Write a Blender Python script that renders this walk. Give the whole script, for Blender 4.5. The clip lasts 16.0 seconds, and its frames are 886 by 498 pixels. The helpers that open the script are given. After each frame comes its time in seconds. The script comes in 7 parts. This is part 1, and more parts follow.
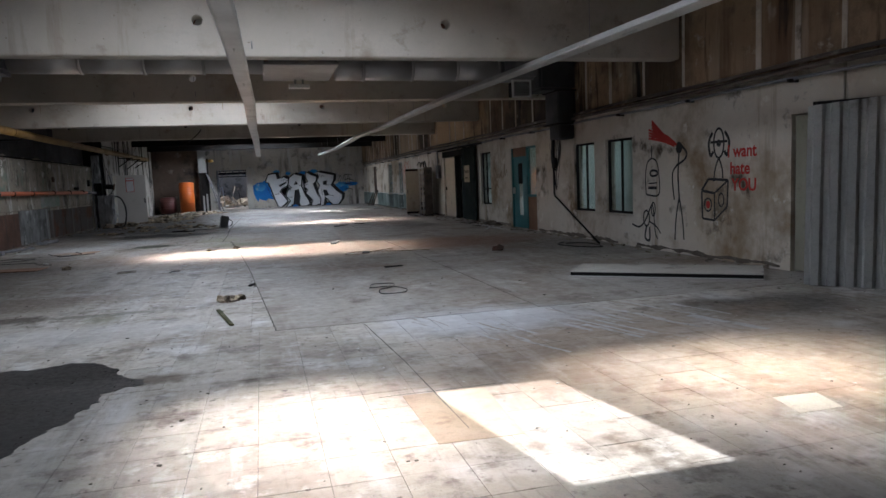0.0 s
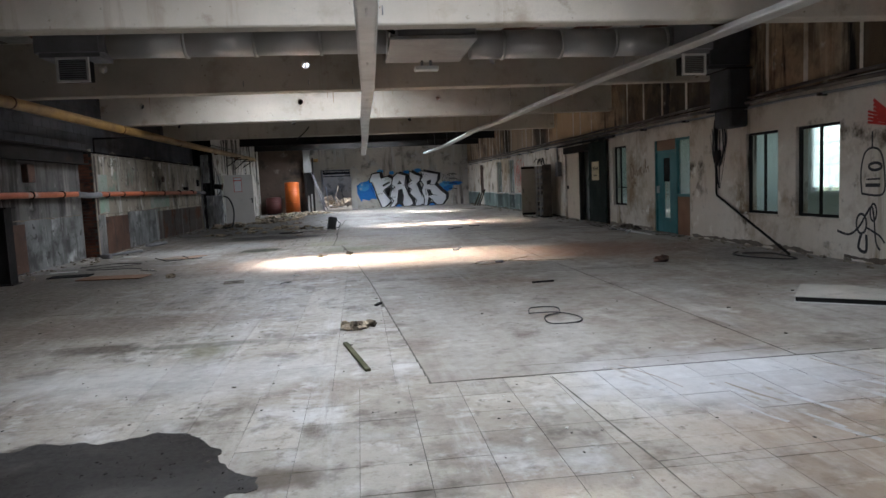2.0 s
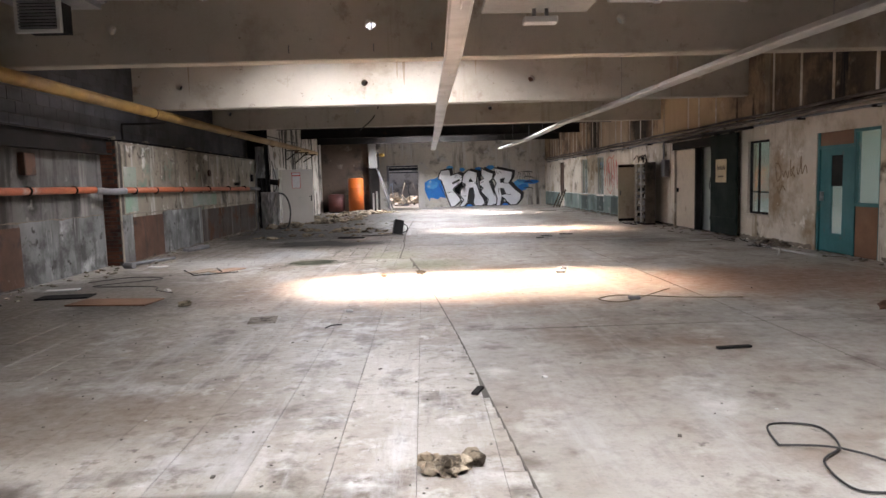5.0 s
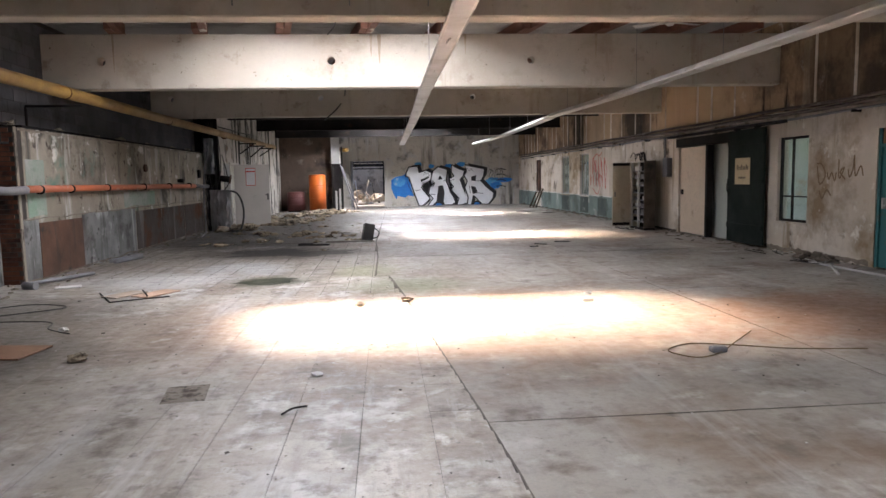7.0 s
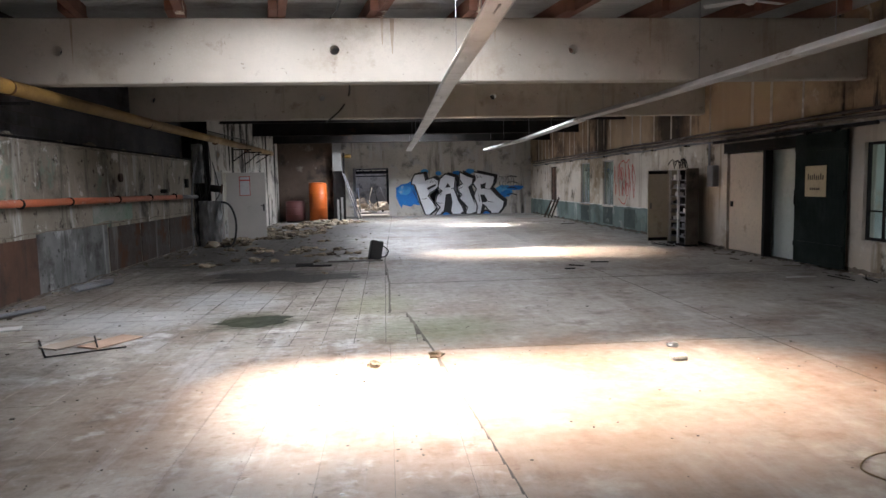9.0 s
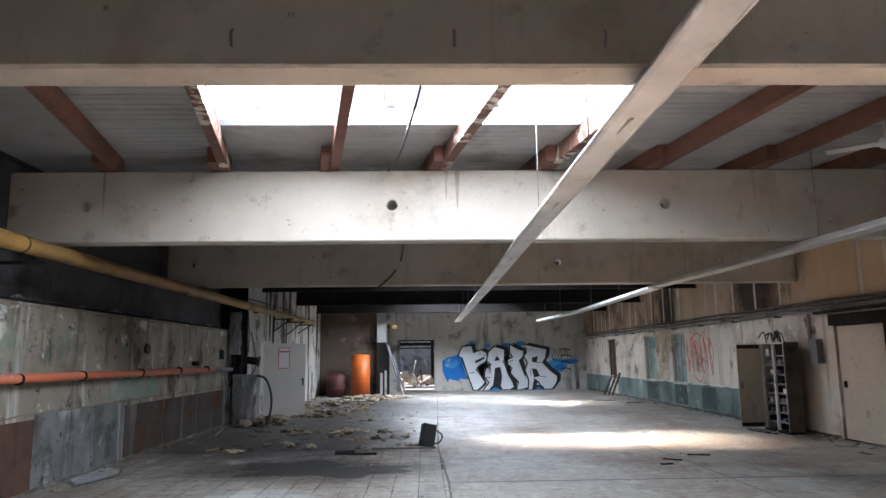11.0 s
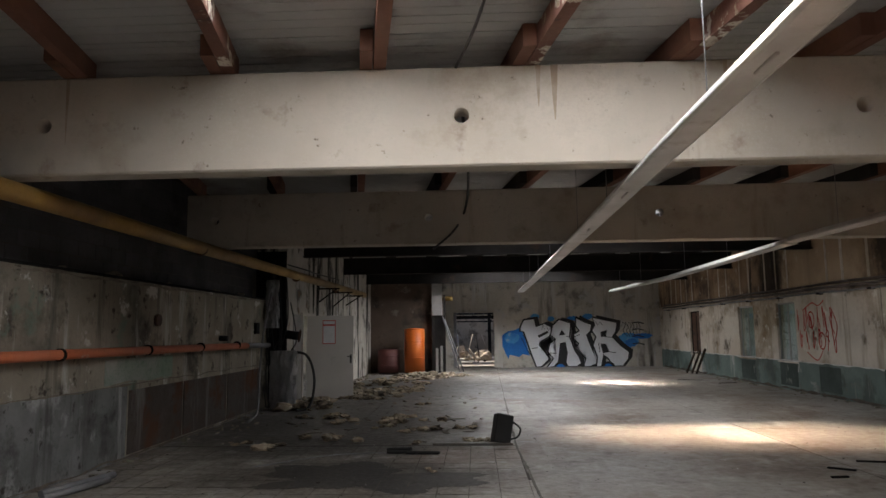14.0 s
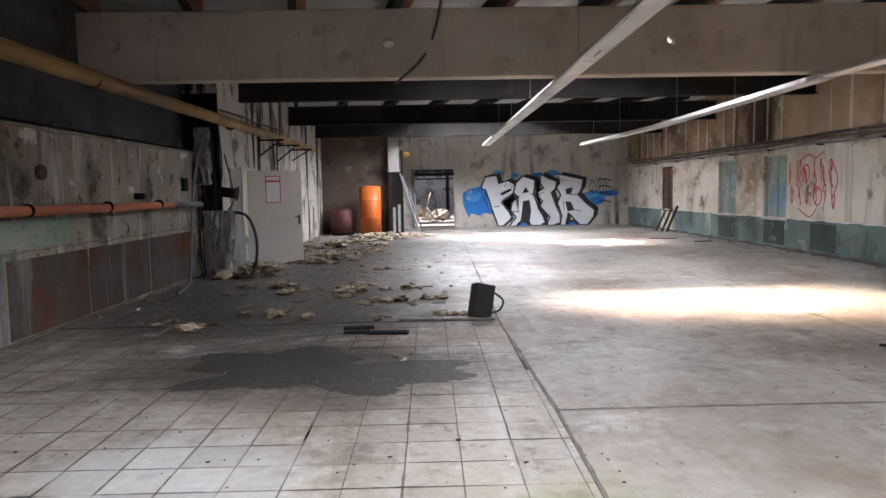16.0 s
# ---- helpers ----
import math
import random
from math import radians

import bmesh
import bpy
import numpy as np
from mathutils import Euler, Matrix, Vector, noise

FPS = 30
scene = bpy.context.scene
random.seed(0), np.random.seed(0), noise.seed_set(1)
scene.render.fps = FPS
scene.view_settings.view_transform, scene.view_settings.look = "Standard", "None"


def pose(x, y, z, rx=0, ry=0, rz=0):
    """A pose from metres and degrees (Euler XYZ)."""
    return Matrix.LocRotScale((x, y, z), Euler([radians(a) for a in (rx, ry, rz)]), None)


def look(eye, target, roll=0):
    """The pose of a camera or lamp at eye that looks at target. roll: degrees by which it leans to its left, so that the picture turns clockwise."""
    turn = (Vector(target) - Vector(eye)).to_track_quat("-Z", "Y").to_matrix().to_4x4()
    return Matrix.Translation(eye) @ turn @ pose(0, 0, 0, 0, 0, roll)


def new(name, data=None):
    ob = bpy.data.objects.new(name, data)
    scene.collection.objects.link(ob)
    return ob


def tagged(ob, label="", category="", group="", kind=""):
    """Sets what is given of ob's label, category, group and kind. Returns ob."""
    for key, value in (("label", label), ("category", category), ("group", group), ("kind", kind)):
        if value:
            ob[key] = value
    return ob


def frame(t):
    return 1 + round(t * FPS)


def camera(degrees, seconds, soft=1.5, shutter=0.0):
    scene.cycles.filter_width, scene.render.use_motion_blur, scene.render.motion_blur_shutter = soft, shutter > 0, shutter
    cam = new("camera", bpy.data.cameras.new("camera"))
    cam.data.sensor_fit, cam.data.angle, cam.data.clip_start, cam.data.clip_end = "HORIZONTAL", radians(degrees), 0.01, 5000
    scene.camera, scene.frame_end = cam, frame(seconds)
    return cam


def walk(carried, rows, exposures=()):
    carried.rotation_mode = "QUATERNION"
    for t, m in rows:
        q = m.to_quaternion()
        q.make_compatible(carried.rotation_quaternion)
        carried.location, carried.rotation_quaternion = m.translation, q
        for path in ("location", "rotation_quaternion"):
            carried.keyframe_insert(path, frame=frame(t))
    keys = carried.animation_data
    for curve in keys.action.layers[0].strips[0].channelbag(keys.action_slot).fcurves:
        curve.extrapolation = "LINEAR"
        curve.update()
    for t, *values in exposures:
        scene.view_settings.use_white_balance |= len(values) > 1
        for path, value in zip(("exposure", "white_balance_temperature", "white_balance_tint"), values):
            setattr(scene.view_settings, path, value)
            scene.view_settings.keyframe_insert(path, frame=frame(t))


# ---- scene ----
# camera and walk
cam = camera(65.6, 16.0)
PATH = [
    (0, (0.292, -0.212, 1.398), (0.793, 1.714, 1.197), -2.3),
    (0.5, (0.047, 0.241, 1.37), (0.538, 2.17, 1.172), -2.2),
    (1, (-0.094, 0.744, 1.404), (0.389, 2.674, 1.203), -2.3),
    (1.5, (-0.16, 1.306, 1.356), (0.076, 3.283, 1.163), -2.4),
    (2, (-0.077, 1.899, 1.386), (0.157, 3.876, 1.196), -2.5),
    (2.5, (-0.053, 2.46, 1.37), (0.137, 4.443, 1.187), -2.1),
    (3, (-0.07, 3.018, 1.404), (0.111, 5.001, 1.224), -2.1),
    (3.5, (-0.1, 3.531, 1.392), (-0.007, 5.521, 1.216), -1.9),
    (4, (-0.151, 4.066, 1.416), (-0.158, 6.058, 1.236), -1.6),
    (6.5, (-0.484, 7.135, 1.497), (-0.316, 9.117, 1.294), -1.3),
    (7, (-0.59, 7.758, 1.529), (-0.424, 9.741, 1.324), -1.1),
    (7.5, (-0.642, 8.367, 1.569), (-0.476, 10.351, 1.372), -1.4),
    (8, (-0.702, 8.885, 1.617), (-0.533, 10.867, 1.414), -1.2),
    (10.5, (-0.962, 11.277, 1.656), (-0.84, 13.273, 1.69), -1.0),
    (11, (-1.062, 11.643, 1.678), (-1.006, 13.618, 1.988), -0.7),
    (11.5, (-1.1, 12.091, 1.672), (-1.054, 13.997, 2.275), -1.1),
    (12, (-1.169, 12.561, 1.669), (-1.147, 14.457, 2.303), -0.7),
    (12.5, (-1.217, 12.995, 1.679), (-1.216, 14.897, 2.298), -0.9),
    (13, (-1.22, 13.495, 1.679), (-1.308, 15.427, 2.191), -0.6),
    (13.5, (-1.339, 13.911, 1.685), (-1.441, 15.878, 2.034), -0.5),
    (14, (-1.378, 14.377, 1.674), (-1.47, 16.36, 1.913), -0.7),
    (14.5, (-1.489, 14.841, 1.628), (-1.545, 16.833, 1.802), -0.4),
    (15, (-1.534, 15.312, 1.6), (-1.501, 17.311, 1.643), -0.9),
    (15.5, (-1.598, 15.864, 1.598), (-1.566, 17.864, 1.578), -0.8),
    (16, (-1.645, 16.428, 1.605), (-1.608, 18.421, 1.436), -1.0),
]

EXPOSURES = [
    (0.0, 1.15, 5900, 14), (0.5, 0.9, 5900, 14), (1.0, 0.65, 5900, 13), (1.5, 0.72, 5900, 12),
    (2.0, 1.65, 6100, 13), (2.5, 1.75, 6300, 15), (3.0, 1.85, 6500, 16), (3.5, 2.1, 6600, 17),
    (4.2, 2.4, 6800, 20), (6.3, 2.35, 6600, 20), (7.5, 2.5, 6600, 20), (8.2, 2.35, 6600, 20),
    (10.3, 1.1, 5700, 11), (10.7, 1.0, 5800, 11), (11.0, 2.3, 5900, 14), (11.5, 2.65, 5800, 15),
    (12.5, 2.3, 6100, 15), (13.0, 1.45, 6500, 15), (13.4, 0.75, 6900, 14), (13.9, 0.95, 6900, 16),
    (14.2, 1.7, 6800, 16), (14.5, 2.6, 6600, 18), (15.0, 2.7, 6700, 20), (16.0, 2.5, 6500, 20)]
walk(cam, [(t, look(eye, target, roll)) for t, eye, target, roll in PATH], EXPOSURES)

# ---- world and light ----
SUN_WAY = Vector((1.5, -3.5, -4.4)).normalized()
GLOW_WAY = Vector((1.9, -3.5, -4.4)).normalized()  # steered apart from the sun so that the added pools land in place
world = bpy.data.worlds.new("sky")
scene.world = world
world.use_nodes = True
wn = world.node_tree.nodes
sky = wn.new("ShaderNodeTexSky")
sky.sky_type, sky.sun_disc = "NISHITA", False
sky.sun_elevation = math.asin(-SUN_WAY.z)
sky.sun_rotation = math.atan2(-SUN_WAY.x, -SUN_WAY.y)
wn["Background"].inputs["Strength"].default_value = 0.12
world.node_tree.links.new(sky.outputs[0], wn["Background"].inputs["Color"])
sun = new("sun", bpy.data.lights.new("sun", "SUN"))
sun.data.energy, sun.data.angle, sun.data.color = 5.0, radians(0.5), (1.0, 0.95, 0.86)
sun.matrix_world = look((0, 0, 30), Vector((0, 0, 30)) + SUN_WAY)

# rafters and rooflights run askew to the beams
SKEW, STEP, ROOF_Z = -0.175, 1.45, 4.38


def rafter_x(bay, k, y):
    return -3.75 + SKEW * (y - 20.9) - 0.13 * (bay - 3) + STEP * k - (0.6 if bay == 1 else 0)


# rooflights: bay, first rafter, y0, y1, strength of the scattered sun, where along y it comes through
SKYLIGHTS = [(1, 0, 6.0, 8.1, 1.3, -0.2), (3, 0, 17.35, 19.4, 1.0, 0.2), (5, 3, 28.4, 30.5, 0.8, -0.2), (7, 4, 39.2, 41.2, 1.3, 0.0)]
for bay, k, sy0, sy1, glow, shift in SKYLIGHTS:
    sx0, sx1 = rafter_x(bay, k, (sy0 + sy1) / 2) + 0.06, rafter_x(bay, k + 3, (sy0 + sy1) / 2) - 0.06
    mid = Vector(((sx0 + sx1) / 2, (sy0 + sy1) / 2, ROOF_Z + 0.19))
    soft = new("skylight_daylight", bpy.data.lights.new("skylight_daylight", "AREA"))
    soft.data.shape, soft.data.size, soft.data.size_y = "RECTANGLE", sx1 - sx0 - 0.2, sy1 - sy0 - 0.06
    soft.data.energy, soft.data.color = {1: 115, 3: 125, 5: 85, 7: 260}[bay], (0.88, 0.95, 1.0)
    soft.matrix_world = look(mid, mid - Vector((0, 0, 1)))
    # strip lamps added to stand in for scattered sun: span along x and power
    spans = {1: [(-1.55, -0.8, 14), (0.9, 2.6, 17)], 7: [(sx0 + 2.4, sx1 + 0.4, 38)]}.get(bay, [(sx0 + 0.05, sx1 - 0.05, 60 * glow)])
    for gx0, gx1, power in spans:
        beam_lamp = new("skylight_sunglow", bpy.data.lights.new("skylight_sunglow", "AREA"))
        beam_lamp.data.shape, beam_lamp.data.size, beam_lamp.data.size_y = "RECTANGLE", gx1 - gx0, 0.16
        beam_lamp.data.energy, beam_lamp.data.color, beam_lamp.data.spread = power, (1.0, 0.88, 0.74), radians(24 if bay == 1 else 28)
        zax = -GLOW_WAY
        xax = (Vector((1, 0, 0)) - zax * zax.x).normalized()
        at = Vector(((gx0 + gx1) / 2 + SKEW * shift, mid.y + shift, mid.z - 0.44))
        beam_lamp.matrix_world = Matrix.Translation(at) @ Matrix((xax, zax.cross(xax), zax)).transposed().to_4x4()

# daylight in the outside windows of the side rooms
for y, w in ((14.6, 6.0), (20.0, 2.6), (35.0, 3.0)):
    lamp = new("window_daylight", bpy.data.lights.new("window_daylight", "AREA"))
    lamp.data.shape, lamp.data.size, lamp.data.size_y = "RECTANGLE", w, 1.6
    lamp.data.energy, lamp.data.color = 2.2 * w, (0.9, 1.0, 0.97)
    lamp.matrix_world = look((10.98, y, 1.7), (0, y, 1.7))

# ---- materials ----
def nodes_of(name):
    m = bpy.data.materials.new(name)
    m.use_nodes = True
    return m, m.node_tree.nodes, m.node_tree.links, m.node_tree.nodes["Principled BSDF"]


def noise_at(n, l, vec, scale, detail=6, rough=0.6):
    t = n.new("ShaderNodeTexNoise")
    t.inputs["Scale"].default_value, t.inputs["Detail"].default_value, t.inputs["Roughness"].default_value = scale, detail, rough
    l.new(vec, t.inputs["Vector"])
    return t.outputs["Fac"]


def ramp(n, l, fac, lo, hi):
    r = n.new("ShaderNodeMapRange")
    r.inputs["From Min"].default_value, r.inputs["From Max"].default_value = lo, hi
    l.new(fac, r.inputs["Value"])
    return r.outputs["Result"]


def blend(n, l, fac, a, b, mode="MIX"):
    m = n.new("ShaderNodeMix")
    m.data_type, m.blend_type = "RGBA", mode
    if isinstance(fac, float):
        m.inputs[0].default_value = fac
    else:
        l.new(fac, m.inputs[0])
    for val, sock in ((a, m.inputs[6]), (b, m.inputs[7])):
        if isinstance(val, tuple):
            sock.default_value = (*val, 1)
        else:
            l.new(val, sock)
    return m.outputs[2]


def surf(name, base, alt, rough=0.8, big=0.7, fine=14.0, stains=(), streaks=(), bump=0.25, metal=0.0, piece=0.0, grit=0.35, shine=None, spots=(), drags=()):
    """Two-scale surface. stains: (colour, scale, low, high); streaks: the same, drawn out along z; drags: drawn out along y, with an amount."""
    m, n, l, p = nodes_of(name)
    pos = n.new("ShaderNodeNewGeometry").outputs["Position"]
    large, small = noise_at(n, l, pos, big), noise_at(n, l, pos, fine, 8, 0.7)
    col = blend(n, l, ramp(n, l, large, 0.36, 0.64), base, alt)
    dark = tuple(c * (1 - grit) for c in base)
    col = blend(n, l, ramp(n, l, small, 0.52, 0.75), col, dark)
    micro = noise_at(n, l, pos, fine * 5, 4, 0.7)
    col = blend(n, l, ramp(n, l, micro, 0.5, 0.72), col, tuple(c * (1 - grit * 0.8) for c in base))
    for c, sc, lo, hi in stains:
        col = blend(n, l, ramp(n, l, noise_at(n, l, pos, sc, 8, 0.65), lo, hi), col, c)
    for c, sc, lo, hi in streaks:
        mp = n.new("ShaderNodeMapping")
        mp.inputs["Scale"].default_value = (1, 1, 0.1)
        l.new(pos, mp.inputs["Vector"])
        col = blend(n, l, ramp(n, l, noise_at(n, l, mp.outputs[0], sc, 6, 0.65), lo, hi), col, c)
    for c, sc, lo, hi, amount in drags:
        mp = n.new("ShaderNodeMapping")
        mp.inputs["Rotation"].default_value = (0, 0, radians(3))
        mp.inputs["Scale"].default_value = (1, 0.13, 1)
        l.new(pos, mp.inputs["Vector"])
        r = n.new("ShaderNodeMapRange")
        r.inputs["From Min"].default_value, r.inputs["From Max"].default_value, r.inputs["To Max"].default_value = lo, hi, amount
        l.new(noise_at(n, l, mp.outputs[0], sc, 7, 0.7), r.inputs["Value"])
        col = blend(n, l, r.outputs[0], col, c)
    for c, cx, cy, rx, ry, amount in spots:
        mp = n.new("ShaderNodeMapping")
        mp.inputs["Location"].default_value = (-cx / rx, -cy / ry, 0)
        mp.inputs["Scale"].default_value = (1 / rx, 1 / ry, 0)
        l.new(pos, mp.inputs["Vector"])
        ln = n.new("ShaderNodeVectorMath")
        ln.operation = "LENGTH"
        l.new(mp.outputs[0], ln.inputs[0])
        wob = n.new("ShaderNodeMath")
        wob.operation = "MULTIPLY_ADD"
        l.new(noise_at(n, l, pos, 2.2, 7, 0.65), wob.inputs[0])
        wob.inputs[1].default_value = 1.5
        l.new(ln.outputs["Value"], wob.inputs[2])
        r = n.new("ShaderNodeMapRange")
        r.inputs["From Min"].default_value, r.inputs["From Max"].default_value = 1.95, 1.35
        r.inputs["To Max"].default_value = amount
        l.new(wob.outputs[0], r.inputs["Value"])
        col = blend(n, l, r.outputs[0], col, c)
    if piece:
        rnd = n.new("ShaderNodeObjectInfo").outputs["Random"]
        isl = n.new("ShaderNodeNewGeometry").outputs["Random Per Island"]
        add = n.new("ShaderNodeMath")
        add.operation = "ADD"
        l.new(rnd, add.inputs[0]), l.new(isl, add.inputs[1])
        fr = n.new("ShaderNodeMath")
        fr.operation = "FRACT"
        l.new(add.outputs[0], fr.inputs[0])
        val = n.new("ShaderNodeHueSaturation")
        l.new(col, val.inputs["Color"])
        r = n.new("ShaderNodeMapRange")
        r.inputs["To Min"].default_value, r.inputs["To Max"].default_value = 1 - piece, 1 + piece
        l.new(fr.outputs[0], r.inputs["Value"])
        l.new(r.outputs[0], val.inputs["Value"])
        col = val.outputs[0]
    l.new(col, p.inputs["Base Color"])
    p.inputs["Metallic"].default_value = metal
    p.inputs["Specular IOR Level"].default_value = 0.15 if rough >= 0.85 else 0.5
    rr = n.new("ShaderNodeMapRange")
    lo_r, hi_r = shine if shine else (rough - 0.08, min(1.0, rough + 0.1))
    rr.inputs["From Min"].default_value, rr.inputs["From Max"].default_value = 0.35, 0.65
    rr.inputs["To Min"].default_value, rr.inputs["To Max"].default_value = lo_r, hi_r
    l.new(large if not shine else small, rr.inputs["Value"])
    l.new(rr.outputs[0], p.inputs["Roughness"])
    b = n.new("ShaderNodeBump")
    b.inputs["Strength"].default_value, b.inputs["Distance"].default_value = bump, 0.02
    l.new(small, b.inputs["Height"])
    l.new(b.outputs[0], p.inputs["Normal"])
    return m


BLACK = (0.012, 0.011, 0.011)
SOOT = (0.03, 0.027, 0.025)
RUST = (0.13, 0.055, 0.028)
DIRT = (0.05, 0.045, 0.04)
# orange-brown tints at y 4.4, 15 and 25.3 paint the sun pools' warm halo
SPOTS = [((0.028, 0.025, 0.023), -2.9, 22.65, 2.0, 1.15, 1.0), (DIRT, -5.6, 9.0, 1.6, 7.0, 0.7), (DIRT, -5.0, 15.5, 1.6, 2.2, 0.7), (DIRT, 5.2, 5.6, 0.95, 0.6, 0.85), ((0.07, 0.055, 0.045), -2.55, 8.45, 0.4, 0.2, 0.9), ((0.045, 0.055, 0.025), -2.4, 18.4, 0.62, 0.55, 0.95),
         # brown tint at (-4.8, 11) paints the shading of the left floor
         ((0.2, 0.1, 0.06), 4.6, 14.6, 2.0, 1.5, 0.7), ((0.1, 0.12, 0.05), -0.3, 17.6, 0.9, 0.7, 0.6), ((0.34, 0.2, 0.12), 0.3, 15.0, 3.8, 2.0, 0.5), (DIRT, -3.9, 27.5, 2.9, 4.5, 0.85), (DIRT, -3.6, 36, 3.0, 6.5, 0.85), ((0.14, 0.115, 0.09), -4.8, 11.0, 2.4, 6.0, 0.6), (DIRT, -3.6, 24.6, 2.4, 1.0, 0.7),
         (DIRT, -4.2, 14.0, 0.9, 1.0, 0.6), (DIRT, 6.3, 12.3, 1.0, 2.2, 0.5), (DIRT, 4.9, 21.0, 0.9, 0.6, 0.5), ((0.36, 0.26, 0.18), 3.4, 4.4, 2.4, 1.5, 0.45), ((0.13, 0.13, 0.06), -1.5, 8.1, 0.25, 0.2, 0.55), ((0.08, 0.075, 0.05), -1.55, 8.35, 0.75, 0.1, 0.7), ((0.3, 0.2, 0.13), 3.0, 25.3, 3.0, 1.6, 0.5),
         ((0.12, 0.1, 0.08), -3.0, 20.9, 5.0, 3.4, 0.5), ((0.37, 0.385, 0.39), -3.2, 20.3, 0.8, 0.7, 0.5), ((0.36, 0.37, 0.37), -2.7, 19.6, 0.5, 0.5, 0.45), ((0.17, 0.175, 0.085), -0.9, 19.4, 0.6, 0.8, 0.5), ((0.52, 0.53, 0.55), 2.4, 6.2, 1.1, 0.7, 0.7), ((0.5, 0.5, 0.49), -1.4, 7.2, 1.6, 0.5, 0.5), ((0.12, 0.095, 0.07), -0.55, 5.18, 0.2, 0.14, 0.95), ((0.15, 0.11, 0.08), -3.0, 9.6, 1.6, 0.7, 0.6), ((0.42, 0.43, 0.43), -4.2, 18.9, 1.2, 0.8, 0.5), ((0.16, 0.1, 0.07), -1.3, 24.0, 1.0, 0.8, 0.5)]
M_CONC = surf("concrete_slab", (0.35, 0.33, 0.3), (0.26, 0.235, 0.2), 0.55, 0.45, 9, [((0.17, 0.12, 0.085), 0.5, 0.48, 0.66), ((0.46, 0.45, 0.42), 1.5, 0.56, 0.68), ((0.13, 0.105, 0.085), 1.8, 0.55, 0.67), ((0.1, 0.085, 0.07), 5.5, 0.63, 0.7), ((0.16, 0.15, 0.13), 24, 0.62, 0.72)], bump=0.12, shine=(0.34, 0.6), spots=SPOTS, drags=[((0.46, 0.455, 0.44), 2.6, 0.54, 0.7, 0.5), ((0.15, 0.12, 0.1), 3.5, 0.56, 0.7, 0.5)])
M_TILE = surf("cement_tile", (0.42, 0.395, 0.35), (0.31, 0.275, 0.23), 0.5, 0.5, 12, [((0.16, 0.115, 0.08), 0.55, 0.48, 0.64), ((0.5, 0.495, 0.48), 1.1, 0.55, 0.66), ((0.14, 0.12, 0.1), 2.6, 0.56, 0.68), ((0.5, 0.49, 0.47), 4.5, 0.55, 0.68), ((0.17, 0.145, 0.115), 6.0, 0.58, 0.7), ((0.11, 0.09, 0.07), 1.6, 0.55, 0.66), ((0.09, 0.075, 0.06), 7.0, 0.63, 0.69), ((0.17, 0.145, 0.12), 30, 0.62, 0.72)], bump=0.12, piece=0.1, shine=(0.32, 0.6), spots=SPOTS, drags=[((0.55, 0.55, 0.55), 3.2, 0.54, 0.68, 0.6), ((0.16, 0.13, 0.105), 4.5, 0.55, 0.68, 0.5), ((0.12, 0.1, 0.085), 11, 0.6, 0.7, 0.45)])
M_MORTAR = surf("dusty_mortar", (0.17, 0.155, 0.135), (0.1, 0.095, 0.085), 0.9, 0.8, 25, [((0.06, 0.055, 0.05), 0.55, 0.5, 0.58)], spots=[((0.06, 0.05, 0.045), -3.4, 21.5, 5.0, 5.5, 0.9), (DIRT, 5.2, 5.6, 0.95, 0.6, 0.85)])
M_BEAM = surf("cast_concrete_beam", (0.52, 0.475, 0.41), (0.41, 0.37, 0.31), 0.85, 0.5, 7, [((0.31, 0.255, 0.19), 0.9, 0.55, 0.74), ((0.27, 0.22, 0.17), 2.6, 0.6, 0.74), ((0.18, 0.15, 0.12), 9, 0.65, 0.71)], [((0.3, 0.24, 0.18), 2.2, 0.6, 0.76)], 0.16, grit=0.16)
M_SOOTBEAM = surf("sooty_steel", (0.026, 0.023, 0.022), (0.014, 0.013, 0.012), 0.85, 0.8, 12, [((0.04, 0.025, 0.018), 2.0, 0.6, 0.7)])
M_ROOF = surf("white_roof_panel", (0.37, 0.37, 0.36), (0.27, 0.27, 0.26), 0.6, 0.5, 10, [((0.14, 0.12, 0.1), 0.7, 0.55, 0.72)], bump=0.05, grit=0.1)
M_RAFTER = surf("red_brown_rafter", (0.2, 0.085, 0.05), (0.14, 0.06, 0.04), 0.75, 1.5, 20, [((0.05, 0.03, 0.025), 1.2, 0.58, 0.7)], bump=0.3)
M_RAFTERP = surf("peeling_white_over_rafter", (0.19, 0.08, 0.05), (0.13, 0.055, 0.04), 0.75, 1.5, 20, [((0.05, 0.03, 0.025), 1.2, 0.56, 0.68), ((0.62, 0.57, 0.48), 3.0, 0.55, 0.6), ((0.3, 0.24, 0.16), 6.0, 0.58, 0.66)], bump=0.5)
M_RWALL = surf("stained_plaster", (0.64, 0.59, 0.52), (0.53, 0.46, 0.37), 0.9, 0.6, 12, [((0.27, 0.2, 0.13), 0.8, 0.5, 0.68), ((0.1, 0.08, 0.06), 1.5, 0.58, 0.69), ((0.7, 0.67, 0.6), 2.5, 0.6, 0.68)], [((0.28, 0.22, 0.15), 1.8, 0.56, 0.7), ((0.09, 0.075, 0.06), 2.6, 0.65, 0.72)], 0.3, grit=0.2)
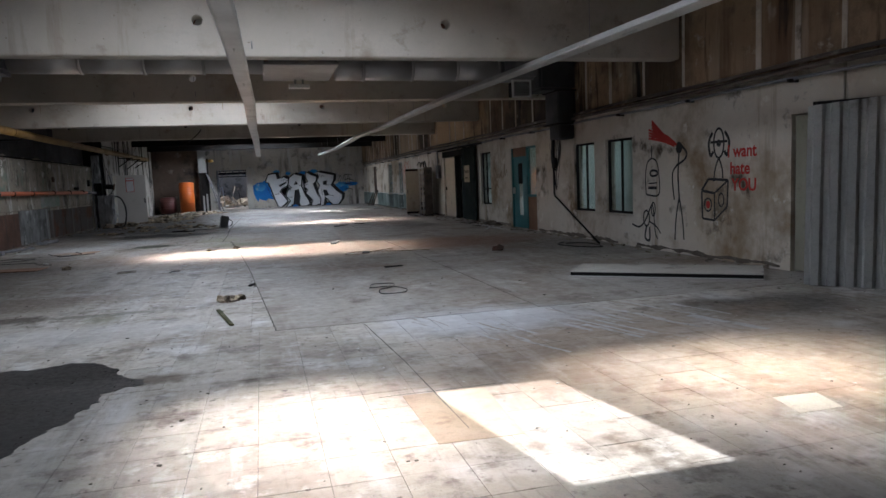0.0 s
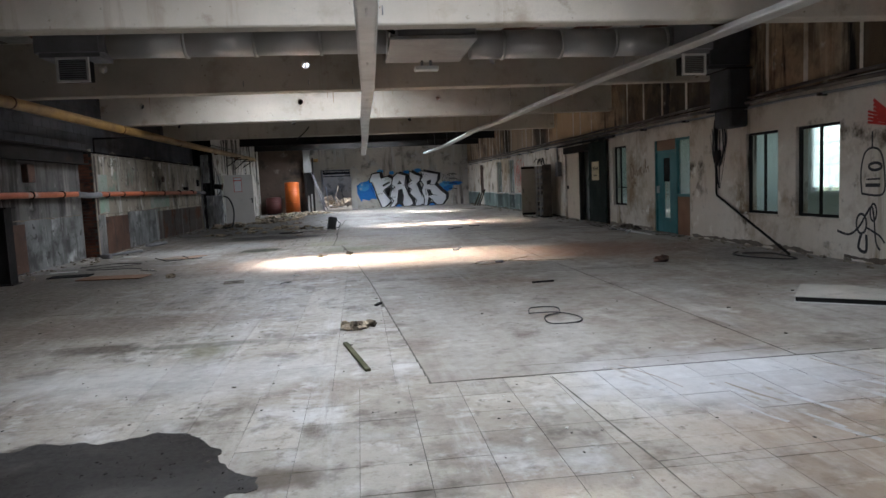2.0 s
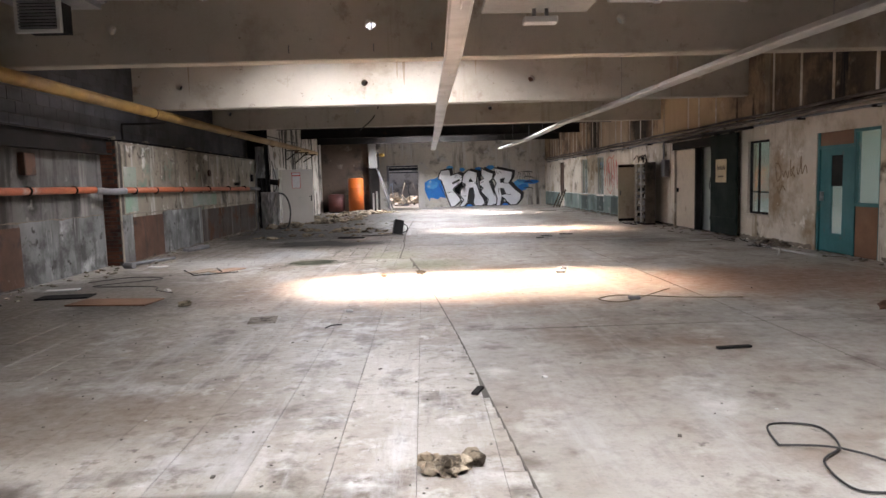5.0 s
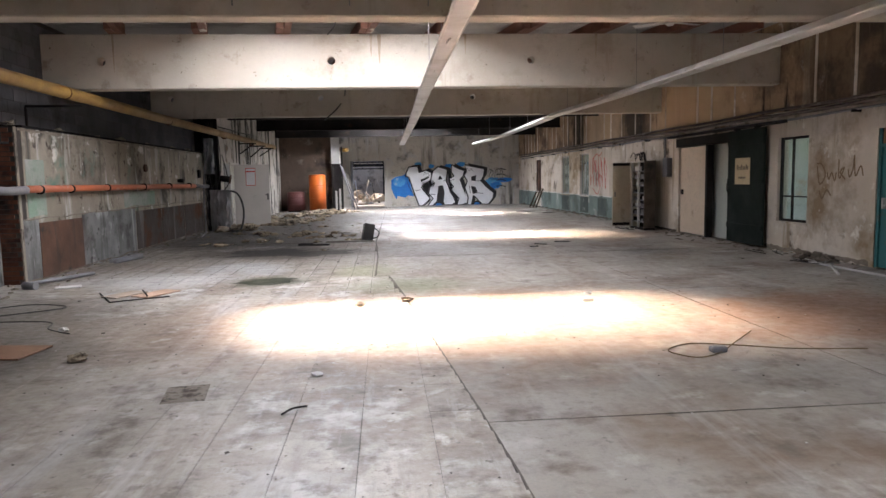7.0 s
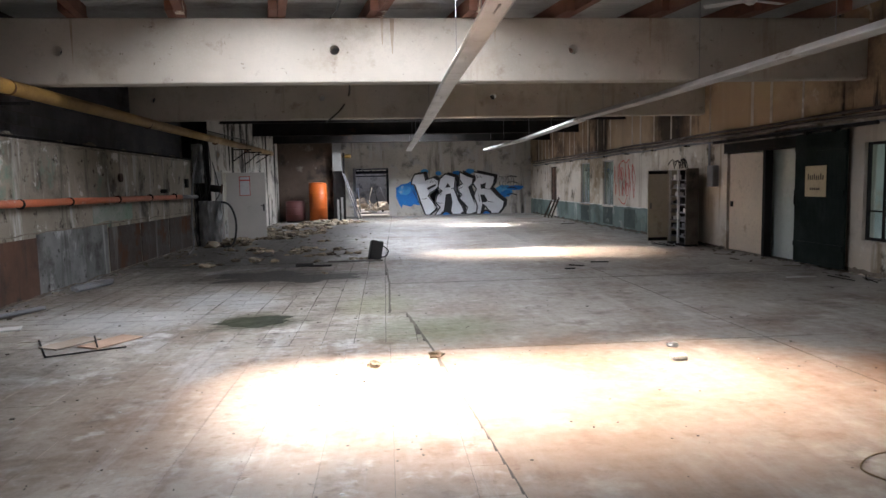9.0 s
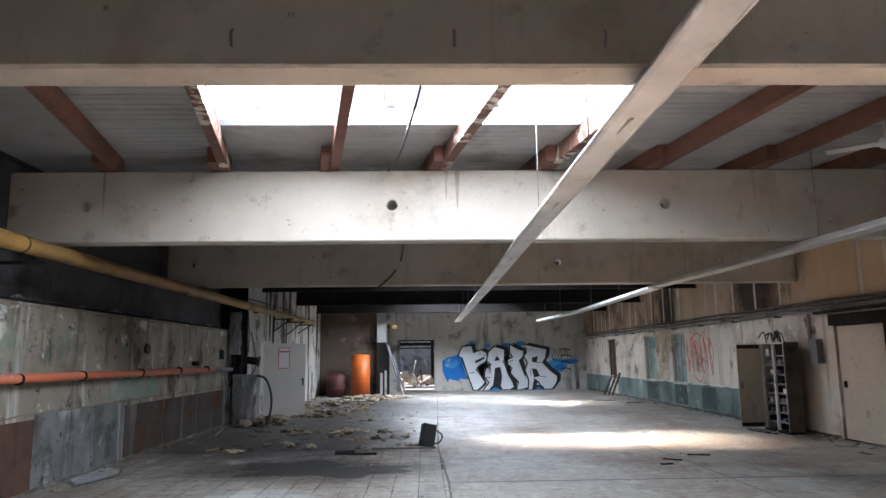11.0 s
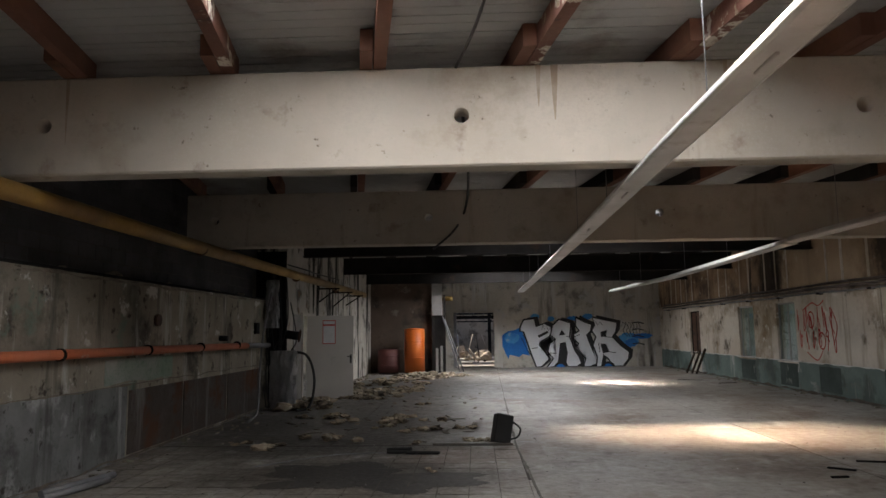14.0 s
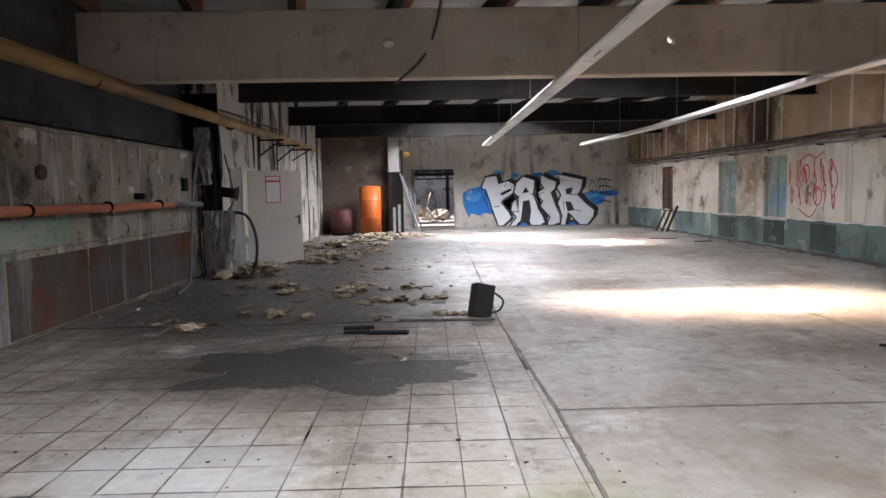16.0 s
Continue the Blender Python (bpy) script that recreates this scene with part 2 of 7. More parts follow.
M_UPPER = surf("burnt_wall_panel", (0.38, 0.27, 0.17), (0.26, 0.18, 0.12), 0.85, 0.5, 8, [((0.12, 0.085, 0.06), 0.8, 0.5, 0.62), ((0.5, 0.44, 0.36), 2.4, 0.6, 0.68)], [((0.16, 0.1, 0.065), 1.4, 0.54, 0.68), ((0.46, 0.38, 0.28), 1.1, 0.58, 0.7), (BLACK, 2.0, 0.58, 0.66)], 0.25, spots=[((0.52, 0.38, 0.24), 7.05, 24.2, 4.0, 2.6, 0.8), (BLACK, 7.05, 15.6, 3.0, 2.2, 0.8), ((0.5, 0.38, 0.26), 7.05, 31.5, 4.0, 2.0, 0.7), (BLACK, 7.05, 28.4, 3.0, 1.0, 0.85), (BLACK, 7.05, 18.6, 3.0, 1.5, 0.55), (BLACK, 7.05, 34.5, 3.0, 0.8, 0.85), (BLACK, 7.05, 10.6, 3.0, 1.0, 0.7)])
M_LWALL = surf("peeling_concrete", (0.35, 0.31, 0.25), (0.22, 0.195, 0.155), 0.9, 0.6, 11, [((0.1, 0.09, 0.075), 1.1, 0.53, 0.66), ((0.56, 0.53, 0.48), 2.3, 0.6, 0.65), ((0.07, 0.055, 0.045), 3.4, 0.58, 0.65), ((0.16, 0.24, 0.19), 0.9, 0.6, 0.68)], [((0.08, 0.075, 0.065), 2.4, 0.56, 0.7), ((0.46, 0.44, 0.4), 3.2, 0.58, 0.68)], 0.4)
# darker copy of peeling_concrete: the near wall's shade is in the colour
M_LWALLN = surf("shaded_peeling_concrete", (0.2, 0.19, 0.18), (0.1, 0.095, 0.09), 0.9, 0.6, 11, [((0.05, 0.047, 0.042), 0.8, 0.5, 0.64), ((0.27, 0.26, 0.24), 2.3, 0.58, 0.67)], [((0.05, 0.046, 0.042), 2.4, 0.52, 0.66), ((0.27, 0.255, 0.235), 3.2, 0.58, 0.68)], 0.4)
M_BLOCK = surf("grey_blockwork", (0.1, 0.1, 0.105), (0.055, 0.055, 0.06), 0.95, 0.7, 14, [(SOOT, 0.8, 0.55, 0.7)], bump=0.4, piece=0.12)
M_BACK = surf("sooty_back_wall", (0.56, 0.52, 0.46), (0.43, 0.4, 0.35), 0.9, 0.4, 9, [(SOOT, 0.35, 0.6, 0.72), ((0.46, 0.45, 0.44), 1.2, 0.56, 0.64), ((0.16, 0.15, 0.14), 1.6, 0.55, 0.7)], [((0.06, 0.055, 0.05), 1.2, 0.54, 0.68), ((0.5, 0.49, 0.47), 2.2, 0.57, 0.66)], 0.25)
M_PEEL = surf("white_peeling_soot_wall", (0.56, 0.53, 0.48), (0.42, 0.39, 0.34), 0.9, 0.7, 11, [((0.16, 0.15, 0.14), 1.2, 0.54, 0.62), ((0.2, 0.15, 0.11), 2.4, 0.58, 0.66)], [(BLACK, 2.2, 0.52, 0.58), ((0.55, 0.54, 0.52), 3.4, 0.6, 0.66)], 0.4)
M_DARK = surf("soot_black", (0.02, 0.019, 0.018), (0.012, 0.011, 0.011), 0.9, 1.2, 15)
M_STEEL = surf("galvanised_duct", (0.52, 0.51, 0.5), (0.42, 0.41, 0.4), 0.4, 1.0, 8, metal=0.45, bump=0.0, grit=0.06, shine=(0.4, 0.44))
M_TRAY = surf("dusty_tray_paint", (0.34, 0.335, 0.32), (0.26, 0.255, 0.245), 0.6, 1.2, 14, [((0.16, 0.14, 0.12), 1.8, 0.6, 0.72)], bump=0.08)
M_ALU = surf("aluminium_trunking", (0.62, 0.61, 0.59), (0.48, 0.47, 0.45), 0.5, 1.5, 18, [((0.25, 0.2, 0.15), 1.3, 0.6, 0.72)], metal=0.25, bump=0.05, grit=0.15)
M_YELLOW = surf("yellow_pipe_paint", (0.36, 0.21, 0.045), (0.2, 0.115, 0.045), 0.5, 1.5, 18, [((0.2, 0.1, 0.03), 1.2, 0.58, 0.72)])
M_ORANGE = surf("orange_pipe_paint", (0.55, 0.14, 0.055), (0.45, 0.15, 0.08), 0.5, 1.5, 18, [((0.5, 0.42, 0.36), 3.0, 0.6, 0.7)])
M_GREYP = surf("grey_pipe", (0.22, 0.22, 0.23), (0.15, 0.15, 0.16), 0.5, 2, 20)
M_TEAL = surf("teal_paint", (0.03, 0.16, 0.17), (0.025, 0.12, 0.13), 0.5, 1.5, 16, [((0.1, 0.1, 0.09), 2, 0.62, 0.7)], bump=0.1)
M_DGREEN = surf("dark_green_paint", (0.016, 0.024, 0.02), (0.01, 0.015, 0.013), 0.85, 1.5, 16, bump=0.15)
M_DADO = surf("blue_green_dado", (0.15, 0.21, 0.19), (0.1, 0.14, 0.13), 0.7, 0.9, 10, [((0.42, 0.42, 0.4), 1.6, 0.55, 0.62), ((0.06, 0.085, 0.075), 0.8, 0.5, 0.58), ((0.12, 0.11, 0.09), 3.0, 0.6, 0.68)], [((0.32, 0.33, 0.3), 2.2, 0.62, 0.7)])
M_BRICK = surf("sooty_brick", (0.16, 0.07, 0.045), (0.1, 0.05, 0.04), 0.9, 2, 20, [(SOOT, 2, 0.52, 0.68)], piece=0.25)
M_RUSTP = surf("rusty_sheet", (0.12, 0.055, 0.03), (0.07, 0.038, 0.026), 0.8, 1.5, 14, [((0.2, 0.17, 0.14), 2.5, 0.64, 0.72), ((0.03, 0.022, 0.02), 1.8, 0.56, 0.66)], [((0.035, 0.025, 0.02), 3.0, 0.54, 0.66), ((0.22, 0.15, 0.1), 4.0, 0.63, 0.7)])
M_WDOOR = surf("pale_grey_enamel", (0.5, 0.47, 0.43), (0.44, 0.41, 0.37), 0.55, 0.8, 12, [((0.3, 0.28, 0.25), 1.8, 0.64, 0.74)], bump=0.05, grit=0.1)
M_TANK = surf("orange_tank_paint", (0.62, 0.13, 0.015), (0.48, 0.1, 0.015), 0.5, 1.0, 14, [((0.3, 0.1, 0.03), 2, 0.62, 0.7)], bump=0.05, grit=0.15)
M_TANKB = surf("rust_red_drum_paint", (0.12, 0.03, 0.025), (0.08, 0.022, 0.02), 0.6, 1.0, 14)
M_CABIN = surf("beige_enamel", (0.5, 0.45, 0.36), (0.42, 0.38, 0.31), 0.5, 1, 14, [((0.2, 0.14, 0.09), 1.5, 0.62, 0.72)], bump=0.05)
M_CREAM = surf("cream_door_paint", (0.62, 0.52, 0.4), (0.55, 0.46, 0.36), 0.6, 0.9, 12, [((0.3, 0.22, 0.15), 1.2, 0.62, 0.74)], bump=0.1)
M_ROOM = surf("pale_teal_plaster", (0.53, 0.56, 0.52), (0.44, 0.48, 0.44), 0.8, 0.6, 10, [((0.4, 0.3, 0.18), 0.6, 0.62, 0.7)])
M_FOAM = surf("glass_wool_debris", (0.44, 0.37, 0.27), (0.22, 0.17, 0.12), 0.95, 5, 30, [((0.07, 0.055, 0.04), 4, 0.5, 0.58), ((0.5, 0.46, 0.38), 7, 0.58, 0.66)], bump=0.8, piece=0.35)
M_WOOD = surf("old_plank", (0.2, 0.15, 0.09), (0.13, 0.1, 0.06), 0.85, 3, 30, bump=0.4)
M_GREENW = surf("mossy_plank", (0.13, 0.125, 0.075), (0.06, 0.062, 0.035), 0.85, 4, 30, bump=0.4)
M_RUBBER = surf("black_cable", (0.02, 0.02, 0.02), (0.03, 0.03, 0.03), 0.55, 3, 30, bump=0.05)
M_WET = surf("dark_bitumen_stain", (0.05, 0.046, 0.043), (0.026, 0.023, 0.021), 0.4, 0.9, 18, [((0.1, 0.09, 0.08), 2.2, 0.56, 0.7), ((0.02, 0.017, 0.015), 0.7, 0.5, 0.62)], bump=0.1, shine=(0.25, 0.5))
M_MOSS = surf("green_algae_stain", (0.032, 0.036, 0.018), (0.022, 0.024, 0.014), 0.5, 2.5, 18)
M_GRIME = surf("joint_grime", (0.115, 0.1, 0.08), (0.075, 0.066, 0.055), 0.7, 3.0, 20, [((0.14, 0.125, 0.105), 5, 0.54, 0.66)])
M_PLY = surf("orange_plywood", (0.22, 0.11, 0.055), (0.16, 0.08, 0.045), 0.7, 1.5, 20)
M_WHITE = surf("dusty_white_paint", (0.62, 0.62, 0.6), (0.52, 0.52, 0.5), 0.6, 1.2, 14, [((0.3, 0.28, 0.25), 1.5, 0.62, 0.72)], bump=0.08, grit=0.12)
M_SPRAYW = surf("silver_white_spray", (0.78, 0.79, 0.82), (0.64, 0.65, 0.69), 0.7, 0.9, 9, bump=0.1, grit=0.15)
M_SPRAYK = surf("black_spray", (0.018, 0.018, 0.022), (0.028, 0.028, 0.03), 0.8, 2, 20, bump=0.1)
M_SPRAYB = surf("blue_spray", (0.01, 0.13, 0.5), (0.02, 0.2, 0.55), 0.8, 1.5, 12, bump=0.1)
M_SPRAYLB = surf("light_blue_spray", (0.06, 0.3, 0.62), (0.03, 0.2, 0.55), 0.8, 2.0, 12, [((0.3, 0.4, 0.5), 2.5, 0.58, 0.68)], bump=0.1)
M_SPRAYR = surf("red_spray", (0.5, 0.03, 0.025), (0.42, 0.04, 0.03), 0.8, 2, 15, bump=0.1)
M_SPRAYN = surf("brown_spray", (0.17, 0.11, 0.06), (0.2, 0.14, 0.08), 0.8, 2, 15, bump=0.1)
M_PAPER = surf("yellowed_paper", (0.6, 0.48, 0.3), (0.52, 0.42, 0.27), 0.8, 2, 15, bump=0.05)
M_INK = surf("brown_ink", (0.05, 0.035, 0.03), (0.06, 0.04, 0.03), 0.8)
M_PAPERW = surf("white_notice", (0.6, 0.6, 0.6), (0.52, 0.52, 0.52), 0.7, 2, 15, bump=0.05)
M_LEAF = surf("backyard_foliage", (0.07, 0.12, 0.03), (0.04, 0.08, 0.02), 0.7, 3, 20, piece=0.3)


def glass(name, tint, rough):
    m, n, l, p = nodes_of(name)
    p.inputs["Base Color"].default_value = (*tint, 1)
    p.inputs["Transmission Weight"].default_value = 1.0
    p.inputs["IOR"].default_value = 1.45
    pos = n.new("ShaderNodeNewGeometry").outputs["Position"]
    l.new(ramp(n, l, noise_at(n, l, pos, 5), 0.3, 0.8), p.inputs["Coat Weight"])
    p.inputs["Roughness"].default_value = rough
    return m


M_GLASS = glass("dusty_glass", (0.75, 0.86, 0.84), 0.05)
M_SKYPANE = surf("milky_rooflight_sheet", (0.8, 0.8, 0.78), (0.74, 0.74, 0.72), 0.4, 1, 12, bump=0.05, grit=0.08)
_p = M_SKYPANE.node_tree.nodes["Principled BSDF"]
_t = M_SKYPANE.node_tree.nodes.new("ShaderNodeBsdfTranslucent")
_t.inputs["Color"].default_value = (0.9, 0.9, 0.88, 1)
_m = M_SKYPANE.node_tree.nodes.new("ShaderNodeMixShader")
_m.inputs[0].default_value = 0.92
M_SKYPANE.node_tree.links.new(_p.outputs[0], _m.inputs[1])
M_SKYPANE.node_tree.links.new(_t.outputs[0], _m.inputs[2])
M_SKYPANE.node_tree.links.new(_m.outputs[0], M_SKYPANE.node_tree.nodes["Material Output"].inputs["Surface"])


# ---- shape helpers ----
def box(bm, x0, x1, y0, y1, z0, z1, m=None):
    v = [bm.verts.new((x, y, z)) for z in (z0, z1) for y in (y0, y1) for x in (x0, x1)]
    for f in ((0, 2, 3, 1), (4, 5, 7, 6), (0, 1, 5, 4), (2, 6, 7, 3), (0, 4, 6, 2), (1, 3, 7, 5)):
        bm.faces.new([v[i] for i in f])
    if m is not None:
        bmesh.ops.transform(bm, matrix=m, verts=v)
    return bm


def boxes(*dims):
    bm = bmesh.new()
    for d in dims:
        box(bm, *d)
    return bm


def bevelled(bm, w=0.006, seg=1):
    bmesh.ops.bevel(bm, geom=[e for e in bm.edges], offset=w, segments=seg, affect="EDGES", clamp_overlap=True)
    return bm


def tube(bm, pts, r, seg=10, caps=True):
    pts = [Vector(p) for p in pts]
    rings, side = [], None
    for i, p in enumerate(pts):
        d = (pts[min(i + 1, len(pts) - 1)] - pts[max(i - 1, 0)]).normalized()
        if side is None:
            side = d.orthogonal().normalized()
        side = (side - d * side.dot(d)).normalized()
        up = d.cross(side)
        rad = r[i] if isinstance(r, (list, tuple)) else r
        rings.append([bm.verts.new(p + rad * (math.cos(a) * side + math.sin(a) * up)) for a in (2 * math.pi * k / seg for k in range(seg))])
    for a, b in zip(rings, rings[1:]):
        for k in range(seg):
            bm.faces.new((a[k], a[(k + 1) % seg], b[(k + 1) % seg], b[k])).smooth = True
    if caps:
        bm.faces.new(rings[0][::-1]), bm.faces.new(rings[-1])
    return bm


def tubes(pts, r, seg=10):
    return tube(bmesh.new(), pts, r, seg)


def arc(pts, steps=8):
    """A smooth line through a few points."""
    pts = [Vector(p) for p in pts]
    out = []
    for i in range(len(pts) - 1):
        a, b, c, d = pts[max(i - 1, 0)], pts[i], pts[i + 1], pts[min(i + 2, len(pts) - 1)]
        for k in range(steps):
            u = k / steps
            out.append(0.5 * (2 * b + (c - a) * u + (2 * a - 5 * b + 4 * c - d) * u * u + (3 * b - a - 3 * c + d) * u ** 3))
    return out + [pts[-1]]


def mesh_of(name, bm, material):
    bmesh.ops.recalc_face_normals(bm, faces=bm.faces)
    me = bpy.data.meshes.new(name)
    bm.to_mesh(me)
    bm.free()
    me.materials.append(material)
    return me


def part(name, bm, material, parent=None, label=""):
    ob = new(name, mesh_of(name, bm, material))
    if parent is not None:
        ob.parent = parent
    return tagged(ob, label)


def setting(name, bm, material, label="", category=""):
    return tagged(part(name, bm, material), label, category, kind="structure")


def thing(name, label, category, at=(0, 0, 0), rz=0, group=""):
    ob = new(name)
    ob.matrix_world = pose(*at, 0, 0, rz)
    return tagged(ob, label, category, group)


def solid(name, bm, material, label, category, group=""):
    return tagged(part(name, bm, material), label, category, group)


def pierced(axis, a0, a1, u0, u1, z0, z1, holes):
    """A wall with openings right through it: axis 'x' lies in a plane of constant x, with u along y. holes: (u0, u1, z0, z1)."""
    us = sorted({u0, u1, *[h[0] for h in holes], *[h[1] for h in holes]})
    zs = sorted({z0, z1, *[h[2] for h in holes], *[h[3] for h in holes]})
    us, zs = [u for u in us if u0 <= u <= u1], [z for z in zs if z0 <= z <= z1]
    full = lambda i, j: 0 <= i < len(us) - 1 and 0 <= j < len(zs) - 1 and not any(h[0] <= us[i] and us[i + 1] <= h[1] and h[2] <= zs[j] and zs[j + 1] <= h[3] for h in holes)
    bm = bmesh.new()
    pt = lambda a, u, z: bm.verts.new((a, u, z) if axis == "x" else (u, a, z))
    for i in range(len(us) - 1):
        for j in range(len(zs) - 1):
            if not full(i, j):
                continue
            ua, ub, za, zb = us[i], us[i + 1], zs[j], zs[j + 1]
            for a in (a0, a1):
                bm.faces.new([pt(a, ua, za), pt(a, ub, za), pt(a, ub, zb), pt(a, ua, zb)])
            for di, dj, (p, q), (r, s) in ((-1, 0, (ua, za), (ua, zb)), (1, 0, (ub, za), (ub, zb)), (0, -1, (ua, za), (ub, za)), (0, 1, (ua, zb), (ub, zb))):
                if not full(i + di, j + dj):
                    bm.faces.new([pt(a0, p, q), pt(a0, r, s), pt(a1, r, s), pt(a1, p, q)])
    bmesh.ops.remove_doubles(bm, verts=bm.verts, dist=1e-5)
    return bm


def blob(bm, cx, cy, z, rx, ry, seed, n=28, rough=0.25, thick=0.004):
    """A thin irregular patch lying flat."""
    rng = random.Random(seed)
    ph = [rng.uniform(0, 6.28) for _ in range(4)]
    ring = []
    for k in range(n):
        a = 2 * math.pi * k / n
        s = 1 + rough * (0.5 * math.sin(2 * a + ph[0]) + 0.4 * math.sin(3 * a + ph[1]) + 0.35 * math.sin(5 * a + ph[2]) + 0.3 * math.sin(9 * a + ph[3])) + rng.uniform(-0.06, 0.06)
        ring.append((cx + rx * s * math.cos(a), cy + ry * s * math.sin(a)))
    return plate(bm, ring, z, thick)


def plate(bm, ring, z, thick):
    lo = [bm.verts.new((x, y, z)) for x, y in ring]
    hi = [bm.verts.new((x, y, z + thick)) for x, y in ring]
    bm.faces.new(lo[::-1]), bm.faces.new(hi)
    for i in range(len(ring)):
        j = (i + 1) % len(ring)
        bm.faces.new((lo[i], lo[j], hi[j], hi[i]))
    return bm


def ribbon(bm, pts, w, to):
    """A flat painted stroke through 2D points; to() lifts them onto a wall."""
    pts = [Vector(p) for p in pts]
    left, right = [], []
    for i, p in enumerate(pts):
        d = (pts[min(i + 1, len(pts) - 1)] - pts[max(i - 1, 0)])
        d = d.normalized() if d.length else Vector((1, 0))
        s = Vector((-d.y, d.x)) * w / 2
        left.append(bm.verts.new(to(*(p + s)))), right.append(bm.verts.new(to(*(p - s))))
    for i in range(len(pts) - 1):
        bm.faces.new((left[i], left[i + 1], right[i + 1], right[i]))
    return bm


def smooth2(pts, steps=5):
    return [(p.x, p.y) for p in arc([(a, b, 0) for a, b in pts], steps)]


def lump(bm, c, r, seed, flat=0.5):
    """A torn clump."""
    rng = random.Random(seed)
    res = bmesh.ops.create_icosphere(bm, subdivisions=2, radius=1)
    off = Vector((rng.uniform(0, 50), rng.uniform(0, 50), 0))
    for v in res["verts"]:
        k = 1 + 0.75 * noise.noise(v.co * 1.7 + off) + 0.35 * noise.noise(v.co * 4 + off)
        p = v.co * r * k
        v.co = Vector((c[0] + p.x * rng.uniform(0.95, 1.05), c[1] + p.y, max(c[2], c[2] + flat * r * 0.6 + p.z * flat)))
    return bm


# ---- structure ----
XR, XL, YB, YF = 7.05, -6.2, -3.0, 46.5      # right wall, left wall, behind, far wall
BEAM_Y = [-1.0, 4.45, 9.9, 15.1, 20.62, 26.3]
SOOT_Y = [31.8, 37.2, 42.0]
BEAM_LO, BEAM_HI = 3.2, 4.16

# the joint between tiles and cast slabs
JOINT = [(-3.0, 0.95), (6.58, 0.35), (11.9, 0.02), (16.2, -0.31), (18.63, -0.55), (18.64, -0.76), (21.3, -0.745), (24.8, -0.82), (46.5, -0.45)]


def joint_x(y):
    for (ya, xa), (yb, xb) in zip(JOINT, JOINT[1:]):
        if ya <= y <= yb:
            return xa + (xb - xa) * (y - ya) / (yb - ya)
    return JOINT[-1][1]


floor = setting("floor", boxes((-7.2, 12.5, -3.4, 75, -0.25, -0.004)), M_MORTAR, "dark mortar bed under the worn tiles and slabs", "floor")

# right wall with its openings (y0, y1, z0, z1)
R_HOLES = [(6.35, 7.42, 0.0, 2.06), (11.42, 12.46, 0.6, 2.05), (12.94, 13.92, 0.6, 2.05), (16.1, 17.9, 0.0, 2.17), (19.65, 20.62, 0.58, 2.18),
           (22.35, 25.15, 0.0, 2.2), (33.05, 34.2, 0.76, 2.35), (35.8, 37.0, 0.76, 2.35), (40.9, 42.1, 0.72, 2.34)]
wall_right = setting("wall_right", pierced("x", XR, XR + 0.22, -3.4, 46.8, -0.1, 2.66, R_HOLES), M_RWALL, "stained cream plaster wall with doors and windows", "wall")
wall_right_upper = setting("wall_right_upper", boxes((XR, XR + 0.22, -3.4, 46.8, 2.66, 5.2)), M_UPPER, "burnt brown upper wall panels with black streaks", "wall")
rng = random.Random(5)
y = -2.6
while y < 46:
    if rng.random() < 0.85:
        setting("trim", boxes((XR - 0.012, XR, y, y + rng.uniform(0.05, 0.1), 2.74, 4.2)), M_RWALL, "pale batten over a panel joint", "trim")
    y += rng.choice((0.72, 1.05, 1.2))
setting("dado", boxes((XR - 0.004, XR, 27.6, 33.05, 0, 0.79), (XR - 0.004, XR, 34.2, 35.8, 0, 0.79), (XR - 0.004, XR, 37.0, 40.9, 0, 0.79), (XR - 0.004, XR, 33.05, 34.2, 0, 0.755), (XR - 0.004, XR, 35.8, 37, 0, 0.755), (XR - 0.004, XR, 42.1, 46.4, 0, 0.79)), M_DADO, "flaking blue-green dado paint", "trim")

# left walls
setting("wall_left_near", boxes((-6.75, -6.5, -3.4, 18.85, -0.1, 2.5)), M_LWALLN, "peeling concrete wall with shade in its colour", "wall")
setting("wall_left_mid", boxes((-6.75, XL, 19.1, 30.3, -0.1, 2.44)), M_LWALL, "peeling grey concrete wall with old green paint", "wall")
setting("wall_left_far", pierced("x", -6.95, -5.8, 30.3, 43.3, -0.1, 5.2, [(31.75, 32.95, 0.0, 2.12)]), M_PEEL, "white peeling wall with black soot runs", "wall")
brick_pier = setting("brick_pier", boxes((-6.75, XL - 0.006, 18.87, 19.1, -0.1, 2.44)), M_MORTAR, "sooty brick end of a wall", "wall")
block_wall = setting("wall_left_upper", boxes((-6.95, -6.52, -3.4, 30.3, 2.5, 5.2)), M_MORTAR, "dark grey concrete block wall", "wall")
setting("wall_left_cap", boxes((-6.75, -6.5, 19.1, 30.3, 2.44, 2.5)), M_DARK, "sooty wall top", "wall")

# far wall with the doorway, the recess with the tanks, and the room beyond
wall_far = setting("wall_far", pierced("y", YF, YF + 0.3, -3.2, 7.4, -0.1, 5.2, [(-2.3, -0.56, 0.0, 2.54)]), M_BACK, "sooty grey plaster far wall", "wall")
setting("wall_recess", boxes((-6.3, -3.1, 43.3, 43.55, -0.1, 5.2)), surf("brown_scorched_plaster", (0.15, 0.11, 0.085), (0.1, 0.075, 0.06), 0.9, 0.6, 10, [(SOOT, 0.7, 0.5, 0.66), ((0.2, 0.17, 0.14), 2.2, 0.6, 0.68)]), "scorched brown plaster wall of the recess", "wall")
setting("wall_recess_side", boxes((-3.2, -3.1, 43.55, 46.8, -0.1, 5.2)), M_DARK, "black side wall", "wall")
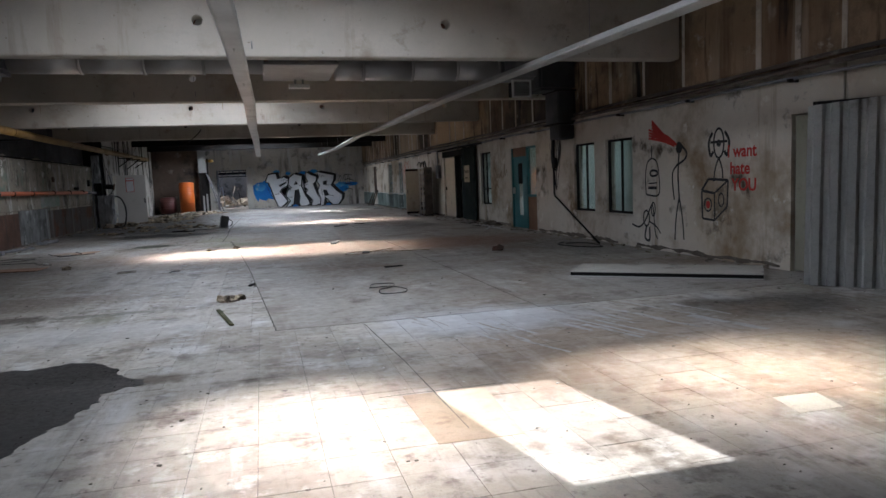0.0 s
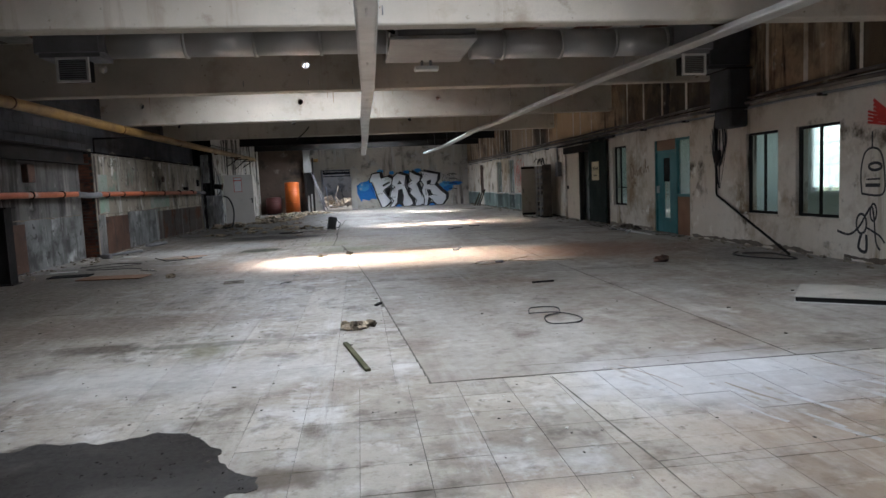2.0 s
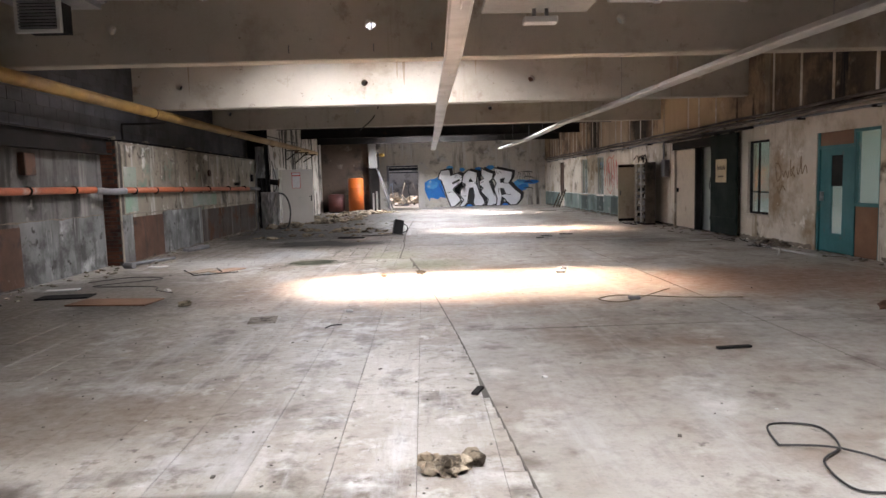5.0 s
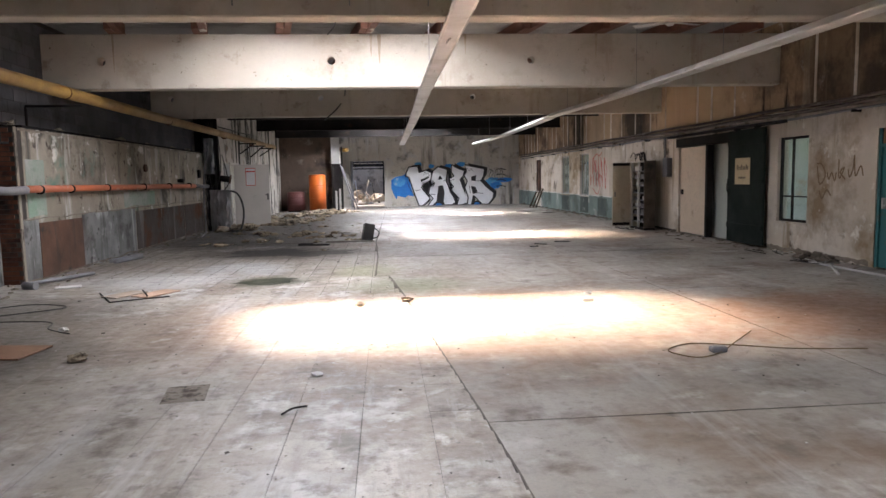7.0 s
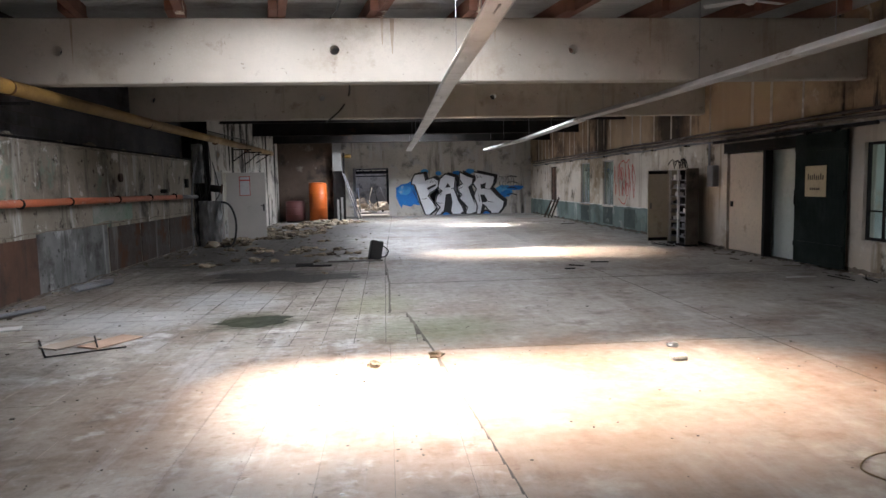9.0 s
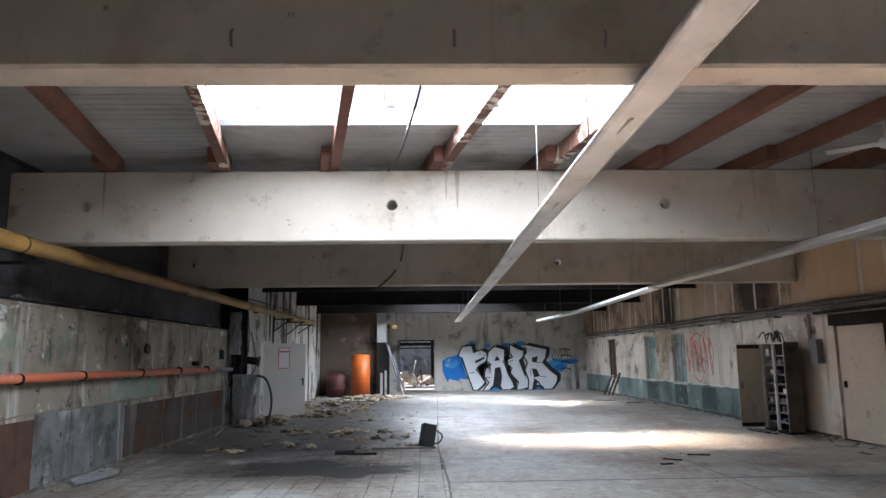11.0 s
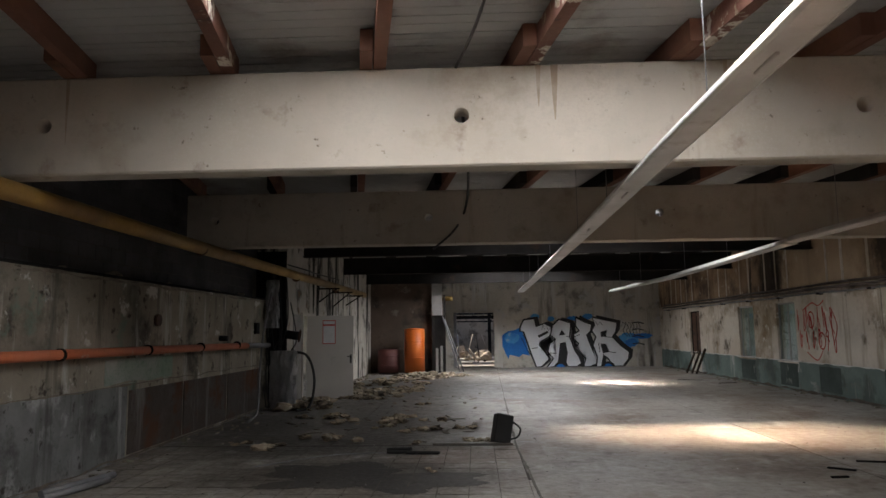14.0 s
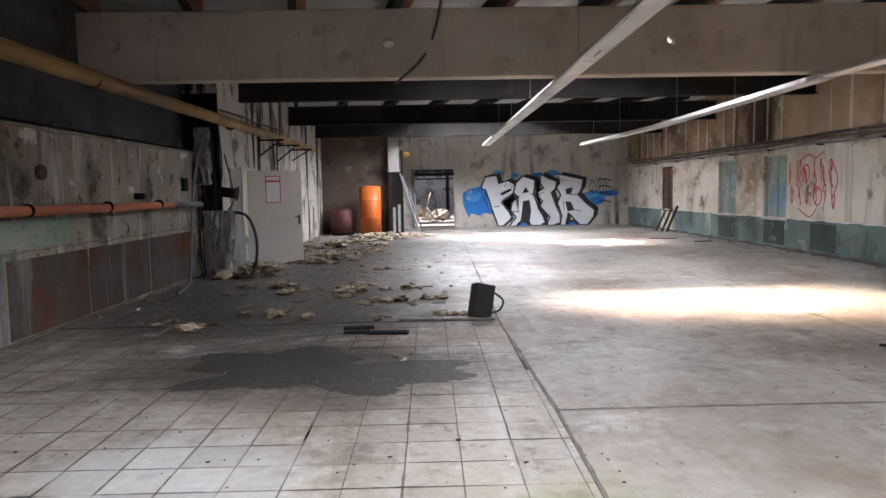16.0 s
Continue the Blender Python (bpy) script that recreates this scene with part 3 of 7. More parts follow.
setting("wall_behind", boxes((-7, 7.4, -3.4, -3.15, -0.1, 5.2)), M_LWALL, "grey concrete wall", "wall")

# roof
def wedge(bm, ya, yb, xa0, xa1, xb0, xb1, z0, z1):
    """A block whose ends at ya and yb span different widths."""
    v = [bm.verts.new(p) for z in (z0, z1) for p in ((xa0, ya, z), (xa1, ya, z), (xb1, yb, z), (xb0, yb, z))]
    for f in ((3, 2, 1, 0), (4, 5, 6, 7), (0, 1, 5, 4), (1, 2, 6, 5), (2, 3, 7, 6), (3, 0, 4, 7)):
        bm.faces.new([v[i] for i in f])
    return bm


def light_edges(s, y):
    return rafter_x(s[0], s[1], y) + 0.065, rafter_x(s[0], s[1] + 3, y) - 0.065


def roof_strip(bm, ya, yb, z0, z1):
    hit = [s for s in SKYLIGHTS if s[2] <= ya + 1e-6 and yb <= s[3] + 1e-6]
    if hit:
        (la, ra), (lb, rb) = light_edges(hit[0], ya), light_edges(hit[0], yb)
        wedge(bm, ya, yb, -7.0, la, -7.0, lb, z0, z1), wedge(bm, ya, yb, ra, 7.4, rb, 7.4, z0, z1)
    else:
        box(bm, -7.0, 7.4, ya, yb, z0, z1)


bm, cover = bmesh.new(), bmesh.new()
joints = list(np.arange(-3.4, 46.9, 0.95))
cuts = sorted(joints + [c for s in SKYLIGHTS for c in s[2:4]] + [46.9])
for ya, yb in zip(cuts, cuts[1:]):
    roof_strip(bm, ya + (0.016 if ya in joints else 0), yb, ROOF_Z, ROOF_Z + 0.06)
    roof_strip(cover, ya, yb, ROOF_Z + 0.07, ROOF_Z + 0.11)
    k = ya + 0.12
    while k < yb - 0.03:
        roof_strip(bm, k, k + 0.012, ROOF_Z - 0.005, ROOF_Z + 0.001)
        k += 0.16
setting("ceiling", bm, M_ROOF, "ribbed off-white roof panels with dark joints", "ceiling")
setting("roof", cover, M_DARK, "dark felted roof cover", "roof")


def skylight(s, hole=None):
    t = thing("skylight", "milky white rooflight between rafters, partly broken", "skylight", group="rooflights in the roof")
    bay, k, y0, y1, glow, shift = s
    z0, z1 = ROOF_Z + 0.06, ROOF_Z + 0.22
    (la, ra), (lb, rb) = light_edges(s, y0), light_edges(s, y1)
    for d in ((y0, y1, la - 0.04, la, lb - 0.04, lb), (y0, y1, ra, ra + 0.04, rb, rb + 0.04), (y0 - 0.04, y0, la, ra, la, ra), (y1 - 0.012, y1 + 0.03, lb, rb, lb, rb)):
        part("upstand", wedge(bmesh.new(), *d, z0, z1), M_WHITE, t)
    part("flashing", wedge(bmesh.new(), y1 - 0.012, y1 - 0.001, lb, rb, lb, rb, ROOF_Z - 0.008, z0), M_GREYP, t, "dull grey edge flashing")
    part("flashing", wedge(bmesh.new(), y0 + 0.001, y0 + 0.012, la, ra, la, ra, ROOF_Z - 0.008, z0), M_GREYP, t, "dull grey edge flashing")
    e = lambda f, y: light_edges(s, y)[0] + (light_edges(s, y)[1] - light_edges(s, y)[0]) * f
    for j in range(3):
        if hole and hole[0] == j:
            _, f0, f1, h0, h1 = hole
            for fa, fb, ya, yb in ((j / 3, f0, y0, y1), (f1, (j + 1) / 3, y0, y1), (f0, f1, y0, h0), (f0, f1, h1, y1)):
                if yb - ya > 0.02 and fb - fa > 0.005:
                    part("pane", wedge(bmesh.new(), ya, yb, e(fa, ya), e(fb, ya), e(fa, yb), e(fb, yb), z1, z1 + 0.006), M_SKYPANE, t)
        else:
            part("pane", wedge(bmesh.new(), y0, y1, e(j / 3, y0) + 0.003, e((j + 1) / 3, y0), e(j / 3, y1) + 0.003, e((j + 1) / 3, y1), z1, z1 + 0.006), M_SKYPANE, t)
    for f, ya, yb, r in ((0.39, 0.1, 0.95, 0.008), (0.405, 0.15, 1.75, 0.011), (0.43, 0.05, 0.6, 0.016), (0.445, 0.1, 1.9, 0.009), (0.52, 0.3, 1.3, 0.006)) if bay == 3 else ():
        pts = [(e(f + 0.012 * math.sin(7 * u), y0 + ya + (yb - ya) * u), y0 + ya + (yb - ya) * u, z1 - 0.02 - 0.07 * u * u) for u in np.linspace(0, 1, 7)]
        part("splinter", tubes(pts, [r * (0.6 + 0.8 * abs(math.sin(5 * u + f * 30))) for u in np.linspace(0, 1, 7)], 5), M_GREYP, t, "torn grey strip of broken sheet")
    rng = random.Random(bay)
    for ya, way in ((y0, 1), (y1, -1)):
        for k in range(7):
            f0 = rng.uniform(0.03, 0.94)
            w, d = rng.uniform(0.008, 0.03), rng.uniform(0.02, 0.07)
            bm = bmesh.new()
            vs = [bm.verts.new((e(f0 + w * p, ya), ya + way * (0.013 + d * q), z1 - 0.003 - h)) for h in (0, 0.004) for p, q in ((0, 0), (1, 0), (0.55, 1))]
            for face in ((0, 1, 2), (5, 4, 3), (0, 3, 4, 1), (1, 4, 5, 2), (2, 5, 3, 0)):
                bm.faces.new([vs[i] for i in face])
            part("crust", bm, M_GREYP, t, "dark crust on the sheet's edge")
    return t


skylight(SKYLIGHTS[0], (1, 0.345, 0.545, 6.05, 7.75))
skylight(SKYLIGHTS[1], (1, 0.345, 0.6, 18.8, 19.36))
skylight(SKYLIGHTS[2], (1, 0.42, 0.655, 28.5, 30.4))
skylight(SKYLIGHTS[3], (2, 0.7, 0.95, 39.8, 41.15))


# beams
def beam(y, x0, x1, material, label, holes):
    bm = bmesh.new()
    box(bm, x0, x1, y, y + 0.27, BEAM_LO, BEAM_HI)
    bevelled(bm, 0.018, 1)
    ob = solid("roof_beam", bm, material, label, "beam", "concrete roof beams")
    if holes:
        cut = bmesh.new()
        for hx in holes:
            tube(cut, [(hx, y - 0.1, 3.685), (hx, y + 0.4, 3.685)], 0.075, 20)
        cutter = bpy.data.objects.new("cutter", mesh_of("cutter", cut, M_DARK))
        scene.collection.objects.link(cutter)
        mod = ob.modifiers.new("holes", "BOOLEAN")
        mod.object, mod.solver = cutter, "EXACT"
        me = bpy.data.meshes.new_from_object(ob.evaluated_get(bpy.context.evaluated_depsgraph_get()))
        ob.modifiers.clear()
        ob.data = me
        bpy.data.objects.remove(cutter)
    return ob


HOLES = [(-4.2, -0.4, 3.1), (-4.2, -0.4, 3.1), (-4.2, -0.4, 3.1), (-4.5, -0.93, 2.61, 6.1), (-5.5, -1.48, 2.2, 5.95), (-6.0, -2.18, 1.84, 5.41)]
for y, holes in zip(BEAM_Y, HOLES):
    beam(y, -6.52, XR, M_BEAM, "long pale cast-concrete roof beam with round holes", holes)
for y in SOOT_Y:
    bm = boxes((-5.8, XR, y, y + 0.2, 3.62, 3.65), (-5.8, XR, y, y + 0.2, 4.14, 4.17), (-5.8, XR, y + 0.09, y + 0.11, 3.65, 4.14))
    solid("steel_beam", bm, M_SOOTBEAM, "soot-blackened steel roof beam", "beam", "sooty steel beams")

# rafters between the beams
ends = [-3.15] + BEAM_Y + SOOT_Y + [46.5]
for i, (ya, yb) in enumerate(zip(ends, ends[1:])):
    bay, far = i - 1, min(yb + 0.2, 46.49)
    for k in range(-12, 13):
        near = ya - 0.42 if bay > 0 else ya + 0.06
        x0, x1 = rafter_x(bay, k, near), rafter_x(bay, k, far)
        if x1 < -6.4 or x0 > 6.95:
            continue
        solid("rafter", wedge(bmesh.new(), near, far, x0 - 0.06, x0 + 0.06, x1 - 0.06, x1 + 0.06, 4.165, 4.37), (M_RAFTERP if (bay, k) in ((3, 2), (3, 3), (3, 0)) else M_RAFTER) if bay < 5 else M_SOOTBEAM, "red-brown timber rafter under the roof panels" if bay < 5 else "charred black timber rafter under the roof panels", "rafter", "roof rafters")


# ---- light trunking ----
def trunking(pts, label):
    t = thing("light_trunking", label, "light fitting", group="ceiling light trunking")
    for a, b in zip(pts, pts[1:]):
        a, b = Vector(a), Vector(b)
        d = (b - a).normalized()
        s = Vector((d.y, -d.x, 0)).normalized()
        u = Vector((0, 0, 1))
        bm = bmesh.new()
        prof = [(-0.115, -0.036), (-0.085, -0.05), (0.085, -0.05), (0.115, -0.036), (0.115, -0.02), (0.07, 0.045), (-0.07, 0.045), (-0.115, -0.02)]
        ra = [bm.verts.new(a + s * p + u * q) for p, q in prof]
        rb = [bm.verts.new(b + s * p + u * q) for p, q in prof]
        bm.faces.new(ra), bm.faces.new(rb[::-1])
        for i in range(len(prof)):
            bm.faces.new((ra[i], ra[(i + 1) % 8], rb[(i + 1) % 8], rb[i]))
        part("rail", bm, M_ALU, t)
        for side in (-0.112, 0.112):
            part("lip", tubes([a + s * side - u * 0.036, b + s * side - u * 0.036], 0.008, 6), M_WHITE, t, "bright bent edge")
        n = int((b - a).length / 2.7)
        for k in range(1, n + 1):
            p = a + (b - a) * (k / (n + 0.5))
            bm = bmesh.new()
            tube(bm, [p + u * 0.04, p + u * (4.38 - p.z)], 0.005, 5)
            part("hanger", bm, M_GREYP, t)
            q = a + (b - a) * ((k - 0.4) / (n + 0.5))
            bm = bmesh.new()
            tube(bm, [q - u * 0.056 - d * 0.14, q - u * 0.058 + d * 0.14], 0.012, 6)
            part("clip", bm, M_ALU, t)
    return t


trunking([(-0.25, -2.5, 3.12), (0.06, 7.0, 3.12), (0.18, 14.3, 3.12), (0.18, 20.0, 3.12), (0.24, 26.3, 3.12), (0.28, 39.6, 3.12)], "long dull aluminium strip-light trunking hung on wires")
trunking([(5.1, -2.5, 3.12), (4.78, 6.0, 3.12), (4.27, 14.1, 3.12), (4.1, 22.0, 3.12), (3.88, 25.9, 3.12)], "long dull aluminium strip-light trunking hung on wires")
trunking([(3.88, 26.0, 3.1), (3.8, 33.0, 3.04), (3.72, 40.4, 3.13)], "sagging white strip-light trunking hung on wires")

# ---- pipes ----
yp = thing("yellow_pipe", "dirty yellow gas pipe along the block wall", "pipe")
part("pipe", tubes([(-5.72, -3.1, 3.02), (-5.72, 12, 3.02), (-5.7, 26, 3.04), (-5.62, 40.5, 3.1)], 0.1, 14), M_YELLOW, yp)
for y in (3, 8.5, 14.2, 19.6, 25, 30.8, 35.5):
    part("collar", tubes([(-5.71, y, 3.025), (-5.71, y + 0.03, 3.025)], 0.108, 14), M_RUSTP, yp)
op = thing("orange_pipe", "worn orange pipe clipped along the wall", "pipe")
part("pipe", tubes(arc([(-6.33, -3.1, 1.5), (-6.33, 10, 1.5), (-6.33, 18.2, 1.5)], 4), 0.06, 12), M_ORANGE, op)
part("elbow", tubes(arc([(-6.33, 18.2, 1.5), (-6.2, 18.55, 1.46), (-6.08, 18.9, 1.47)], 5), 0.066, 12), M_GREYP, op, "grey bent connecting piece")
part("pipe", tubes([(-6.08, 18.9, 1.48), (-6.08, 24, 1.46), (-6.08, 28.4, 1.44)], 0.06, 12), M_ORANGE, op)
part("pipe_end", tubes([(-6.08, 28.4, 1.44), (-6.08, 29.9, 1.42)], 0.055, 12), M_GREYP, op, "grey unpainted pipe end")
for y in (4, 7, 10, 13.2, 14.6, 16, 17.4):
    part("clamp", tubes([(-6.33, y, 1.5), (-6.33, y + 0.04, 1.5)], 0.075, 12), M_DARK, op)
for y in (19.3, 20.4, 22, 24.1, 26, 27.8):
    part("clamp", tubes([(-6.08, y, 1.465), (-6.08, y + 0.04, 1.465)], 0.075, 12), M_DARK, op)

M_PIPEBROWN = surf("grimy_brown_pipe", (0.1, 0.075, 0.06), (0.05, 0.04, 0.035), 0.6, 1.2, 15, [((0.25, 0.22, 0.2), 1.6, 0.6, 0.7)])
# right-hand service run under the burnt panels
for dz, dx, r in ((2.6, 0.1, 0.034), (2.5, 0.07, 0.022), (2.7, 0.06, 0.028)):
    pts = [(XR - dx, y, dz + 0.012 * math.sin(y * 1.3 + dz * 9)) for y in np.arange(-3.1, 46.4, 0.9)]
    solid("service_pipe", tubes(pts, r, 8), M_PIPEBROWN if r > 0.025 else M_GREYP, "sooty service pipe fixed along the wall", "pipe", "service pipes")
for k in range(22):
    y = -1.5 + k * 2.2
    solid("pipe_bracket", boxes((XR - 0.15, XR - 0.001, y, y + 0.04, 2.46, 2.5)), M_SOOTBEAM, "small steel bracket under the service pipes", "bracket", "pipe brackets")


# ---- ventilation ----
vd = thing("ventilation_duct", "shiny round metal ventilation duct hung under the roof", "duct")
for xa, xb in ((-3.46, -2.42), (-2.42, -1.45), (-1.45, -0.51), (-0.51, 0.46)):
    part("duct_section", tubes([(xa + 0.006, 12.4, 3.61), (xb - 0.006, 12.4, 3.6)], 0.25, 28), M_STEEL, vd)
    part("seam", tubes([(xb - 0.02, 12.4, 3.6), (xb + 0.02, 12.4, 3.6)], 0.262, 28), M_STEEL, vd)
for xa, xb in ((1.7, 2.2), (2.2, 3.1), (3.1, 3.95), (3.95, 4.76)):
    part("duct_section", tubes([(xa + 0.006, 12.4, 3.45), (xb - 0.006, 12.4, 3.44)], 0.21, 28), M_STEEL, vd)
    part("seam", tubes([(xb - 0.02, 12.4, 3.44), (xb + 0.02, 12.4, 3.44)], 0.222, 28), M_STEEL, vd)
part("elbow", bevelled(boxes((-4.4, -3.48, 12.1, 12.75, 3.345, 3.85)), 0.06, 2), M_GREYP, vd, "dark square duct end")
part("elbow", bevelled(boxes((4.78, 5.5, 12.15, 12.7, 3.22, 3.68)), 0.06, 2), M_GREYP, vd, "dark square duct end")
for x, z in ((-3.0, 3.86), (-1.9, 3.86), (-0.9, 3.86), (2.6, 3.66), (3.6, 3.66), (4.4, 3.66)):
    part("hanger", boxes((x, x + 0.02, 12.39, 12.41, z - 0.02, 4.37)), M_GREYP, vd)


def grille(x0, x1, y, z0, z1, label):
    t = thing("air_grille", label, "air vent", group="air grilles")
    part("frame", boxes((x0, x1, y, y + 0.05, z0, z0 + 0.03), (x0, x1, y, y + 0.05, z1 - 0.03, z1), (x0, x0 + 0.03, y, y + 0.05, z0 + 0.03, z1 - 0.03), (x1 - 0.03, x1, y, y + 0.05, z0 + 0.03, z1 - 0.03)), M_WHITE, t)
    part("backing", boxes((x0 + 0.03, x1 - 0.03, y + 0.04, y + 0.3, z0 + 0.03, z1 - 0.03)), M_DARK, t)
    n = 9
    for k in range(n):
        z = z0 + 0.05 + (z1 - z0 - 0.1) * k / (n - 1)
        part("slat", boxes((x0 + 0.03, x1 - 0.03, y + 0.005, y + 0.03, z - 0.008, z + 0.008)), M_GREYP, t)


grille(-4.12, -3.69, 12.12, 3.0, 3.34, "square metal air grille below the duct end")
grille(5.0, 5.38, 12.2, 2.89, 3.215, "square metal air grille hung from the duct")
hu = thing("air_handling_unit", "dark metal air heater with a pale underside below the roof", "air unit")
bm = boxes((0.56, 1.66, 11.55, 13.2, 3.42, 3.95))
part("casing", bevelled(bm, 0.015), M_GREYP, hu, "dark grey sheet-metal casing")
part("drip_tray", bevelled(boxes((0.46, 1.68, 11.5, 13.3, 3.36, 3.415)), 0.008), M_TRAY, hu, "pale dirty underside tray")
for x in (0.7, 1.5):
    for y in (11.7, 13.0):
        part("hanger", boxes((x, x + 0.02, y, y + 0.02, 3.95, 4.37)), M_GREYP, hu)
part("motor", tubes([(0.28, 12.5, 3.5), (0.56, 12.5, 3.5)], 0.1, 14), surf("red_motor_paint", (0.3, 0.04, 0.03), (0.2, 0.03, 0.02), 0.5), hu, "red motor end")
part("valve", tubes(arc([(0.36, 12.0, 3.85), (0.4, 11.95, 3.65), (0.56, 11.95, 3.55)], 5), 0.03, 8), M_SOOTBEAM, hu)
part("valve", tubes(arc([(0.3, 11.8, 3.75), (0.36, 11.75, 3.6), (0.56, 11.75, 3.7)], 5), 0.025, 8), M_SOOTBEAM, hu)
sl = thing("sensor_lamp", "small white box lamp under the air heater", "lamp")
part("housing", bevelled(boxes((0.92, 1.3, 13.05, 13.22, 3.2, 3.27)), 0.01), M_WHITE, sl)
for x in (1.02, 1.16):
    part("stem", boxes((x, x + 0.04, 13.1, 13.14, 3.27, 3.362)), M_GREYP, sl)
M_DUCT = surf("sooty_blue_grey_sheet", (0.06, 0.062, 0.068), (0.035, 0.036, 0.04), 0.6, 1.2, 12, [(SOOT, 1.5, 0.5, 0.64)], metal=0.2)
ed = thing("wall_duct", "sooty grey square duct bending down at the burnt wall", "duct")
part("duct_body", bevelled(boxes((6.2, 7.04, 13.72, 14.5, 3.22, 3.95)), 0.06, 2), M_DUCT, ed)
bm = boxes((6.62, 7.04, 13.75, 14.45, 2.5, 3.22))
part("duct_neck", bevelled(bm, 0.03), M_DUCT, ed)
part("duct_end", bevelled(boxes((6.68, 7.04, 13.82, 14.38, 2.18, 2.498)), 0.03), M_DUCT, ed)
for z in (2.49, 3.2):
    part("flange", boxes((6.58, 7.045, 13.71, 14.49, z, z + 0.03)), M_SOOTBEAM, ed)


# ---- right wall: doors and windows ----
def window(name, y0, y1, z0, z1, label, mullions=(0.5,), bars=(), pane_material=None, steel=None):
    t = tagged(thing(name, label, "window"), kind="structure")
    x0, x1, f = XR + 0.06, XR + 0.11, 0.045
    part("window_frame", boxes((x0, x1, y0, y0 + f, z0, z1), (x0, x1, y1 - f, y1, z0, z1), (x0, x1, y0 + f, y1 - f, z0, z0 + f), (x0, x1, y0 + f, y1 - f, z1 - f, z1)), steel or M_SOOTBEAM, t)
    for m in mullions:
        ym = y0 + (y1 - y0) * m
        part("mullion", boxes((x0 + 0.005, x1 - 0.005, ym - 0.018, ym + 0.018, z0 + f, z1 - f)), steel or M_SOOTBEAM, t)
    for m in bars:
        zm = z0 + (z1 - z0) * m
        part("glazing_bar", boxes((x0 + 0.008, x1 - 0.008, y0 + f, y1 - f, zm - 0.012, zm + 0.012)), steel or M_SOOTBEAM, t)
    part("window_sill", boxes((XR - 0.03, XR + 0.05, y0 - 0.03, y1 + 0.03, z0 - 0.03, z0 - 0.002)), M_RWALL, t)
    edges = [y0 + f] + [y0 + (y1 - y0) * m for m in mullions] + [y1 - f]
    for a, b in zip(edges, edges[1:]):
        p = part("pane", boxes((x0 + 0.022, x0 + 0.027, a + 0.02, b - 0.02, z0 + f, z1 - f)), pane_material or M_GLASS, t)
        p.visible_shadow = pane_material is not None
    return t


window("window_1", 11.42, 12.46, 0.6, 2.05, "steel-framed window into a bright side room")
window("window_2", 12.94, 13.92, 0.6, 2.05, "steel-framed window into a bright side room")
window("window_3", 19.65, 20.62, 0.58, 2.18, "dark steel-framed window with dusty greenish glass", (0.6,), (0.3,))
window("window_4", 33.05, 34.2, 0.76, 2.35, "narrow pale-framed window with dusty glass", steel=M_TRAY)
window("window_5", 35.8, 37.0, 0.76, 2.35, "narrow pale-framed window with dusty glass", steel=M_TRAY)
window("window_6", 40.9, 42.1, 0.72, 2.34, "soot-blackened steel-framed window", pane_material=M_RUSTP)

td = tagged(thing("door_1", "teal-painted half-glazed door standing shut beside a side light", "door"), kind="structure")
part("door_frame", boxes((XR + 0.02, XR + 0.12, 16.77, 16.83, 0, 2.17), (XR + 0.02, XR + 0.12, 17.84, 17.9, 0, 2.17), (XR + 0.02, XR + 0.12, 16.83, 17.84, 1.88, 1.93)), M_TEAL, td)
part("over_panel", boxes((XR + 0.04, XR + 0.07, 16.83, 17.84, 1.93, 2.17)), M_PLY, td, "orange plywood panel over the door")
leaf = part("door_leaf", pierced("x", XR + 0.05, XR + 0.09, 16.83, 17.84, 0.01, 1.88, [(17.17, 17.51, 0.35, 1.75)]), M_TEAL, td)
part("pane", boxes((XR + 0.068, XR + 0.073, 17.17, 17.51, 0.35, 1.2)), M_GLASS, td)
part("black_panel", boxes((XR + 0.06, XR + 0.075, 17.17, 17.51, 1.2, 1.75)), M_DARK, td, "dark boarded upper pane")
part("door_handle", tubes([(XR - 0.01, 17.74, 1.0), (XR - 0.01, 17.64, 1.0)], 0.011, 8), M_ALU, td)
part("handle_plate", boxes((XR - 0.012, XR + 0.048, 17.725, 17.755, 0.93, 1.1)), M_ALU, td)
part("side_light_frame", boxes((XR + 0.02, XR + 0.1, 16.1, 16.15, 0, 2.17), (XR + 0.02, XR + 0.1, 16.15, 16.77, 0.86, 0.92), (XR + 0.02, XR + 0.1, 16.15, 16.77, 2.12, 2.17)), M_TEAL, td)
part("side_panel", boxes((XR + 0.04, XR + 0.07, 16.15, 16.77, 0, 0.86)), M_PLY, td, "bare plywood lower panel")
part("pane", boxes((XR + 0.05, XR + 0.055, 16.15, 16.77, 0.92, 2.12)), M_GLASS, td)

sd = tagged(thing("door_2", "dark green boarded sliding door hung on a rail", "door"), kind="structure")
for k in range(12):
    y = 20.88 + k * 0.12
    part("board", boxes((XR - 0.13, XR - 0.09, y + 0.003, y + 0.117, 0.05, 2.42)), M_DGREEN, sd)
for z in (0.35, 1.3, 2.1):
    part("ledge", boxes((XR - 0.155, XR - 0.131, 20.9, 22.3, z, z + 0.1)), M_DGREEN, sd)
part("pull_handle", tubes(arc([(XR - 0.14, 22.22, 1.1), (XR - 0.19, 22.22, 1.13), (XR - 0.19, 22.22, 1.3), (XR - 0.14, 22.22, 1.33)], 4), 0.012, 8), M_SOOTBEAM, sd)
part("rail", boxes((XR - 0.14, XR - 0.08, 20.2, 25.6, 2.44, 2.5)), M_SOOTBEAM, sd, "rusted sliding rail")
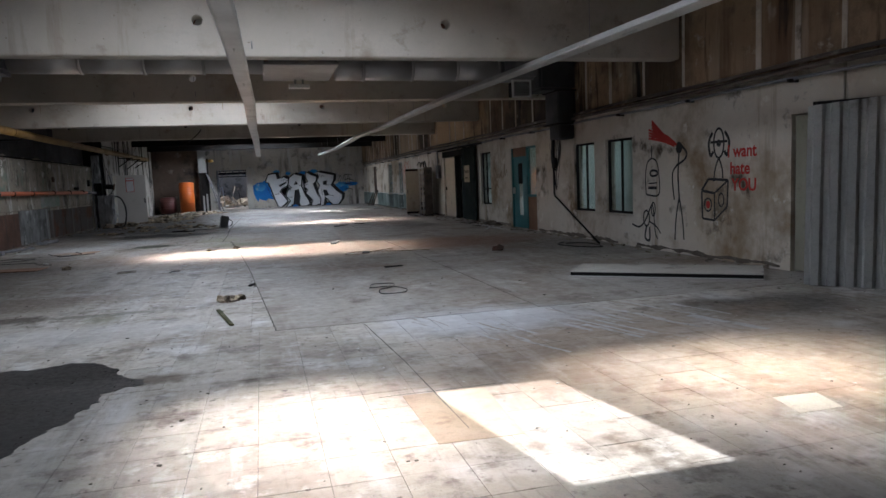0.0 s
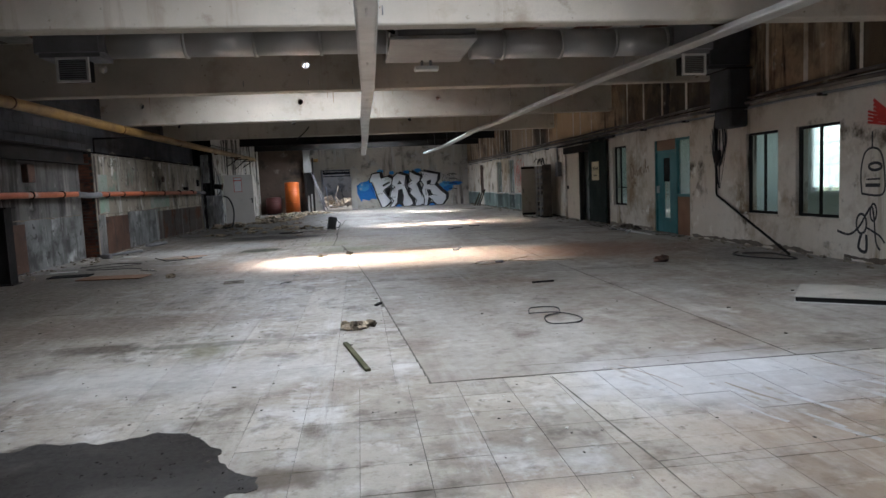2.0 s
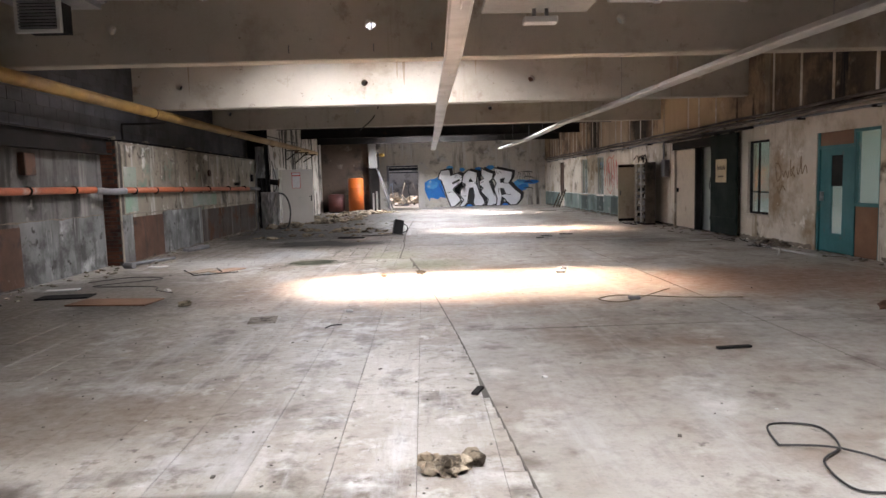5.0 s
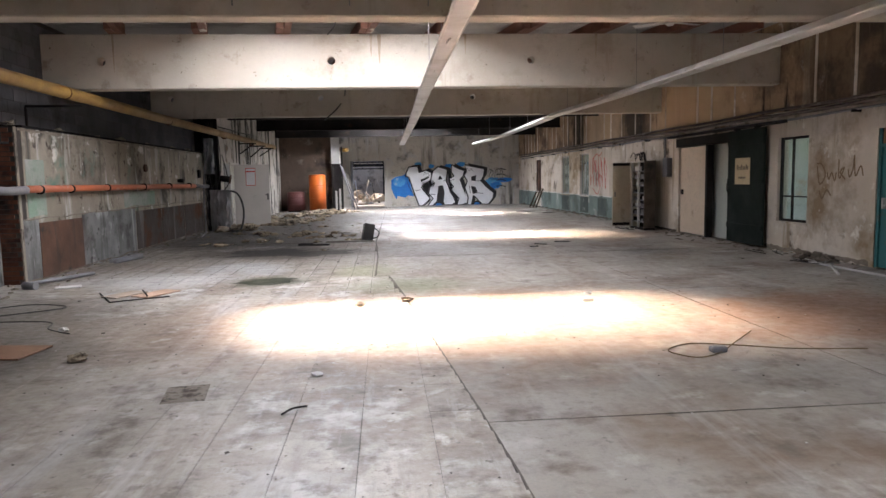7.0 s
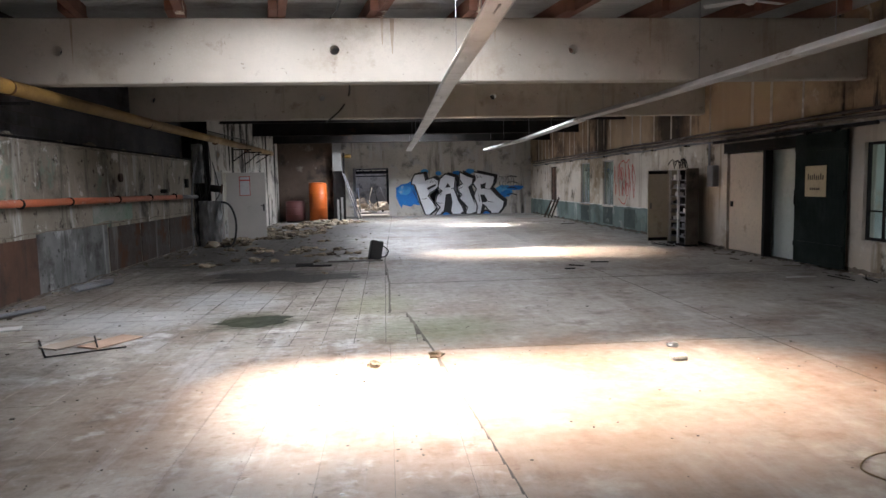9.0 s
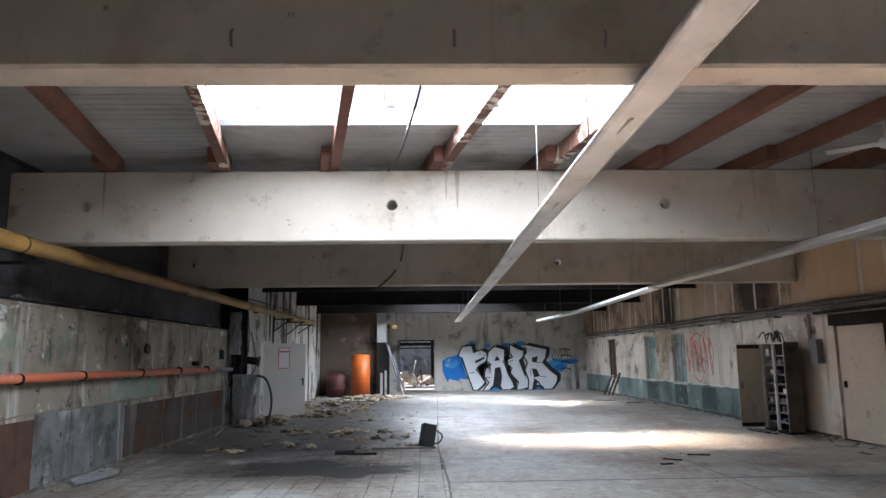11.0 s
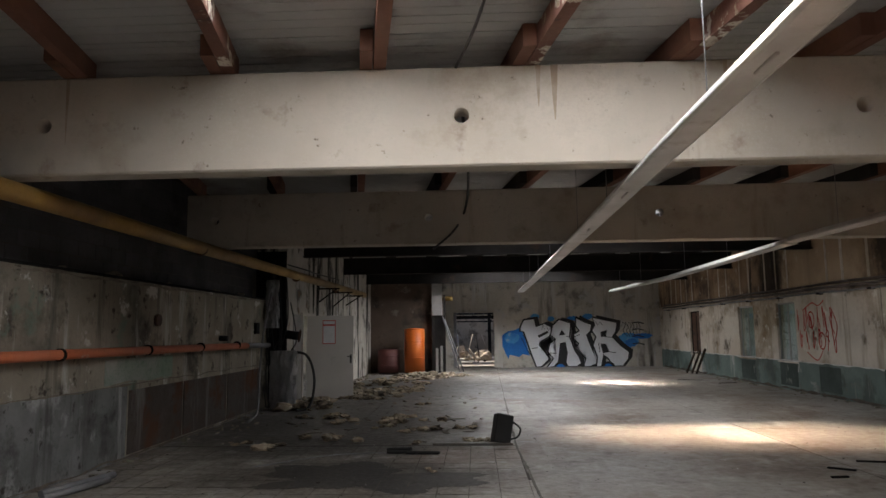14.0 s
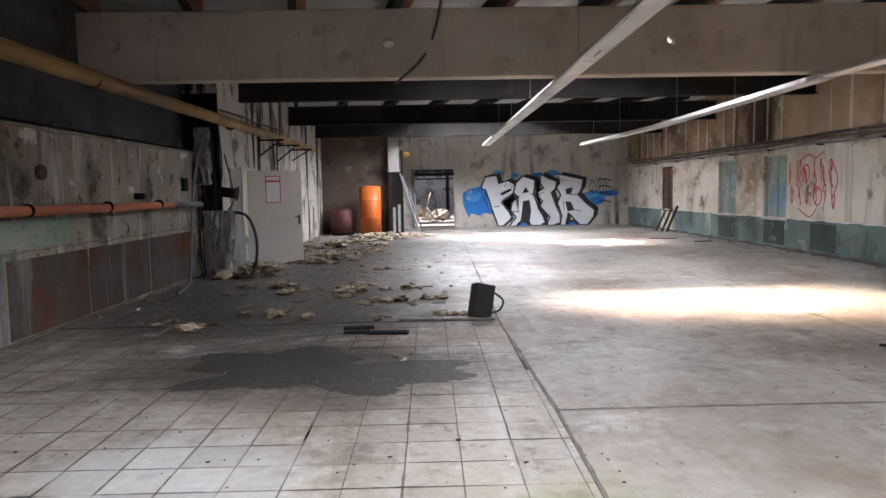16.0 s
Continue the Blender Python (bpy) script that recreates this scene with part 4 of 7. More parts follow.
for y in (21.2, 22.0):
    part("roller", tubes([(XR - 0.16, y, 2.43), (XR - 0.06, y, 2.43)], 0.05, 12), M_SOOTBEAM, sd)
sign = thing("paper_sign", "yellowed paper sign with hand lettering on the green door", "sign")
part("sheet", boxes((XR - 0.162, XR - 0.157, 21.35, 21.95, 1.28, 1.83)), M_PAPER, sign)
for k in range(8):
    part("letter_bar", boxes((XR - 0.165, XR - 0.1622, 21.87 - k * 0.06 - 0.03, 21.87 - k * 0.06, 1.58, 1.66 + 0.03 * (k % 3 == 0))), M_INK, sign)
for k in range(5):
    part("letter_bar", boxes((XR - 0.165, XR - 0.1622, 21.8 - k * 0.06 - 0.04, 21.8 - k * 0.06, 1.4, 1.44)), M_INK, sign)

dw = tagged(thing("door_3", "cream door panel in a wide doorway with a dark post", "door"), kind="structure")
part("post", boxes((XR + 0.0, XR + 0.16, 23.56, 23.66, 0, 2.2)), M_SOOTBEAM, dw, "charred door post")
part("lintel", boxes((XR - 0.012, XR + 0.2, 22.3, 25.3, 2.2, 2.42)), M_SOOTBEAM, dw, "charred lintel")
part("door_leaf", bevelled(boxes((XR + 0.05, XR + 0.09, 23.7, 25.13, 0.02, 2.18)), 0.004), M_CREAM, dw)
part("door_handle", boxes((XR + 0.0, XR + 0.05, 24.95, 24.99, 1.0, 1.12)), M_SOOTBEAM, dw)

# blank door by the leaning sheets
bd = tagged(thing("door_4", "dull olive blank door in the plaster wall", "door"), kind="structure")
part("door_leaf", bevelled(boxes((XR + 0.05, XR + 0.09, 6.37, 7.4, 0.005, 2.04)), 0.004), surf("olive_grey_paint", (0.3, 0.29, 0.22), (0.25, 0.24, 0.19), 0.7), bd)

# rooms behind the right wall
setting("side_room_wall", pierced("x", 11.0, 11.2, -3.4, 46.8, -0.1, 3.0, [(11.4 + k * 2.3, 13.1 + k * 2.3, 0.75, 2.6) for k in range(3)] + [(33.5, 36.5, 0.9, 2.5), (18.8, 21.4, 0.9, 2.5)]), M_ROOM, "pale teal plaster wall of the side rooms", "wall")
for y in (8.4, 18.2, 22.1, 26.2, 32.2, 38.5):
    setting("side_room_partition", boxes((XR + 0.22, 11.0, y, y + 0.1, -0.1, 3.0)), M_ROOM, "pale teal partition wall", "wall")
setting("side_room_ceiling", boxes((XR + 0.22, 11.2, -3.4, 46.8, 3.0, 3.1)), M_WHITE, "dull white side room ceiling", "ceiling")
for k in range(3):
    y0 = 11.4 + k * 2.3
    w = tagged(thing("window_%d" % (7 + k), "white-barred outside window with green daylight", "window"), kind="structure")
    part("window_frame", boxes((11.05, 11.12, y0, y0 + 0.06, 0.75, 2.6), (11.05, 11.12, y0 + 1.64, y0 + 1.7, 0.75, 2.6), (11.05, 11.12, y0 + 0.06, y0 + 1.64, 0.75, 0.81), (11.05, 11.12, y0 + 0.06, y0 + 1.64, 2.54, 2.6)), M_WHITE, w)
    for b in (0.33, 0.66):
        part("glazing_bar", boxes((11.07, 11.1, y0 + 0.06, y0 + 1.64, 0.88 + 1.6 * b, 0.94 + 1.6 * b)), M_WHITE, w)
        part("glazing_bar", boxes((11.07, 11.1, y0 + 1.7 * b - 0.02, y0 + 0.04 + 1.7 * b, 0.81, 2.54)), M_WHITE, w)

setting("side_room_partition", boxes((7.3, 7.4, 22.2, 26.2, -0.1, 3.0)), M_ROOM, "pale teal partition wall", "wall")

# outside the side rooms
setting("ground", boxes((-400, 400, -400, 400, -0.6, -0.3)), surf("yard_ground", (0.16, 0.16, 0.1), (0.1, 0.12, 0.05), 0.9, 0.4, 6), "rough green yard ground", "ground")
rng = random.Random(14)
hv, hf = [], []
for k in range(5200):
    y, z = rng.uniform(4, 32), rng.random() ** 0.8 * 3.6 - 0.3
    x = 14.6 + 1.4 * noise.noise(Vector((y * 0.5, z * 0.6, 3))) + rng.uniform(-0.5, 0.5)
    if noise.noise(Vector((y * 0.9, z * 0.9, 8))) > 0.22:
        continue
    q = Euler((rng.uniform(0, 6), rng.uniform(0, 6), rng.uniform(0, 6))).to_matrix()
    s = rng.uniform(0.06, 0.14)
    i = len(hv)
    hv += [tuple(Vector((x, y, z)) + q @ Vector(c) * s) for c in ((-1, 0, 0), (0, -0.5, 0.1), (1, 0, 0), (0, 0.5, 0.1))]
    hf.append((i, i + 1, i + 2, i + 3))
me = bpy.data.meshes.new("hedge")
me.from_pydata(hv, [], hf)
me.materials.append(M_LEAF)
tagged(new("hedge", me), "leafy green bushes outside the side room windows", "bushes", kind="stuff")


# ---- left side ----
solid("rusty_panel", bevelled(boxes((XL, XL + 0.012, 19.45, 21.05, 0.03, 0.93)), 0.003), M_RUSTP, "rust-brown sheet panel on the lower wall", "panel", "rusty wall panels")
for ya, yb in ((23.85, 25.6), (25.66, 27.6), (27.66, 29.6)):
    solid("rusty_panel", bevelled(boxes((XL, XL + 0.012, ya, yb, 0.05, 0.92)), 0.003), surf("dark_rust_sheet", (0.08, 0.06, 0.05), (0.12, 0.11, 0.1), 0.85, 1.2, 12, [((0.11, 0.05, 0.03), 1.5, 0.5, 0.62)], [((0.2, 0.19, 0.18), 2.0, 0.6, 0.7)]), "dark rusted sheet panel on the lower wall", "panel", "rusty wall panels")
solid("rusty_panel", bevelled(boxes((-6.5, -6.485, 14.75, 16.0, 0.03, 0.95)), 0.003), M_RUSTP, "rust-brown sheet panel on the lower wall", "panel", "rusty wall panels")
M_BAND = surf("blue_grey_peeling_band", (0.26, 0.265, 0.26), (0.13, 0.13, 0.125), 0.9, 0.9, 10, [((0.38, 0.39, 0.38), 1.6, 0.55, 0.64), ((0.08, 0.08, 0.075), 1.3, 0.53, 0.66), ((0.06, 0.055, 0.05), 5.0, 0.58, 0.66)], [((0.08, 0.078, 0.072), 2.4, 0.53, 0.68), ((0.42, 0.42, 0.41), 3.4, 0.58, 0.68)], 0.5)
setting("dado_left", boxes((XL, XL + 0.006, 18.95, 19.44, 0, 1.0), (XL, XL + 0.006, 21.06, 23.8, 0, 1.0), (-6.5, -6.494, 16.01, 18.8, 0, 1.02), (-6.5, -6.494, -3, 14.7, 0, 1.02)), M_BAND, "blue-grey peeling paint band", "trim")
setting("green_paint_patch", boxes((XL, XL + 0.005, 19.15, 19.75, 1.02, 1.95), (XL, XL + 0.005, 23.2, 25.2, 1.02, 1.36)), surf("faded_green_paint", (0.24, 0.34, 0.26), (0.32, 0.33, 0.3), 0.9, 0.9, 8, [((0.38, 0.37, 0.35), 1.4, 0.48, 0.6)]), "faded green paint remains", "trim")
setting("wall_ledge", boxes((-6.5, XL + 0.03, 19.1, 30.3, 2.445, 2.475)), M_DARK, "sooty ledge on the wall top", "trim")
setting("pier_edge", boxes((XL, XL + 0.014, 18.87, 18.94, 0, 2.44)), M_LWALL, "pale chipped plaster edge", "trim")
rng = random.Random(3)
for k in range(7):
    y = 19.2 + k * 1.55 + rng.uniform(-0.3, 0.3)
    solid("rubble_piece", lump(bmesh.new(), (-6.33, y, 2.474), rng.uniform(0.05, 0.1), k + 70), M_LWALL, "small broken mortar lump on the wall ledge", "rubble", "rubble on the ledge")
sb = thing("crane_rail_beam", "sooty steel beam along the near left wall", "steel beam")
part("web", boxes((-6.36, -6.34, -3.1, 18.8, 2.2, 2.46)), M_SOOTBEAM, sb)
part("flange", boxes((-6.47, -6.23, -3.1, 18.8, 2.46, 2.49)), M_SOOTBEAM, sb)
part("flange", boxes((-6.47, -6.23, -3.1, 18.8, 2.17, 2.2)), M_SOOTBEAM, sb)
for y in (2.5, 8.4, 14.35):
    sc = thing("steel_column", "black sooty steel column with a stub post and brace", "column", group="steel columns")
    part("web", boxes((-6.49, -6.2, y - 0.01, y + 0.01, 0, 2.168)), M_SOOTBEAM, sc)
    part("flange", boxes((-6.2, -6.18, y - 0.14, y + 0.14, 0, 2.168)), M_SOOTBEAM, sc)
    part("stub_web", boxes((-6.12, -5.92, y - 0.21, y - 0.19, 0.02, 1.28)), M_SOOTBEAM, sc)
    part("stub_flange", boxes((-5.92, -5.9, y - 0.32, y - 0.06, 0.02, 1.28)), M_SOOTBEAM, sc)
    part("stub_flange", boxes((-6.14, -6.12, y - 0.32, y - 0.06, 0.02, 1.28)), M_SOOTBEAM, sc)
    part("cap_plate", boxes((-6.17, -5.84, y - 0.36, y - 0.02, 1.28, 1.3)), M_SOOTBEAM, sc)
    part("foot_plate", boxes((-6.17, -5.84, y - 0.36, y - 0.02, 0, 0.02)), M_SOOTBEAM, sc)
    bm = bmesh.new()
    tube(bm, [(-6.25, y - 1.15, 0.0), (-6.25, y - 0.15, 1.75)], 0.08, 4)
    part("brace", bm, M_SOOTBEAM, sc)
solid("switch_box", bevelled(boxes((-6.5, -6.38, 16.1, 16.4, 1.75, 2.1)), 0.01), M_RUSTP, "small rusty switch box on the near left wall", "switch box")
solid("socket_box", bevelled(boxes((XL, XL + 0.06, 29.2, 29.42, 1.68, 1.92)), 0.01), M_DARK, "small black socket box on the wall", "socket box")
solid("valve_stub", tubes([(-6.2, 27.2, 1.6), (-6.05, 27.2, 1.6)], 0.05, 10), M_SOOTBEAM, "small sooty valve above the orange pipe", "valve")
solid("hydrant_cover", tubes([(XL, 24.6, 1.9), (XL + 0.05, 24.6, 1.9)], 0.09, 12), M_RUSTP, "rusty round wall fitting", "fitting")
cb = thing("cable_bracket", "black steel bracket under the yellow pipe", "bracket")
part("arm", boxes((-6.5, -5.6, 19.9, 19.94, 2.83, 2.87)), M_SOOTBEAM, cb)
part("upright", boxes((-6.52, -6.48, 19.9, 19.94, 2.5, 2.83)), M_SOOTBEAM, cb)

# pipes, hoses and torn plastic at the corner of the far left wall
for dx, r in ((-6.05, 0.06), (-5.9, 0.045), (-5.78, 0.035)):
    solid("corner_pipe", tubes(arc([(dx, 30.15, 0), (dx + 0.02, 30.13, 1.5), (dx - 0.02, 30.15, 3.4)], 4), r, 8), M_SOOTBEAM, "sooty vertical pipe in the wall corner", "pipe", "corner pipes")
va = thing("wall_valve", "sooty valve with a round wheel", "valve")
part("body", tubes([(-5.75, 30.1, 1.66), (-5.42, 30.0, 1.62)], 0.1, 12), M_SOOTBEAM, va)
bm = bmesh.new()
tube(bm, [Vector((-5.4, 30.0, 1.62)) + Vector((0.02 * math.cos(a), 0.13 * math.sin(a) * 0.5, 0.13 * math.cos(a))) for a in np.linspace(0, 6.283, 17)], 0.018, 6)
part("wheel", bm, M_RUSTP, va, "rusty hand wheel")


def plastic(x0, x1, y, z0, z1, seed):
    bm = bmesh.new()
    nx, nz = 14, 26
    g = [[bm.verts.new((x0 + (x1 - x0) * i / nx + 0.03 * noise.noise(Vector((i * 0.5, j * 0.4, seed))), y - 0.13 + 0.16 * noise.noise(Vector((i * 0.55, j * 0.16, seed))), z0 + (z1 - z0) * j / nz)) for i in range(nx + 1)] for j in range(nz + 1)]
    for j in range(nz):
        for i in range(nx):
            bm.faces.new((g[j][i], g[j][i + 1], g[j + 1][i + 1], g[j + 1][i]))
    bmesh.ops.solidify(bm, geom=bm.faces[:], thickness=0.004)
    return bm


M_PLASTIC = surf("dusty_plastic_film", (0.64, 0.64, 0.65), (0.48, 0.48, 0.49), 0.3, 2, 10, bump=0.3, shine=(0.2, 0.45))
solid("plastic_sheet", plastic(-5.98, -5.36, 29.8, 0.02, 1.3, 4), M_PLASTIC, "crumpled dusty plastic film hanging in the corner", "plastic film", "torn plastic")
solid("plastic_sheet", plastic(-6.15, -5.85, 30.0, 1.8, 2.9, 9), M_PLASTIC, "torn strip of dusty plastic film", "plastic film", "torn plastic")
solid("hose", tubes(arc([(-5.7, 29.9, 1.25), (-5.2, 29.8, 1.2), (-4.98, 29.7, 0.7), (-5.05, 29.6, 0.1), (-5.3, 29.4, 0.02)], 8), 0.03, 8), M_RUBBER, "thick black hose looping to the floor", "hose", "hoses in the corner")
solid("hose", tubes(arc([(-6.0, 29.8, 2.6), (-6.05, 29.4, 1.7), (-6.02, 29.1, 0.8), (-5.8, 28.3, 0.15), (-5.7, 27.4, 0.03)], 8), 0.022, 8), M_GREYP, "grey cable hanging to the floor", "hose", "hoses in the corner")
solid("hose", tubes(arc([(-5.85, 30.2, 3.3), (-5.6, 31.5, 3.25), (-5.75, 33, 3.3), (-5.7, 36, 3.35)], 8), 0.02, 6), M_RUBBER, "black cable slung along the sooty wall", "hose", "hoses in the corner")

wd = tagged(thing("door_5", "pale grey steel door standing open, with a red-edged notice", "door"), kind="structure")
part("door_frame", boxes((-5.8, -5.74, 31.65, 31.75, 0, 2.2), (-5.8, -5.74, 32.95, 33.05, 0, 2.2), (-5.8, -5.74, 31.75, 32.95, 2.12, 2.2)), M_WDOOR, wd)
part("side_leaf", bevelled(boxes((-5.8, -5.765, 30.9, 31.62, 0.02, 2.14)), 0.004), M_TRAY, wd, "dull grey fixed leaf")
leaf = part("door_leaf", bevelled(boxes((0, 1.22, -0.025, 0.025, 0.02, 2.12)), 0.004), M_WDOOR, wd)
leaf.matrix_world = pose(-5.66, 31.72, 0, 0, 0, 27)
part("door_handle", boxes((1.04, 1.16, -0.075, -0.06, 1.06, 1.085), (1.13, 1.16, -0.06, -0.026, 1.06, 1.085)), M_RUBBER, leaf)
part("handle_plate", boxes((1.12, 1.17, -0.032, -0.0252, 0.9, 1.12)), M_RUBBER, leaf)
part("notice", boxes((0.42, 0.72, -0.03, -0.0252, 1.42, 1.98)), M_PAPERW, leaf, "white notice sheet")
part("notice_border", boxes((0.4, 0.419, -0.03, -0.0252, 1.4, 2.0), (0.721, 0.74, -0.03, -0.0252, 1.4, 2.0), (0.42, 0.72, -0.0325, -0.0302, 1.86, 1.9), (0.42, 0.72, -0.03, -0.0252, 1.981, 2.0), (0.42, 0.72, -0.03, -0.0252, 1.4, 1.419)), M_SPRAYR, leaf, "red printed border")
for z in (0.4, 1.0, 1.7):
    part("hinge", tubes([(0, -0.03, z), (0, -0.03, z + 0.12)], 0.014, 8), M_ALU, leaf)


def tank(name, x, y, r, h, m, label):
    t = thing(name, label, "tank", (x, y, 0))
    part("shell", tubes([(0, 0, 0.08), (0, 0, h - 0.06)], r, 32), m, t)
    part("lid", tube(bmesh.new(), [(0, 0, h - 0.06), (0, 0, h - 0.02), (0, 0, h)], [r * 0.995, r * 0.9, r * 0.5], 32), m, t)
    part("foot_ring", tubes([(0, 0, 0), (0, 0, 0.08)], r * 0.93, 32), M_SOOTBEAM, t)
    for z in (0.35, 0.7):
        part("band", tubes([(0, 0, h * z), (0, 0, h * z + 0.03)], r + 0.008, 32), m, t)


tank("boiler_tank", -3.88, 42.4, 0.41, 1.83, M_TANK, "tall bright orange metal tank by the scorched wall")
tank("drum", -4.95, 42.5, 0.44, 1.0, M_TANKB, "squat dark red metal drum by the scorched wall")
hp = thing("hanging_board", "pale warped board hung over dark uprights", "board")
part("board", bevelled(boxes((-3.2, -2.78, 42.9, 42.96, 2.35, 3.75)), 0.01), M_TRAY, hp)
part("upright", boxes((-3.2, -3.1, 42.97, 43.07, 0, 4.15)), M_SOOTBEAM, hp)
part("upright", boxes((-2.72, -2.64, 42.97, 43.05, 0, 3.2)), M_SOOTBEAM, hp)
part("back_panel", boxes((-3.1, -2.72, 42.99, 43.03, 0.0, 2.35)), M_DARK, hp)
part("strip", boxes((-3.05, -2.95, 42.96, 42.98, 0.05, 1.0), (-2.86, -2.76, 42.96, 42.98, 0.05, 1.1)), M_TRAY, hp)
for k, (a, b) in enumerate((((-2.75, 42.8, 2.3), (-2.05, 42.5, 0.05)), ((-2.68, 42.85, 2.2), (-1.9, 42.6, 0.05)))):
    solid("leaning_bar", tubes([a, b], 0.028, 6), M_GREYP, "steel bar leaning on the dark uprights", "bar", "leaning bars")
solid("pipe_stub", tubes([(-2.75, 43.2, 3.05), (-2.35, 43.1, 3.05)], 0.1, 12), M_YELLOW, "short yellow pipe stub", "pipe")

# far doorway and the room beyond it
fd = tagged(thing("door_6", "wide doorway with a pale steel frame and rail", "door"), kind="structure")
part("door_frame", boxes((-0.55, -0.18, YF - 0.03, YF + 0.05, 0, 2.55)), M_WDOOR, fd)
part("door_frame", boxes((-2.42, -2.28, YF - 0.05, YF + 0.1, 0, 2.55)), M_GREYP, fd)
part("head_rail", boxes((-2.28, -0.56, YF + 0.02, YF + 0.2, 2.25, 2.4)), M_SOOTBEAM, fd)
part("drop_rail", boxes((-2.28, -0.56, YF + 0.3, YF + 0.36, 2.1, 2.16)), M_SOOTBEAM, fd)
M_FARW = surf("far_hall_plaster", (0.62, 0.54, 0.43), (0.48, 0.41, 0.32), 0.9, 0.5, 8, [(SOOT, 0.7, 0.58, 0.72), ((0.12, 0.11, 0.1), 1.6, 0.55, 0.65)])
setting("far_hall_wall_left", boxes((-6.5, -6.2, 46.8, 64, -0.1, 4.6)), M_FARW, "pale stained wall of the hall beyond", "wall")
setting("far_hall_wall_right", boxes((4.0, 4.3, 46.8, 64, -0.1, 4.6)), M_FARW, "pale stained wall of the hall beyond", "wall")
setting("far_hall_wall_end", pierced("y", 63.8, 64.1, -6.5, 4.3, -0.1, 4.6, []), M_FARW, "pale end wall of the hall beyond", "wall")
# unseen roof, its slots placed to throw sun patches on the far hall floor
bm = bmesh.new()
for ya, yb in ((46.8, 50.6), (53.0, 55.0), (57.6, 59.4), (62.4, 64.1)):
    box(bm, -6.5, 4.3, ya, yb, 4.3, 4.4)
for ya, yb in ((50.6, 53.0), (55.0, 57.6), (59.4, 62.4)):
    box(bm, -6.5, -4.6, ya, yb, 4.3, 4.4), box(bm, 1.5, 4.3, ya, yb, 4.3, 4.4)
setting("far_hall_ceiling", bm, M_FARW, "unseen far hall roof with slots added to let sun in", "ceiling")
for y in (50.2, 54.6, 59.0):
    solid("far_beam", boxes((-6.2, 4.0, y, y + 0.3, 2.75, 4.3)), M_SOOTBEAM, "dark beam in the hall beyond", "beam", "beams in the hall beyond")
for x, y in ((-2.75, 52.5), (-0.55, 57.5)):
    solid("far_column", boxes((x - 0.1, x + 0.1, y, y + 0.25, 0, 2.75)), M_SOOTBEAM, "dark column in the hall beyond", "column", "columns in the hall beyond")
rng = random.Random(18)
for k in range(16):
    x, y = rng.uniform(-3.2, 0.2), rng.uniform(49.5, 58)
    solid("far_plank", tubes([(x, y, 0.03), (x + rng.uniform(-0.6, 0.6), y + rng.uniform(-0.5, 0.5), rng.choice((0.05, 0.1, 0.7, 1.5)))], rng.uniform(0.03, 0.07), 4), rng.choice((M_DARK, M_FARW, M_WHITE)), "broken plank among the rubble of the hall beyond", "plank", "planks in the hall beyond")
for k in range(10):
    x, y = rng.uniform(-2.6, -0.4), 50.35
    solid("hanging_strip", tubes(arc([(x, y, 2.77), (x + rng.uniform(-0.1, 0.1), y, 2.5), (x + rng.uniform(-0.3, 0.3), y, rng.uniform(2.0, 2.4))], 4), rng.uniform(0.01, 0.03), 5), rng.choice((M_DARK, M_GREYP)), "torn strip hanging in the hall beyond", "strip", "hanging strips in the hall beyond")
rng = random.Random(8)
bm = bmesh.new()
for k in range(26):
    a, d = rng.uniform(0, 6.28), rng.random() ** 0.5 * 1.3
    lump(bm, (-1.9 + d * math.cos(a) * 1.2, 54.5 + d * math.sin(a), max(0, 0.7 * (1.2 - d)) * rng.random()), rng.uniform(0.12, 0.38), k, 0.8)
tagged(solid("rubble_heap", bm, M_FARW, "pale heap of rubble in the hall beyond", "rubble heap"), kind="stuff")

setting("soot_corner", boxes((-6.95, -5.8, 30.285, 30.297, 0, 3.6)), M_DARK, "thin black sheet over the corner of the wall", "wall")
for k in range(9):
    rng = random.Random(k + 60)
    x = rng.uniform(-6.25, -5.6)
    solid("loose_cable", tubes(arc([(x, 30.1, rng.uniform(2.2, 3.3)), (x + rng.uniform(-0.2, 0.2), 29.95, rng.uniform(1.4, 2.0)), (x + rng.uniform(-0.25, 0.25), 30.05, rng.uniform(0.4, 1.2)), (x + rng.uniform(-0.1, 0.3), 29.8, 0.03)], 6), 0.014, 5), M_RUBBER, "black cable dangling in the black corner", "cable", "dangling cables")
for k, (ya, z0, z1) in enumerate(((33.6, 2.55, 3.0), (35.6, 2.5, 3.0), (37.6, 2.6, 3.05))):
    br = thing("pipe_support", "black steel bracket carrying the yellow pipe", "bracket", group="pipe supports")
    part("arm", boxes((-5.8, -5.2, ya, ya + 0.04, 2.9, 2.94)), M_SOOTBEAM, br)
    part("strut", tubes([(-5.79, ya + 0.02, z0), (-5.3, ya + 0.02, 2.9)], 0.02, 6), M_SOOTBEAM, br)

# ---- electric cabinet ----
ec = thing("electric_cabinet", "beige steel switch cabinet with its door open and stripped wiring", "cabinet")
part("side", boxes((6.48, 6.8, 26.05, 26.08, 0.05, 1.9)), surf("scorched_enamel", (0.2, 0.16, 0.12), (0.06, 0.05, 0.045), 0.7, 1.2, 14, [(SOOT, 1.5, 0.52, 0.64)]), ec, "scorched side panel")
part("side", boxes((6.48, 6.8, 27.1, 27.13, 0.05, 1.9)), M_CABIN, ec)
part("top", boxes((6.48, 6.8, 26.08, 27.1, 1.87, 1.9)), M_CABIN, ec)
